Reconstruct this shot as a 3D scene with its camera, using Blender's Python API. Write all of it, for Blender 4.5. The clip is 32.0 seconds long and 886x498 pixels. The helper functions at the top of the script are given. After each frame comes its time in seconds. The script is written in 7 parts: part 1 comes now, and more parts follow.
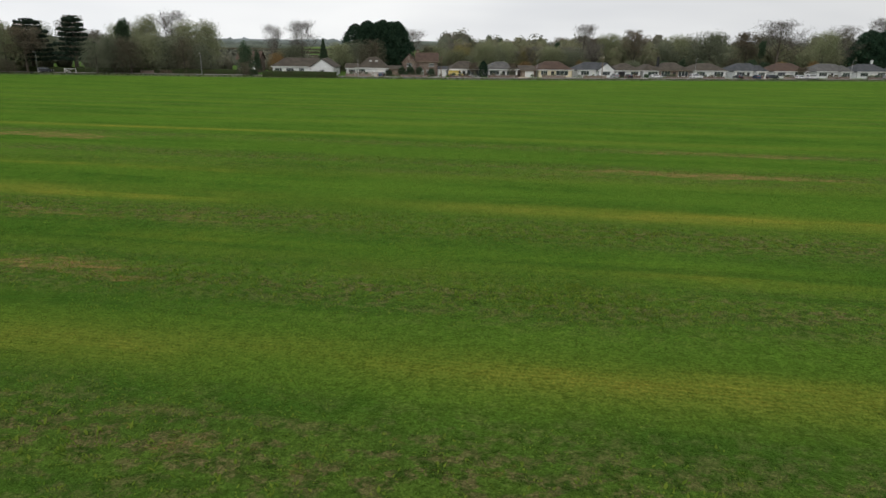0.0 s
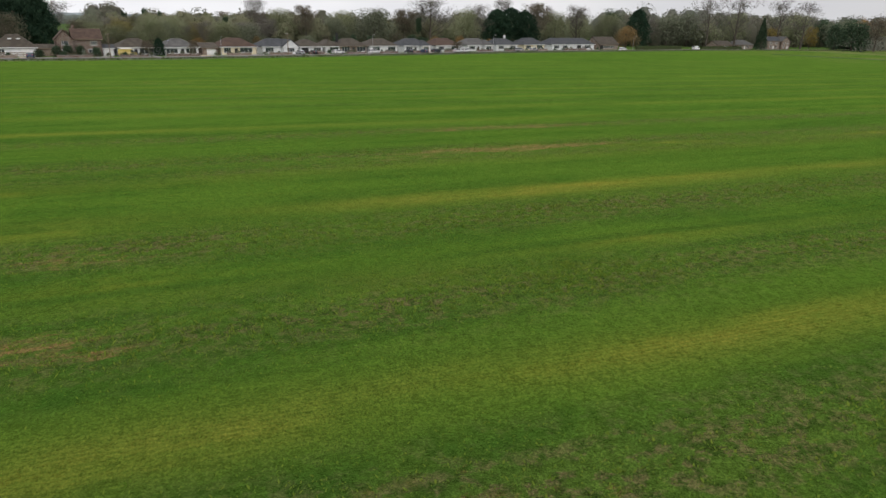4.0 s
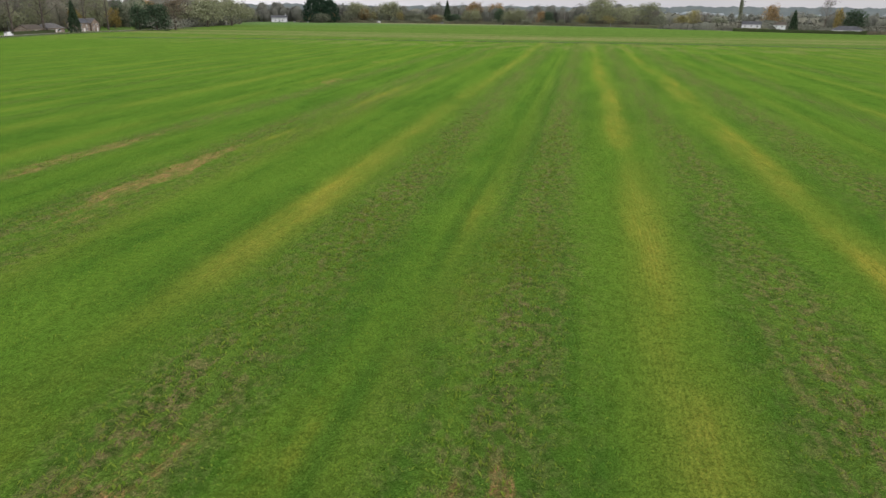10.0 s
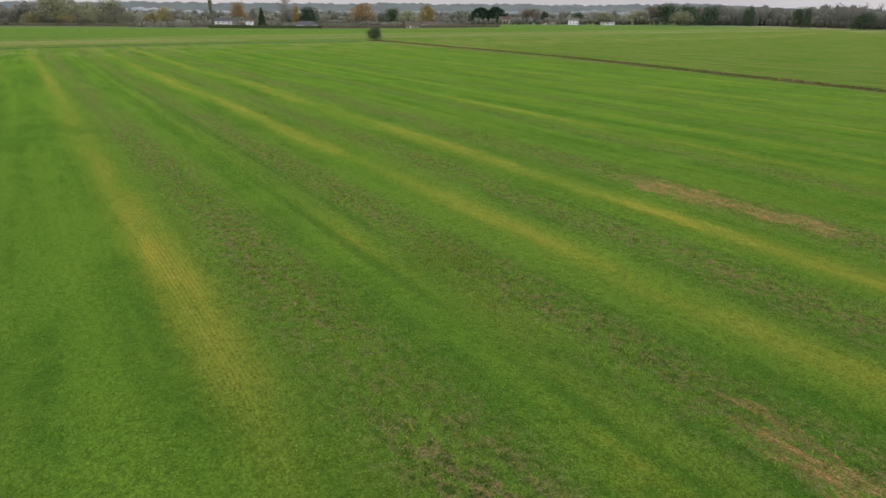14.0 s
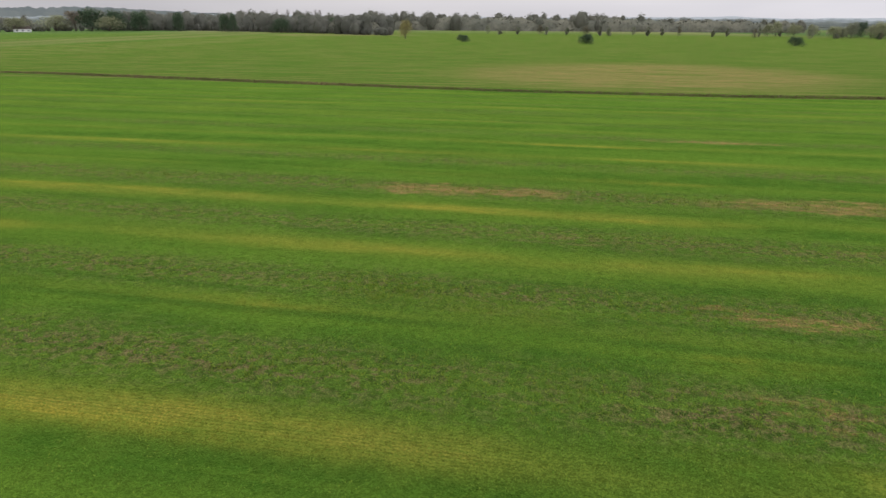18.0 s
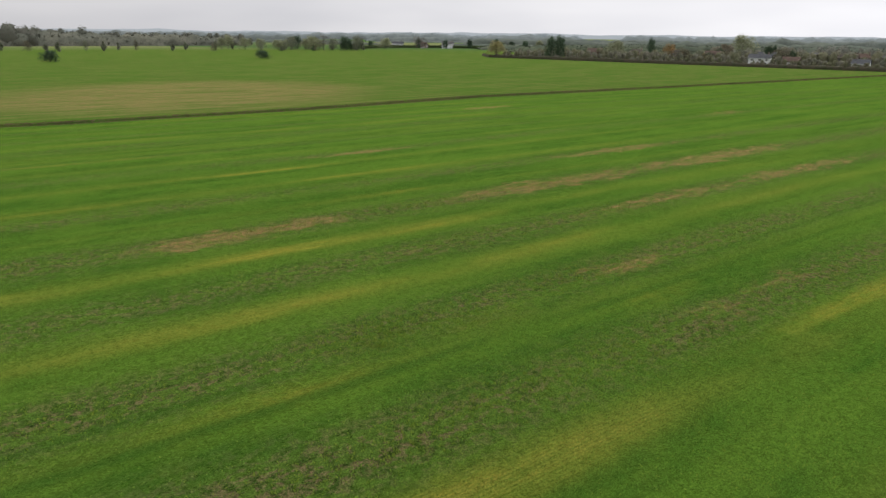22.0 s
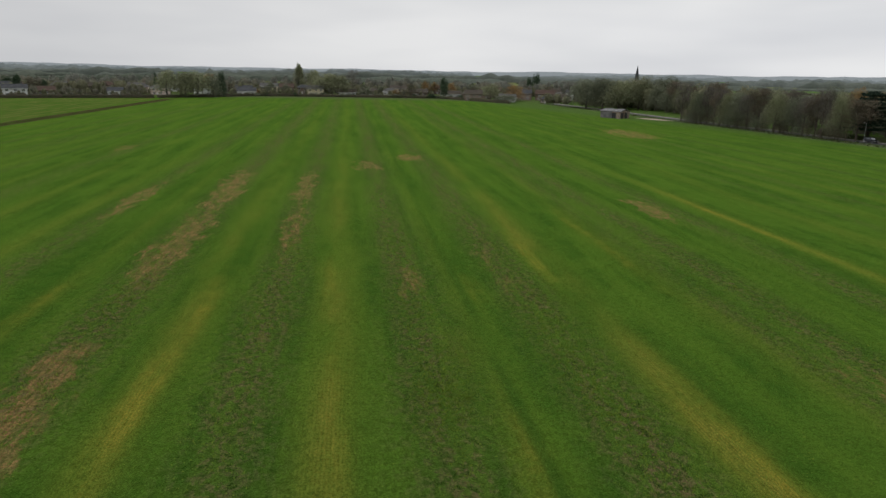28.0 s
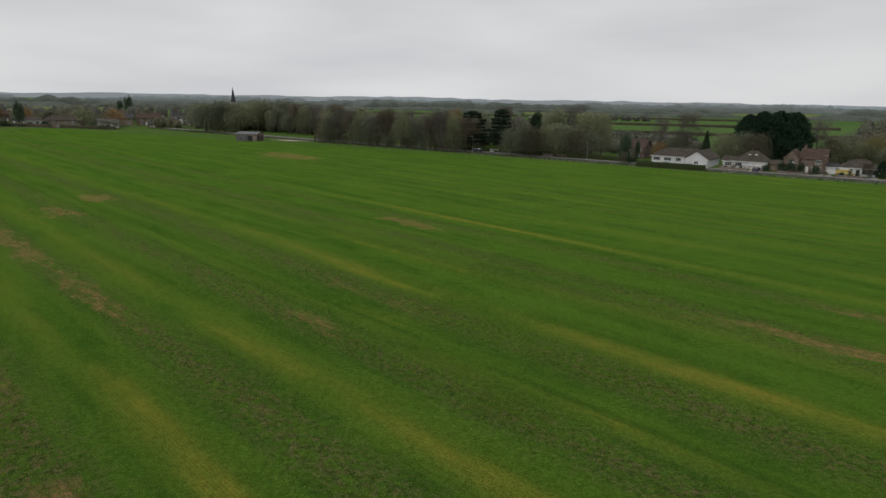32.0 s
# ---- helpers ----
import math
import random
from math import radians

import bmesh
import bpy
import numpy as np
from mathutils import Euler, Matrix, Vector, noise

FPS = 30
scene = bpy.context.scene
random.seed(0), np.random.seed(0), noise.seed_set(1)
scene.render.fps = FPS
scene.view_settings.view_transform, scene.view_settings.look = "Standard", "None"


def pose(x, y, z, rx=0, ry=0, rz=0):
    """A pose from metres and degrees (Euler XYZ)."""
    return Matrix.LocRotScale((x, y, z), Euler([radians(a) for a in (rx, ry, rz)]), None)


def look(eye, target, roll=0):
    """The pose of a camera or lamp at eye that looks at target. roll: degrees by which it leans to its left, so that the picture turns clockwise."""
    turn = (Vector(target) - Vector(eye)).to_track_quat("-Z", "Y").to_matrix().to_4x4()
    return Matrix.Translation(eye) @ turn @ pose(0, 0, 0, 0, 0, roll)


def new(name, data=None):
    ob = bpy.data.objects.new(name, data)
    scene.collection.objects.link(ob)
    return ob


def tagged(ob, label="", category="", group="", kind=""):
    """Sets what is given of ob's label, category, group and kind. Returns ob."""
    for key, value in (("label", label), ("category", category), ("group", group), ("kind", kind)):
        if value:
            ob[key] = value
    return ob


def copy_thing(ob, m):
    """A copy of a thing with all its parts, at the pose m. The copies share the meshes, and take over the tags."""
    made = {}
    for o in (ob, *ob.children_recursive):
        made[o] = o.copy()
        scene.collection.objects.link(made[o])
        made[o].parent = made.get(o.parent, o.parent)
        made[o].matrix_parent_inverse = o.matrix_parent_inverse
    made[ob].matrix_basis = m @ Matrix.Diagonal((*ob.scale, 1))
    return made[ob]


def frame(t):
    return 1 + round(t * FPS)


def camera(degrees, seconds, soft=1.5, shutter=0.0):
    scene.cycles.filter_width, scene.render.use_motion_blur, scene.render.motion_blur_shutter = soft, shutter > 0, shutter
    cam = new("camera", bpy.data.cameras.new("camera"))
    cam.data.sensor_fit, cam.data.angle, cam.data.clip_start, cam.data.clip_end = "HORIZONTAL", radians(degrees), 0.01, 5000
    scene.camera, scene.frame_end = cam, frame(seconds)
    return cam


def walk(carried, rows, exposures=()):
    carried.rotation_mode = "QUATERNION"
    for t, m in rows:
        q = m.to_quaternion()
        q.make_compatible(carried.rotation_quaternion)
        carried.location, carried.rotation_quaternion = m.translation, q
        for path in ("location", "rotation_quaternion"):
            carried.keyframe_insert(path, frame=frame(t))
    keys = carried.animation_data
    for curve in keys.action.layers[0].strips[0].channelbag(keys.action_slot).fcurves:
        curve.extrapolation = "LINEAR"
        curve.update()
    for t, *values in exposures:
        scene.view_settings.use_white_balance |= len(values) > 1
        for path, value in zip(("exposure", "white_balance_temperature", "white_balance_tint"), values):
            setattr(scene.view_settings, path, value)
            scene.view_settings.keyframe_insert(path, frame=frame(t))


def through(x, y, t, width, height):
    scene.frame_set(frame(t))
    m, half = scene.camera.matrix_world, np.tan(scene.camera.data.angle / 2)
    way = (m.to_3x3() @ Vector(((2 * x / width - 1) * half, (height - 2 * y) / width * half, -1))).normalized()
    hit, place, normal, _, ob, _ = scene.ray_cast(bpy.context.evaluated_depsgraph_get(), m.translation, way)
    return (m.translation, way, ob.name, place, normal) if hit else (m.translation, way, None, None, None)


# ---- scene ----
cam = camera(68.6, 32.0, soft=1.5)
# seconds, x, y, z, heading, pitch, lean
ROWS = [
    (0.0, 2.935, 1.766, 11.188, 12.115, -17.592, 0.856),
    (1.0, -0.851, 1.317, 11.516, 4.948, -18.096, 1.143),
    (2.0, -4.782, 1.536, 11.684, -2.234, -18.541, 1.299),
    (3.0, -8.898, 2.182, 11.793, -9.905, -18.909, 1.35),
    (4.0, -13.209, 3.381, 11.906, -18.03, -19.202, 1.322),
    (5.0, -17.604, 5.257, 12.063, -26.543, -19.43, 1.236),
    (6.0, -21.913, 7.852, 12.282, -35.435, -19.605, 1.113),
    (7.0, -25.953, 11.156, 12.569, -44.719, -19.743, 0.966),
    (8.0, -29.558, 15.151, 12.917, -54.393, -19.855, 0.811),
    (9.0, -32.569, 19.819, 13.319, -64.426, -19.949, 0.659),
    (10.0, -34.822, 25.137, 13.761, -74.77, -20.029, 0.518),
    (11.0, -36.141, 31.036, 14.231, -85.381, -20.096, 0.395),
    (12.0, -36.353, 37.378, 14.716, -96.232, -20.145, 0.296),
    (13.0, -35.309, 43.939, 15.209, -107.315, -20.172, 0.223),
    (14.0, -32.918, 50.421, 15.701, -118.629, -20.169, 0.179),
    (15.0, -29.17, 56.484, 16.19, -130.163, -20.128, 0.163),
    (16.0, -24.149, 61.786, 16.672, -141.882, -20.042, 0.174),
    (17.0, -18.029, 66.032, 17.147, -153.717, -19.905, 0.211),
    (18.0, -11.055, 68.998, 17.616, -165.574, -19.715, 0.271),
    (19.0, -3.514, 70.553, 18.081, -177.345, -19.469, 0.348),
    (20.0, 4.288, 70.646, 18.54, -188.939, -19.169, 0.44),
    (21.0, 12.052, 69.288, 18.994, -200.291, -18.817, 0.542),
    (22.0, 19.489, 66.526, 19.439, -211.387, -18.42, 0.647),
    (23.0, 26.32, 62.427, 19.871, -222.25, -17.983, 0.751),
    (24.0, 32.269, 57.079, 20.283, -232.931, -17.512, 0.849),
    (25.0, 37.071, 50.614, 20.667, -243.477, -17.015, 0.936),
    (26.0, 40.494, 43.235, 21.016, -253.91, -16.496, 1.006),
    (27.0, 42.389, 35.241, 21.324, -264.203, -15.959, 1.057),
    (28.0, 42.765, 27.001, 21.587, -274.287, -15.407, 1.084),
    (29.0, 41.828, 18.884, 21.812, -284.073, -14.841, 1.086),
    (30.0, 39.946, 11.15, 22.013, -293.461, -14.263, 1.06),
    (31.0, 37.402, 3.959, 22.225, -302.297, -13.678, 1.006),
    (32.0, 33.805, -2.225, 22.501, -310.175, -13.098, 0.925),
]
EXPOSURES = [(0, -0.12, 6500, 8), (4, 0.08, 6500, 11), (7, 0.5, 6500, 12), (9, 0.56, 6500, 13), (14, 0.54, 6500, 16), (19, 0.48, 6500, 15), (21, 0.43, 6500, 14), (22, 0.3, 6500, 12), (23, 0.04, 6500, 11), (25, -0.49, 6500, 10), (28, -0.38, 6500, 9), (32, -0.57, 6500, 9)]
walk(cam, [(t, pose(x, y, z, 90 + p, 0, w) @ pose(0, 0, 0, 0, 0, r)) for t, x, y, z, w, p, r in ROWS], EXPOSURES)

# ---- sky and light: an even overcast, brighter overhead ----
world = bpy.data.worlds.new("overcast")
scene.world = world
world.use_nodes = True
wn, wl = world.node_tree.nodes, world.node_tree.links
wn.clear()
w_out, w_bg = wn.new("ShaderNodeOutputWorld"), wn.new("ShaderNodeBackground")
w_sky = wn.new("ShaderNodeTexSky")
w_sky.sky_type, w_sky.sun_disc = "NISHITA", False
w_sky.sun_elevation, w_sky.sun_rotation = radians(35), radians(165)
w_sky.dust_density, w_sky.air_density = 4.0, 1.0
w_hsv = wn.new("ShaderNodeHueSaturation")
w_hsv.inputs["Saturation"].default_value, w_hsv.inputs["Value"].default_value = 0.12, 0.055
w_co, w_sep = wn.new("ShaderNodeTexCoord"), wn.new("ShaderNodeSeparateXYZ")
w_map = wn.new("ShaderNodeMapping")
w_map.inputs["Scale"].default_value = (1.0, 1.0, 5.0)
w_noise = wn.new("ShaderNodeTexNoise")
w_noise.inputs["Scale"].default_value, w_noise.inputs["Detail"].default_value = 2.6, 3.0
w_noise.inputs["Roughness"].default_value = 0.45
w_ramp = wn.new("ShaderNodeValToRGB")          # cloud base: streaks of lighter and darker grey
w_ramp.color_ramp.elements[0].position, w_ramp.color_ramp.elements[0].color = 0.30, (0.80, 0.81, 0.835, 1)
w_ramp.color_ramp.elements[1].position, w_ramp.color_ramp.elements[1].color = 0.70, (1.0, 1.0, 1.0, 1)
w_rise = wn.new("ShaderNodeValToRGB")          # overcast luminance by height above the horizon
for k, (at_, val) in enumerate(((0.0, 0.83), (0.06, 0.83), (0.25, 0.71), (0.6, 1.25), (1.0, 1.6))):
    el = w_rise.color_ramp.elements[k] if k < 2 else w_rise.color_ramp.elements.new(at_)
    el.position, el.color = at_, (val, val, val * 1.01, 1)
w_mul, w_mix = wn.new("ShaderNodeMix"), wn.new("ShaderNodeMix")
for node, kind in ((w_mul, "MULTIPLY"), (w_mix, "MIX")):
    node.data_type, node.blend_type = "RGBA", kind
w_mul.inputs[0].default_value, w_mix.inputs[0].default_value = 1.0, 0.88
wl.new(w_co.outputs["Generated"], w_sep.inputs[0])
wl.new(w_co.outputs["Generated"], w_map.inputs[0])
wl.new(w_map.outputs[0], w_noise.inputs["Vector"])
wl.new(w_noise.outputs[0], w_ramp.inputs[0])
wl.new(w_sep.outputs[2], w_rise.inputs[0])
w_dot = wn.new("ShaderNodeVectorMath")         # the cloud is thinner, and brighter, towards the west-north-west
w_dot.operation = "DOT_PRODUCT"
w_dot.inputs[1].default_value = (-0.37, 0.29, 0.0)
w_add = wn.new("ShaderNodeMath")
w_add.operation = "ADD"
w_add.inputs[1].default_value = 1.0
w_dir = wn.new("ShaderNodeVectorMath")
w_dir.operation = "SCALE"
wl.new(w_co.outputs["Generated"], w_dot.inputs[0])
wl.new(w_dot.outputs["Value"], w_add.inputs[0])
wl.new(w_ramp.outputs[0], w_dir.inputs[0])
wl.new(w_add.outputs[0], w_dir.inputs["Scale"])
wl.new(w_dir.outputs[0], w_mul.inputs[6])
wl.new(w_rise.outputs[0], w_mul.inputs[7])
wl.new(w_sky.outputs[0], w_hsv.inputs["Color"])
wl.new(w_hsv.outputs[0], w_mix.inputs[6])
wl.new(w_mul.outputs[2], w_mix.inputs[7])
wl.new(w_mix.outputs[2], w_bg.inputs[0])
w_bg.inputs[1].default_value = 1.0
wl.new(w_bg.outputs[0], w_out.inputs[0])

sun = new("sun", bpy.data.lights.new("sun", "SUN"))
sun.data.energy, sun.data.angle, sun.data.color = 1.1, radians(40), (1.0, 0.97, 0.93)
sun.matrix_world = look((30, -110, 80), (0, 0, 0))


# ---- materials ----
class Nodes:
    """Short hand for a material's node tree."""

    def __init__(self, name, rough=0.9, spec=0.2):
        self.mat = bpy.data.materials.new(name)
        self.mat.use_nodes = True
        self.tree = self.mat.node_tree
        self.bsdf = self.tree.nodes["Principled BSDF"]
        self.bsdf.inputs["Roughness"].default_value = rough
        self.bsdf.inputs["Specular IOR Level"].default_value = spec
        self.pos = self.add("ShaderNodeNewGeometry").outputs["Position"]

    def add(self, kind):
        return self.tree.nodes.new(kind)

    def put(self, value, socket):
        if hasattr(value, "is_linked"):
            self.tree.links.new(value, socket)
        else:
            socket.default_value = (*value, 1.0) if socket.type == "RGBA" and len(value) == 3 else value

    def math(self, op, a, b=0.0, c=0.0, clamp=False):
        n = self.add("ShaderNodeMath")
        n.operation, n.use_clamp = op, clamp
        for v, s in zip((a, b, c), n.inputs):
            self.put(v, s)
        return n.outputs[0]

    def axes(self, vec):
        n = self.add("ShaderNodeSeparateXYZ")
        self.put(vec, n.inputs[0])
        return n.outputs

    def vec(self, x, y, z=0.0):
        n = self.add("ShaderNodeCombineXYZ")
        for v, s in zip((x, y, z), n.inputs):
            self.put(v, s)
        return n.outputs[0]

    def noise(self, vec, scale, detail=2.0, rough=0.5):
        n = self.add("ShaderNodeTexNoise")
        self.put(vec, n.inputs["Vector"])
        n.inputs["Scale"].default_value, n.inputs["Detail"].default_value = scale, detail
        n.inputs["Roughness"].default_value = rough
        return n.outputs[0]

    def step(self, value, a, b):
        """0 below a, 1 above b, smooth between."""
        n = self.add("ShaderNodeMapRange")
        n.interpolation_type = "SMOOTHSTEP"
        for v, s in zip((value, a, b, 0.0, 1.0), n.inputs):
            self.put(v, s)
        return n.outputs[0]

    def mix(self, fac, a, b, blend="MIX"):
        n = self.add("ShaderNodeMix")
        n.data_type, n.blend_type = "RGBA", blend
        for v, s in ((fac, n.inputs[0]), (a, n.inputs[6]), (b, n.inputs[7])):
            self.put((*v, 1.0) if isinstance(v, tuple) and len(v) == 3 else v, s)
        return n.outputs[2]

    def bump(self, height, strength=0.3, distance=0.05):
        n = self.add("ShaderNodeBump")
        n.inputs["Strength"].default_value, n.inputs["Distance"].default_value = strength, distance
        self.put(height, n.inputs["Height"])
        self.put(n.outputs[0], self.bsdf.inputs["Normal"])

    def done(self, colour):
        self.put(colour, self.bsdf.inputs["Base Color"])
        return self.mat


def plain(name, a, b, scale=1.5, fine=14.0, rough=0.85, spec=0.2, bump=0.2, metal=0.0):
    """A weathered surface: two tones in broad patches, and a fine grain."""
    n = Nodes(name, rough, spec)
    broad, grain = n.noise(n.pos, scale, 3.0), n.noise(n.pos, fine, 2.0)
    col = n.mix(n.step(broad, 0.35, 0.68), a, b)
    col = n.mix(n.math("MULTIPLY", n.step(grain, 0.5, 0.75), 0.35), col, tuple(0.6 * v for v in a))
    n.bsdf.inputs["Metallic"].default_value = metal
    if bump:
        n.bump(grain, bump, 0.02)
    return n.done(col)


def leafy(name, a, b, c, through=0.38):
    """Foliage and twigs: each clump its own tone, and each plant a little its own."""
    n = Nodes(name, 0.9, 0.1)
    geo, info = n.add("ShaderNodeNewGeometry"), n.add("ShaderNodeObjectInfo")
    col = n.mix(n.step(geo.outputs["Random Per Island"], 0.1, 0.9), a, b)
    col = n.mix(n.math("MULTIPLY", n.step(n.noise(n.pos, 0.35, 2.0), 0.42, 0.7), 0.8), col, c)
    hsv = n.add("ShaderNodeHueSaturation")
    n.put(n.math("MULTIPLY_ADD", info.outputs["Random"], 0.35, 0.82), hsv.inputs["Value"])
    n.put(col, hsv.inputs["Color"])
    thin, both = n.add("ShaderNodeBsdfTranslucent"), n.add("ShaderNodeMixShader")
    n.put(hsv.outputs[0], thin.inputs["Color"])
    both.inputs[0].default_value = through
    n.put(n.bsdf.outputs[0], both.inputs[1])
    n.put(thin.outputs[0], both.inputs[2])
    n.put(both.outputs[0], n.tree.nodes["Material Output"].inputs[0])
    return n.done(hsv.outputs[0])


def tiles(name, a, b, course=0.34):
    """Roof tiles in courses, mottled with moss and lichen."""
    n = Nodes(name, 0.85, 0.2)
    z = n.axes(n.pos)[2]
    wave = n.math("FRACT", n.math("DIVIDE", z, course * 0.5))
    patch, grain = n.noise(n.pos, 0.7, 3.0), n.noise(n.pos, 5.0, 2.0)
    col = n.mix(n.step(patch, 0.35, 0.7), a, b)
    col = n.mix(n.math("MULTIPLY", n.step(grain, 0.52, 0.7), 0.5), col, tuple(0.55 * v for v in a))
    col = n.mix(n.math("MULTIPLY", n.step(wave, 0.75, 1.0), 0.4), col, tuple(0.4 * v for v in a))
    n.bump(wave, 0.4, 0.04)
    return n.done(col)


def bricks(name, a, b):
    n = Nodes(name, 0.9, 0.15)
    x, y, z = n.axes(n.pos)
    t = n.add("ShaderNodeTexBrick")
    n.put(n.vec(n.math("ADD", x, y), z), t.inputs["Vector"])
    t.inputs["Scale"].default_value = 1.0
    t.inputs["Brick Width"].default_value, t.inputs["Row Height"].default_value = 0.225, 0.075
    t.inputs["Mortar Size"].default_value = 0.012
    for k, v in (("Color1", a), ("Color2", b), ("Mortar", (0.35, 0.32, 0.28))):
        t.inputs[k].default_value = (*v, 1)
    return n.done(n.mix(n.math("MULTIPLY", n.step(n.noise(n.pos, 0.8, 3.0), 0.4, 0.7), 0.35), t.outputs[0], tuple(0.55 * v for v in a)))


M = {
    "bark": plain("bark", (0.075, 0.062, 0.048), (0.12, 0.105, 0.085), 1.2, 9.0),
    "twig": leafy("twig", (0.121, 0.110, 0.096), (0.184, 0.170, 0.149), (0.144, 0.136, 0.113), 0.2),
    "olive": leafy("olive_leaf", (0.193, 0.207, 0.124), (0.262, 0.271, 0.161), (0.221, 0.253, 0.138)),
    "ivy": leafy("ivy_leaf", (0.139, 0.160, 0.105), (0.199, 0.218, 0.144), (0.188, 0.192, 0.140)),
    "evergreen": leafy("evergreen_leaf", (0.034, 0.063, 0.037), (0.084, 0.127, 0.069), (0.059, 0.087, 0.049)),
    "cypress": leafy("cypress_leaf", (0.024, 0.050, 0.030), (0.044, 0.082, 0.046), (0.030, 0.062, 0.040)),
    "cedar": leafy("cedar_needle", (0.022, 0.040, 0.028), (0.048, 0.074, 0.050), (0.034, 0.054, 0.036)),
    "copper": leafy("copper_leaf", (0.129, 0.109, 0.078), (0.186, 0.151, 0.105), (0.134, 0.131, 0.098)),
    "autumn": leafy("autumn_leaf", (0.231, 0.157, 0.073), (0.336, 0.217, 0.093), (0.211, 0.161, 0.082)),
    "yellow": leafy("yellow_leaf", (0.208, 0.156, 0.047), (0.338, 0.260, 0.078), (0.156, 0.137, 0.052)),
    "willow": leafy("willow_leaf", (0.210, 0.193, 0.084), (0.350, 0.315, 0.131), (0.175, 0.166, 0.079)),
    # far_wood and far_mid: twig tones paled, distance haze painted into the colour
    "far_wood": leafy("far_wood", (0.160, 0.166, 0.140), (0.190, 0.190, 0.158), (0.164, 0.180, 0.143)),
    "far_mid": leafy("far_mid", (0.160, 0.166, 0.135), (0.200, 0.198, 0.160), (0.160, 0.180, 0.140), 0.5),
    "hedge": leafy("hedge_leaf", (0.037, 0.061, 0.024), (0.085, 0.112, 0.044), (0.068, 0.075, 0.037)),
    "hedge_brown": leafy("hedge_twig", (0.099, 0.087, 0.064), (0.179, 0.157, 0.110), (0.099, 0.116, 0.064)),
    "tuft": leafy("grass_tuft", (0.100, 0.190, 0.018), (0.200, 0.275, 0.036), (0.160, 0.215, 0.030), 0.5),
    "asphalt": plain("asphalt", (0.055, 0.055, 0.058), (0.085, 0.085, 0.086), 0.2, 6.0, 0.9),
    "concrete": plain("concrete", (0.20, 0.185, 0.165), (0.28, 0.265, 0.24), 0.5, 8.0),
    "gravel": plain("gravel", (0.36, 0.28, 0.20), (0.48, 0.40, 0.30), 0.6, 10.0),
    "lawn": plain("lawn", (0.040, 0.085, 0.018), (0.065, 0.115, 0.026), 0.15, 3.0),
    "verge": plain("verge", (0.060, 0.110, 0.030), (0.120, 0.130, 0.055), 0.25, 3.0),
    "white": plain("white_render", (0.66, 0.67, 0.68), (0.76, 0.77, 0.78), 0.6, 10.0, 0.8, 0.3, 0.05),
    "cream": plain("cream_render", (0.66, 0.58, 0.40), (0.76, 0.68, 0.50), 0.6, 10.0, 0.8, 0.3, 0.05),
    "pink": plain("pink_render", (0.60, 0.48, 0.42), (0.70, 0.58, 0.52), 0.6, 10.0, 0.8, 0.3, 0.05),
    "trim": plain("white_trim", (0.74, 0.74, 0.73), (0.82, 0.82, 0.81), 1.0, 12.0, 0.5, 0.4, 0.0),
    "black": plain("black_trim", (0.018, 0.018, 0.020), (0.030, 0.030, 0.032), 1.0, 9.0, 0.5, 0.4, 0.0),
    "wood": plain("weathered_wood", (0.16, 0.12, 0.085), (0.24, 0.19, 0.14), 1.0, 12.0),
    "steel": plain("galvanised_steel", (0.34, 0.35, 0.36), (0.46, 0.47, 0.48), 1.0, 9.0, 0.5, 0.5, 0.1, 0.6),
    "tin": plain("corrugated_sheet", (0.10, 0.10, 0.105), (0.17, 0.165, 0.165), 0.7, 6.0, 0.7, 0.3, 0.2, 0.1),
    "tin_pale": plain("pale_sheet", (0.30, 0.30, 0.30), (0.42, 0.42, 0.41), 0.7, 6.0, 0.6, 0.3, 0.2, 0.1),
    "stone": plain("church_stone", (0.26, 0.24, 0.21), (0.36, 0.34, 0.30), 0.3, 3.0),
    "red_tile": tiles("red_tile", (0.066, 0.043, 0.033), (0.094, 0.062, 0.047)),
    "brown_tile": tiles("brown_tile", (0.056, 0.046, 0.036), (0.086, 0.074, 0.058)),
    "grey_tile": tiles("grey_tile", (0.076, 0.074, 0.071), (0.120, 0.116, 0.110)),
    "slate": tiles("slate", (0.047, 0.050, 0.054), (0.074, 0.077, 0.083)),
    "brick": bricks("red_brick", (0.088, 0.046, 0.036), (0.125, 0.064, 0.048)),
    "brown_brick": bricks("brown_brick", (0.170, 0.115, 0.085), (0.230, 0.160, 0.120)),
    "tyre": plain("tyre", (0.015, 0.015, 0.016), (0.025, 0.025, 0.026), 3.0, 20.0, 0.9),
}


def gloss(name, colour, rough=0.25, metal=0.0, coat=0.5):
    n = Nodes(name, rough, 0.5)
    n.bsdf.inputs["Metallic"].default_value, n.bsdf.inputs["Coat Weight"].default_value = metal, coat
    dirt = n.noise(n.pos, 2.5, 3.0)
    return n.done(n.mix(n.math("MULTIPLY", n.step(dirt, 0.45, 0.8), 0.3), colour, tuple(0.7 * v + 0.02 for v in colour)))


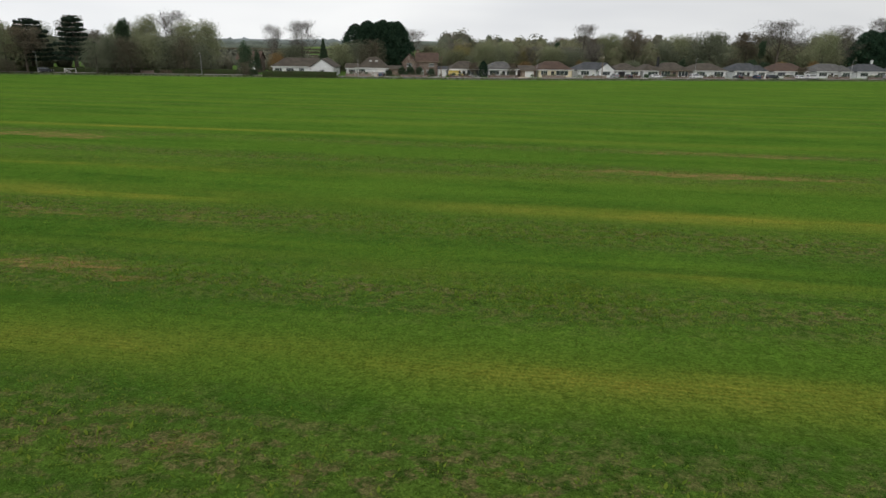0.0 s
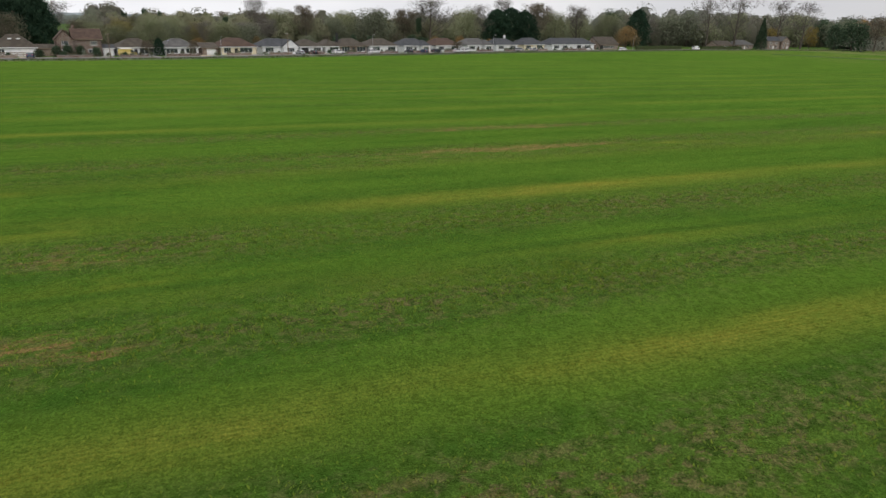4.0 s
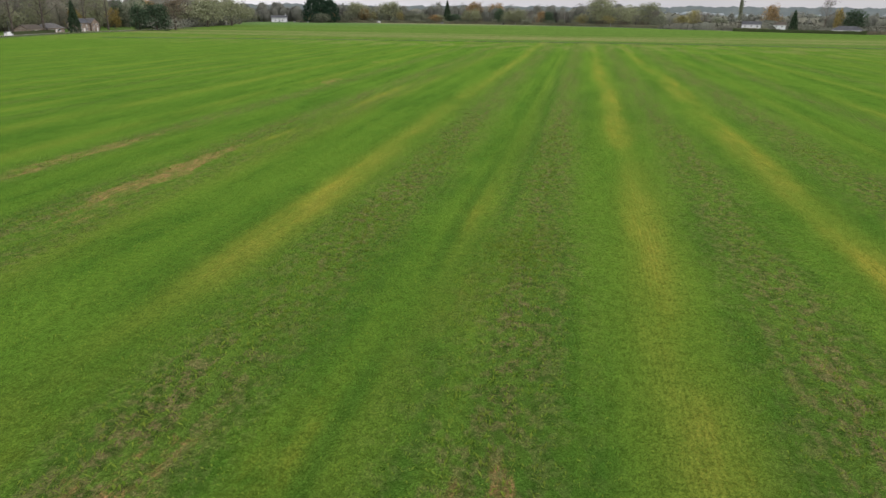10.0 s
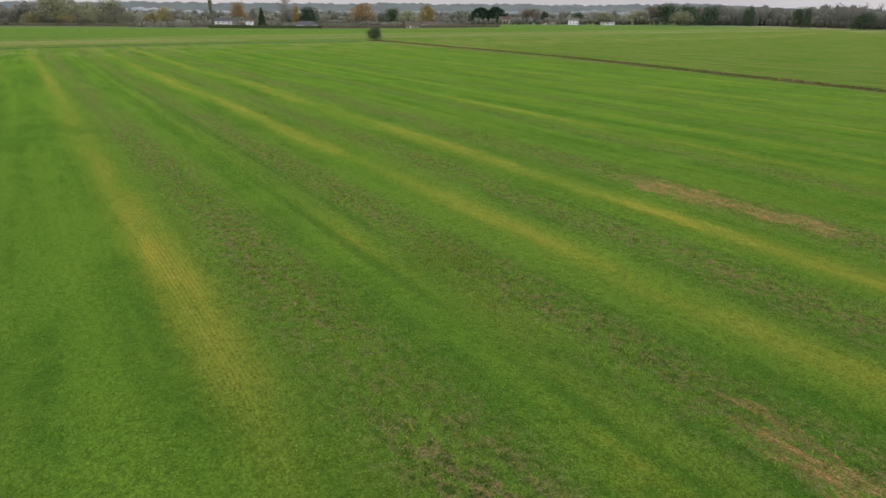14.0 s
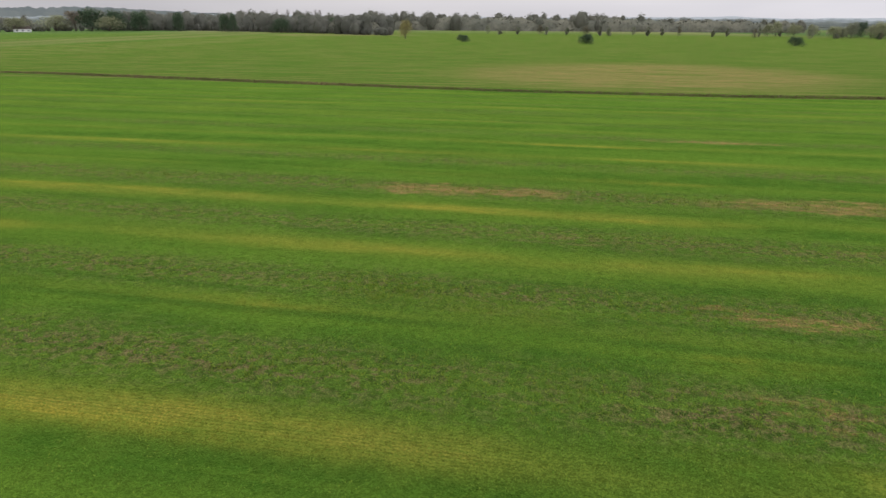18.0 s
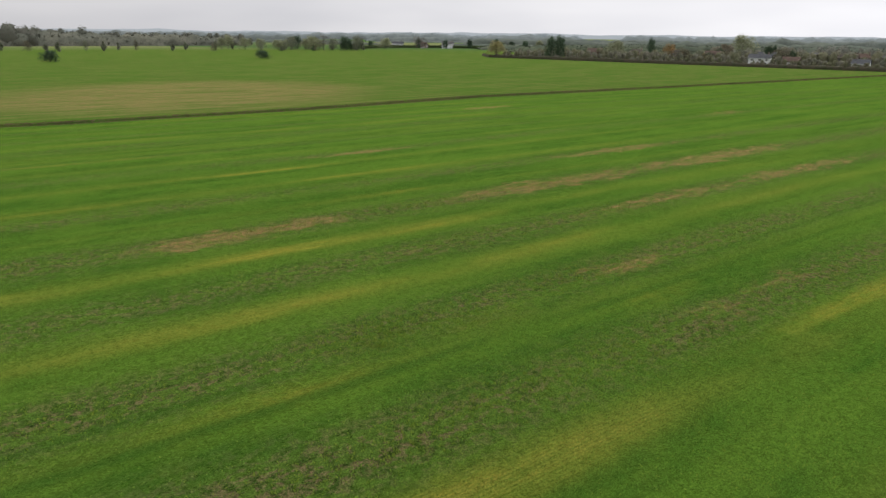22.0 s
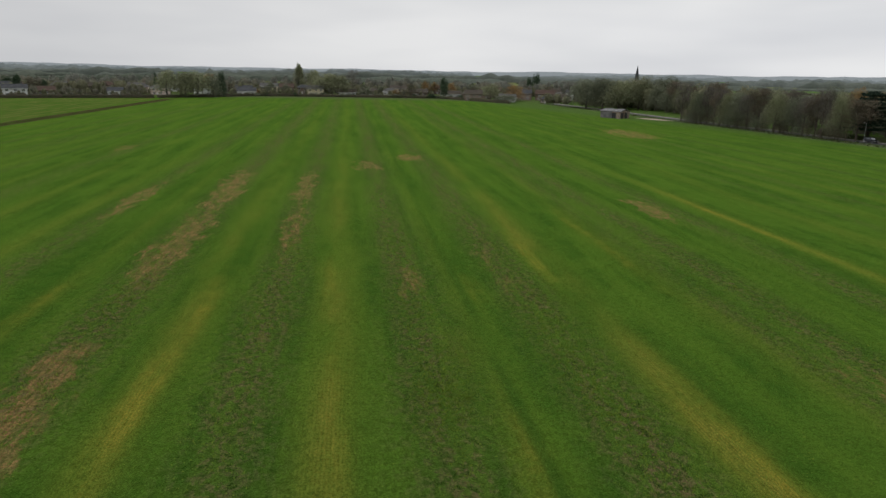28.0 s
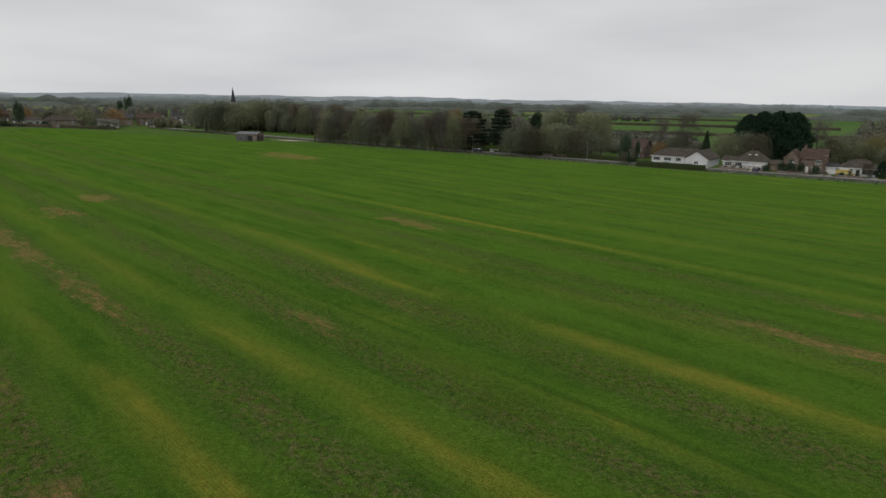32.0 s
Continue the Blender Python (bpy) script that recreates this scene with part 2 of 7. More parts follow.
M["wood_olive"] = leafy("wood_olive", (0.168, 0.170, 0.106), (0.211, 0.204, 0.129), (0.179, 0.198, 0.112))
M["wood_brown"] = leafy("wood_brown", (0.166, 0.158, 0.121), (0.206, 0.196, 0.147), (0.157, 0.175, 0.124))
M["glass"] = gloss("window_glass", (0.045, 0.052, 0.060), 0.08, 0.0, 1.0)
M["solar"] = gloss("solar_glass", (0.030, 0.042, 0.085), 0.12, 0.0, 1.0)
M["paint_white"] = gloss("white_paint", (0.74, 0.74, 0.75))
M["paint_silver"] = gloss("silver_paint", (0.42, 0.43, 0.45), 0.3, 0.5)
M["paint_dark"] = gloss("dark_paint", (0.022, 0.024, 0.032))
M["paint_blue"] = gloss("blue_paint", (0.040, 0.065, 0.120))
M["paint_yellow"] = gloss("yellow_paint", (0.52, 0.40, 0.11))
M["plastic_white"] = gloss("white_plastic", (0.78, 0.78, 0.77), 0.4)
M["lamp"] = gloss("lamp_glass", (0.6, 0.6, 0.58), 0.2)
M["rear"] = gloss("rear_light", (0.35, 0.02, 0.02), 0.2)

# ---- the field: bands of crop along the drilling, worn and bare places ----
SLOPE = 0.068          # the drilling runs this much off the x axis
# bare or thin places: centre x, y, half length, half width, depth of wear
WORN = [
    (15, 64, 11, 1.3, 0.95), (19, 77.2, 12, 1.1, 0.75), (3, 2.7, 8, 1.9, 0.95), (-23, 28.4, 4, 1.3, 0.75), (-78, -3.4, 19, 2.2, 0.85), (95, 85, 6, 1.3, 0.8),
    (-40, -0.4, 16, 2.0, 0.85), (-79, 10.2, 16, 1.5, 0.8), (-48, 12.6, 13, 1.3, 0.75), (-122, 30, 5, 2.6, 0.95), (-108, 20.5, 7, 2.6, 0.8), (-59, 68.6, 8, 1.6, 0.85),
    (-66, -16, 14, 1.4, 0.8), (-195, 113, 15, 6, 0.9), (-25, -34.8, 8, 1.1, 0.9), (-23, 38.5, 8, 1.3, 0.55), (-86, -82.8, 8, 1.7, 0.9), (-18, 140, 18, 2.0, 0.5),
]
WORN_FAINT = [
    (-6, 16.5, 9, 1.1, 0.45), (-137, -45.3, 7, 1.8, 0.7), (2, 61.5, 5, 1.0, 0.6), (150, 96, 8, 1.6, 0.6), (-31, 37.4, 3, 1.2, 0.6), (-95, -17, 8, 1.4, 0.5), (-20, 40.2, 4, 1.0, 0.5),
    (-155, -12, 8, 1.6, 0.5), (-150, 60, 9, 2.0, 0.45), (60, 3.4, 14, 1.2, 0.4), (-50, -72, 10, 1.3, 0.4), (35, -48, 10, 1.0, 0.35),
]
# thin, yellowed strips and rough, tussocky strips: distance across the drilling, half width, strength
YELLOW = [(-39.5, 1.4, 0.45), (-27, 1.6, 0.55), (-16.8, 1.7, 0.6), (-4.5, 1.2, 0.4), (9.5, 1.8, 0.92), (22.2, 2.0, 0.84), (34.0, 1.3, 0.28), (46.6, 1.8, 1.0), (58.2, 1.9, 0.5), (82.5, 1.8, 0.6), (95, 2.2, 0.6), (-50.5, 1.6, 0.45), (-64, 1.6, 0.4)]
# where those strips are thinnest: along x, across the drilling, half length, half width, strength
BLEACHED = [
    (14, 47.4, 12, 1.5, 1.0), (-33, 45.2, 11, 1.4, 0.9), (8, 46.0, 9, 1.6, 0.6), (50, 22.2, 11, 1.9, 1.0), (82, 21.8, 14, 2.0, 0.9), (132, 22.6, 24, 2.2, 0.8), (8, 22.6, 13, 1.6, 0.55), (-22, 21.6, 9, 1.3, 0.5),
    (2, 9.5, 10, 1.5, 1.0), (45, 8.4, 20, 1.6, 0.8), (-14, 10.0, 8, 1.4, 0.7), (74, 61.0, 16, 2.2, 1.0), (32, 61.4, 7, 2.0, 0.7), (-50, 82.6, 24, 1.4, 0.9), (-19, -17.4, 9, 1.2, 0.8), (-6, -26.4, 10, 1.1, 0.9),
]
BLEACHED_SMALL = [
    (-15, -5.0, 6, 1.2, 0.7), (11, 34.0, 6, 1.9, 0.4), (-5, 32.2, 4, 1.6, 0.4), (-20, 36.0, 4, 1.6, 0.4), (60, -17.0, 16, 1.4, 0.7), (20, -16.4, 9, 1.2, 0.6), (-40, 56.0, 18, 1.6, 0.4), (15, -46.8, 14, 1.3, 0.6), (110, 7.6, 24, 1.8, 0.8),
]
ROUGH = [(-34.3, 2.2, 0.7), (-12, 2.2, 0.75), (2.2, 3.0, 1.1), (16.2, 2.7, 0.95), (29.6, 2.6, 1.05), (41.2, 2.7, 1.05), (59.7, 1.8, 0.6), (64.2, 2.2, 0.95), (76.0, 2.0, 0.85), (-58, 2.0, 0.5)]
f = Nodes("crop_field", 1.0, 0.0)
fx, fy, fz = f.axes(f.pos)
fv = f.math("SUBTRACT", fy, f.math("MULTIPLY", fx, SLOPE))
wob = f.noise(f.vec(f.math("MULTIPLY", fx, 0.012), f.math("MULTIPLY", fv, 0.03)), 1.0, 2.0)
wv = f.math("ADD", fv, f.math("MULTIPLY_ADD", wob, 2.4, -1.2))
streak = f.noise(f.vec(f.math("MULTIPLY", fx, 0.022), f.math("MULTIPLY", fv, 0.30)), 1.0, 3.0, 0.55)
streak2 = f.noise(f.vec(f.math("MULTIPLY", fx, 0.04), f.math("MULTIPLY", fv, 0.14), 7.0), 1.0, 2.0)
rows_ = f.noise(f.vec(f.math("MULTIPLY", fx, 0.09), f.math("MULTIPLY", fv, 0.7), 11.0), 1.0, 4.0, 0.6)
mottle = f.noise(f.pos, 0.45, 4.0, 0.6)
grain = f.noise(f.pos, 1.9, 6.0, 0.75)
fine = f.noise(f.pos, 8.0, 5.0, 0.82)
blade = f.noise(f.pos, 15.0, 3.0, 0.8)


def strips(table, soft):
    """Smooth bumps across the drilling, the strongest at each place."""
    total = None
    for at_, half_, amt_ in table:
        q_ = f.math("DIVIDE", f.math("SUBTRACT", wv, at_), half_ * soft)
        m_ = f.math("MULTIPLY", f.math("POWER", 2.718, f.math("MULTIPLY", f.math("MULTIPLY", q_, q_), -1.0)), amt_)
        total = m_ if total is None else f.math("MAXIMUM", total, m_)
    return total


# away from the listed strips the bands repeat by the width of the drill
lane = f.math("ABSOLUTE", f.math("SUBTRACT", f.math("FRACT", f.math("DIVIDE", f.math("ADD", wv, 258.0), 12.4)), 0.5))
pick = f.add("ShaderNodeTexWhiteNoise")
pick.noise_dimensions = "1D"
f.put(f.math("FLOOR", f.math("DIVIDE", f.math("ADD", wv, 258.0), 12.4)), pick.inputs["W"])
away = f.step(f.math("ABSOLUTE", f.math("SUBTRACT", fv, 27.0)), 66.0, 78.0)
away = f.math("MULTIPLY", away, f.math("MULTIPLY_ADD", pick.outputs["Value"], 0.65, 0.12))
y_band = f.math("MAXIMUM", strips(YELLOW, 1.0), f.math("MULTIPLY", f.math("SUBTRACT", 1.0, f.step(lane, 0.04, 0.22)), away))
t_band = f.math("MAXIMUM", strips(ROUGH, 1.0), f.math("MULTIPLY", f.step(lane, 0.30, 0.46), away))
tone = f.mix(f.step(streak, 0.36, 0.64), (0.0140, 0.0550, 0.0050), (0.0480, 0.1010, 0.0094))
broad = f.noise(f.vec(f.math("MULTIPLY", fx, 0.6), fv, 9.0), 0.16, 4.0, 0.6)
tone = f.mix(f.math("MULTIPLY", f.step(mottle, 0.40, 0.68), 0.5), tone, (0.056, 0.098, 0.0110))
tone = f.mix(f.math("MULTIPLY", f.step(broad, 0.46, 0.66), 0.55), tone, (0.060, 0.114, 0.0115))
y_band = f.math("MULTIPLY", y_band, f.math("MULTIPLY_ADD", f.step(fx, -150.0, -40.0), 0.55, 0.45))
y_amt = f.math("MULTIPLY", y_band, f.step(streak2, 0.24, 0.58))
tone = f.mix(f.math("MULTIPLY", y_amt, 0.84), tone, (0.112, 0.133, 0.018))
# the bleached stretches, ragged along the rows
pale = None
for x, v_, a, b, amt in BLEACHED + BLEACHED_SMALL:
    du = f.math("DIVIDE", f.math("SUBTRACT", fx, float(x)), float(a))
    dv = f.math("DIVIDE", f.math("SUBTRACT", wv, float(v_)), float(0.58 * b))
    m = f.math("MULTIPLY", f.math("POWER", 2.718, f.math("MULTIPLY", f.math("MULTIPLY_ADD", du, du, f.math("MULTIPLY", dv, dv)), -1.0)), amt)
    pale = m if pale is None else f.math("MAXIMUM", pale, m)
pale = f.math("MULTIPLY", pale, f.math("MULTIPLY_ADD", f.step(rows_, 0.34, 0.62), 0.75, 0.25))
tone = f.mix(f.math("MULTIPLY", pale, f.math("MULTIPLY_ADD", f.step(f.math("MULTIPLY_ADD", grain, 0.5, f.math("MULTIPLY", mottle, 0.5)), 0.40, 0.60), 0.62, 0.32)), tone, (0.285, 0.214, 0.030))
y_core = f.math("MULTIPLY", f.math("POWER", y_band, 3.5), f.math("MULTIPLY", f.step(streak2, 0.40, 0.66), f.step(rows_, 0.38, 0.60)))
tone = f.mix(f.math("MULTIPLY", y_core, f.math("MULTIPLY_ADD", f.step(mottle, 0.36, 0.62), 0.5, 0.4)), tone, (0.178, 0.156, 0.026))
# rough tussocky strips with brown soil and painted dark green shade between the plants
t_amt = f.math("MULTIPLY", t_band, f.math("MULTIPLY_ADD", f.step(streak2, 0.30, 0.58), 0.5, 0.5))
tone = f.mix(f.math("MULTIPLY", t_amt, 0.60), tone, (0.060, 0.090, 0.018))
clump = f.noise(f.vec(f.math("MULTIPLY", fx, 0.8), fv), 1.25, 4.0, 0.62)
gaps = f.math("MULTIPLY", t_amt, f.step(f.math("ADD", clump, f.math("MULTIPLY_ADD", rows_, 0.45, -0.225)), 0.46, 0.55))
tone = f.mix(f.math("MULTIPLY", gaps, 0.85), tone, f.mix(f.step(grain, 0.46, 0.58), (0.108, 0.066, 0.042), (0.014, 0.030, 0.008)))
# wheel tracks of the sprayer
for tv in (31.9, 34.9, 69.4, 71.3, -7.4, -5.5):
    track = f.math("SUBTRACT", 1.0, f.step(f.math("ABSOLUTE", f.math("SUBTRACT", f.math("MULTIPLY_ADD", wob, 1.2, fv), tv + 0.6)), 0.1, 0.75))
    track = f.math("MULTIPLY", track, f.math("MULTIPLY_ADD", f.step(streak2, 0.35, 0.6), 0.7, 0.3))
    tone = f.mix(f.math("MULTIPLY", track, 0.6 if tv in (31.9, 34.9) else 0.3), tone, (0.014, 0.052, 0.006))
# worn places
warp_u = f.math("MULTIPLY_ADD", f.noise(f.pos, 0.16, 3.0), 1.3, -0.65)
warp_v = f.math("MULTIPLY_ADD", f.noise(f.vec(f.math("MULTIPLY", fx, 0.20), f.math("MULTIPLY", fv, 0.35), 5.0), 1.0, 3.0), 2.2, -1.1)
bare = None
for x, y, a, b, amt in WORN + WORN_FAINT:
    du = f.math("ADD", f.math("DIVIDE", f.math("SUBTRACT", fx, float(x)), float(1.6 * a)), warp_u)
    dv = f.math("ADD", f.math("DIVIDE", f.math("SUBTRACT", fv, y - SLOPE * x), float(1.6 * b)), warp_v)
    q = f.math("ADD", f.math("MULTIPLY", du, du), f.math("MULTIPLY", dv, dv))
    m = f.math("MULTIPLY", f.math("SUBTRACT", 1.0, f.step(q, 0.0, 1.5)), amt)
    bare = m if bare is None else f.math("MAXIMUM", bare, m)
shred = f.noise(f.vec(f.math("MULTIPLY", fx, 0.34), f.math("MULTIPLY", fv, 0.95), 3.0), 1.0, 5.0, 0.7)
rag = f.math("ADD", f.math("MULTIPLY", shred, 0.55), f.math("MULTIPLY", grain, 0.45))
open_ = f.step(rag, f.math("MULTIPLY_ADD", bare, -0.26, 0.635), f.math("MULTIPLY_ADD", bare, -0.25, 0.735))
bare = f.math("MULTIPLY", open_, f.math("MULTIPLY", f.math("MULTIPLY", bare, 1.9, clamp=True), f.math("MULTIPLY_ADD", f.step(clump, 0.43, 0.58), -0.55, 0.97)))
drill = f.math("FRACT", f.math("DIVIDE", fv, 0.5))
bare_col = f.mix(f.step(drill, 0.5, 0.9), (0.250, 0.126, 0.066), (0.155, 0.084, 0.043))
tone = f.mix(bare, tone, bare_col)
# the field beyond the ditch: thinner, browner, finer stripes
s_lane = f.math("FRACT", f.math("DIVIDE", f.math("ADD", fv, f.math("MULTIPLY", wob, 9.0)), 6.0))
s_tone = f.mix(f.step(streak, 0.35, 0.65), (0.026, 0.060, 0.009), (0.048, 0.076, 0.013))
s_amt = f.math("MULTIPLY", f.step(s_lane, 0.4, 0.8), f.step(streak2, 0.35, 0.6))
s_tone = f.mix(f.math("MULTIPLY", s_amt, 0.75), s_tone, (0.140, 0.102, 0.046))
sq = f.math("ADD", f.math("POWER", f.math("DIVIDE", f.math("ADD", fx, 20.0), 66.0), 2.0), f.math("POWER", f.math("DIVIDE", f.math("ADD", fv, 158.0), 56.0), 2.0))
s_bare = f.math("MULTIPLY", f.math("SUBTRACT", 1.0, f.step(sq, 0.2, 1.4)), f.step(streak, 0.30, 0.52))
s_bare = f.math("MULTIPLY", s_bare, f.math("MULTIPLY_ADD", f.step(rows_, 0.40, 0.54), 0.75, 0.25))
s_tone = f.mix(f.math("MULTIPLY", s_bare, 0.95), s_tone, (0.190, 0.112, 0.060))
# a bare brown margin under the southern wood
rim = f.math("ABSOLUTE", f.math("ADD", f.math("MULTIPLY_ADD", fx, -0.265, fy), 618.0))
rim = f.math("MULTIPLY", f.math("SUBTRACT", 1.0, f.step(f.math("ADD", rim, f.math("MULTIPLY", rows_, 20.0)), 18.0, 40.0)), f.math("MULTIPLY", f.step(fx, 150.0, 230.0), f.math("SUBTRACT", 1.0, f.step(fx, 540.0, 600.0))))
s_tone = f.mix(f.math("MULTIPLY", rim, 0.75), s_tone, (0.185, 0.135, 0.085))
ditch_v = f.math("SUBTRACT", fv, -103.0)
tone = f.mix(f.step(ditch_v, -2.0, 2.0), s_tone, tone)
tone = f.mix(f.math("SUBTRACT", 1.0, f.step(fz, -0.35, -0.12)), tone, (0.060, 0.045, 0.028))
# the strip beyond the east headland is paler grass
e_streak = f.noise(f.vec(f.math("MULTIPLY", fx, 0.05), f.math("MULTIPLY", fy, 0.005)), 1.0, 3.0)
e_tone = f.mix(f.step(e_streak, 0.40, 0.62), (0.036, 0.070, 0.015), (0.060, 0.084, 0.022))
ex = f.math("ADD", fx, f.math("MULTIPLY_ADD", rows_, 30.0, -15.0))
stubble = f.math("MULTIPLY", f.step(ex, 326.0, 345.0), f.math("SUBTRACT", 1.0, f.step(ex, 395.0, 440.0)))
e_tone = f.mix(f.math("MULTIPLY", stubble, f.math("MULTIPLY_ADD", f.math("MULTIPLY", f.step(e_streak, 0.36, 0.58), f.step(rows_, 0.36, 0.58)), 0.65, 0.12)), e_tone, (0.175, 0.122, 0.074))
worn_e = f.math("MULTIPLY", f.step(ex, 215.0, 262.0), f.step(streak2, 0.44, 0.62))
tone = f.mix(f.math("MULTIPLY", worn_e, 0.5), tone, (0.135, 0.112, 0.050))
tone = f.mix(f.step(f.math("ADD", fx, f.math("MULTIPLY", rows_, 14.0)), 318.0, 330.0), tone, e_tone)
# far country: a patchwork of fields
cell = f.add("ShaderNodeTexVoronoi")
f.put(f.pos, cell.inputs["Vector"])
cell.inputs["Scale"].default_value = 0.0032
patch = f.axes(cell.outputs["Color"])
far_t = f.mix(f.step(patch[0], 0.3, 0.7), (0.040, 0.066, 0.034), (0.054, 0.084, 0.040))
far_t = f.mix(f.step(patch[1], 0.62, 0.72), far_t, (0.140, 0.125, 0.075))
dist2 = f.math("SQRT", f.math("ADD", f.math("MULTIPLY", fx, fx), f.math("MULTIPLY", fy, fy)))
tone = f.mix(f.math("MAXIMUM", f.step(dist2, 640.0, 820.0), f.step(f.math("SUBTRACT", fy, f.math("MULTIPLY", fx, 0.36)), 340.0, 346.0)), tone, far_t)
# north of the road: rough grass and gardens
tone = f.mix(f.math("MULTIPLY", f.step(f.math("SUBTRACT", fy, f.math("MULTIPLY", fx, 0.36)), 224.0, 250.0), f.math("SUBTRACT", 1.0, f.step(f.math("SUBTRACT", fy, f.math("MULTIPLY", fx, 0.36)), 345.0, 352.0))), tone, f.mix(f.step(mottle, 0.4, 0.6), (0.040, 0.070, 0.022), (0.060, 0.085, 0.030)))
# gardens and yards of the village
yards = f.math("SUBTRACT", 1.0, f.step(f.math("ADD", fx, f.math("MULTIPLY", mottle, 20.0)), -440.0, -424.0))
tone = f.mix(f.math("MULTIPLY", yards, f.math("SUBTRACT", 1.0, f.step(dist2, 640.0, 820.0))), tone, f.mix(f.step(mottle, 0.4, 0.6), (0.036, 0.048, 0.022), (0.075, 0.075, 0.045)))
# drill rows show where the crop is thin
row_line = f.step(f.math("PINGPONG", f.math("ADD", fv, f.math("MULTIPLY", grain, 0.14)), 0.125), 0.03, 0.11)
tone = f.mix(f.math("MULTIPLY", f.math("MULTIPLY", row_line, y_amt), 0.50), tone, f.mix(1.0, tone, (0.50, 0.56, 0.50), "MULTIPLY"))
# plant-scale mottling: dark gaps between plants, pale leaf tips, stronger in the rough strips
wild = f.math("MULTIPLY_ADD", t_amt, 0.22, 0.56)
grip = f.math("MULTIPLY_ADD", t_amt, 0.25, 0.45)
tone = f.mix(f.math("MULTIPLY", f.step(grain, 0.44, 0.62), wild), tone, f.mix(1.0, tone, (0.40, 0.44, 0.38), "MULTIPLY"))
tone = f.mix(f.math("MULTIPLY", f.step(fine, 0.49, 0.58), 0.62), tone, f.mix(1.0, tone, (1.9, 1.75, 1.9), "MULTIPLY"))
tone = f.mix(f.math("MULTIPLY", f.math("SUBTRACT", 1.0, f.step(fine, 0.40, 0.47)), 0.60), tone, f.mix(1.0, tone, (0.42, 0.48, 0.42), "MULTIPLY"))
tone = f.mix(f.math("MULTIPLY", f.step(blade, 0.48, 0.57), grip), tone, f.mix(1.0, tone, (0.36, 0.40, 0.36), "MULTIPLY"))
tone = f.mix(f.math("MULTIPLY", f.math("SUBTRACT", 1.0, f.step(blade, 0.39, 0.46)), grip), tone, f.mix(1.0, tone, (1.75, 1.6, 1.7), "MULTIPLY"))
tone = f.mix(f.math("MULTIPLY", f.step(f.noise(f.pos, 5.0, 3.0, 0.7), 0.52, 0.66), 0.5), tone, f.mix(1.0, tone, (0.48, 0.54, 0.48), "MULTIPLY"))
f.bump(f.math("ADD", grain, f.math("MULTIPLY", fine, 0.6)), 0.9, 0.16)
f.bsdf.inputs["Sheen Weight"].default_value, f.bsdf.inputs["Sheen Roughness"].default_value = 0.20, 0.5
f.bsdf.inputs["Sheen Tint"].default_value = (0.46, 0.85, 0.130, 1)
M["field"] = f.done(tone)


# ---- mesh tools ----
def mesh_of(name, verts, faces, material):
    me = bpy.data.meshes.new(name)
    me.from_pydata(verts, [], faces)
    me.materials.append(material)
    me.update()
    return me


def part(name, bm, material, parent=None, label=""):
    """Links a bmesh (or a ready mesh) as one object under a thing or part."""
    if isinstance(bm, bpy.types.Mesh):
        me = bm
    else:
        me = bpy.data.meshes.new(name)
        bm.to_mesh(me)
        bm.free()
        me.materials.append(material)
    ob = new(name, me)
    ob.parent = parent
    return tagged(ob, label) if label else ob


def thing(name, m, label, category, group="", kind=""):
    """An empty at a thing's base, that its parts hang from."""
    ob = new(name)
    ob.empty_display_size = 0.2
    ob.matrix_world = m
    return tagged(ob, label, category, group, kind)


def box(bm, x0, x1, y0, y1, z0, z1, bevel=0.0):
    vs = [bm.verts.new(p) for p in ((x0, y0, z0), (x1, y0, z0), (x1, y1, z0), (x0, y1, z0), (x0, y0, z1), (x1, y0, z1), (x1, y1, z1), (x0, y1, z1))]
    fs = [bm.faces.new([vs[k] for k in q]) for q in ((0, 3, 2, 1), (4, 5, 6, 7), (0, 1, 5, 4), (1, 2, 6, 5), (2, 3, 7, 6), (3, 0, 4, 7))]
    if bevel:
        bmesh.ops.bevel(bm, geom=list({e for q in fs for e in q.edges}), offset=bevel, segments=1, affect="EDGES")
    return bm


def block(x0, x1, y0, y1, z0, z1, bevel=0.0):
    return box(bmesh.new(), x0, x1, y0, y1, z0, z1, bevel)


def tube(points, radii, sides=6):
    """A tapered tube along points, as vertices and faces."""
    verts, faces = [], []
    for k, (p, r) in enumerate(zip(points, radii)):
        a, b = points[max(k - 1, 0)], points[min(k + 1, len(points) - 1)]
        d = (Vector(b) - Vector(a)).normalized()
        u = d.orthogonal().normalized()
        w = d.cross(u)
        for s in range(sides):
            ang = 2 * math.pi * s / sides
            verts.append(Vector(p) + r * (math.cos(ang) * u + math.sin(ang) * w))
    for k in range(len(points) - 1):
        for s in range(sides):
            i, j = k * sides + s, k * sides + (s + 1) % sides
            faces.append((i, j, j + sides, i + sides))
    faces.append(tuple(range(sides))[::-1])
    faces.append(tuple(range((len(points) - 1) * sides, len(points) * sides)))
    return verts, faces


def joined(pieces):
    verts, faces = [], []
    for v, q in pieces:
        o = len(verts)
        verts += [tuple(p) for p in v]
        faces += [tuple(i + o for i in face) for face in q]
    return verts, faces


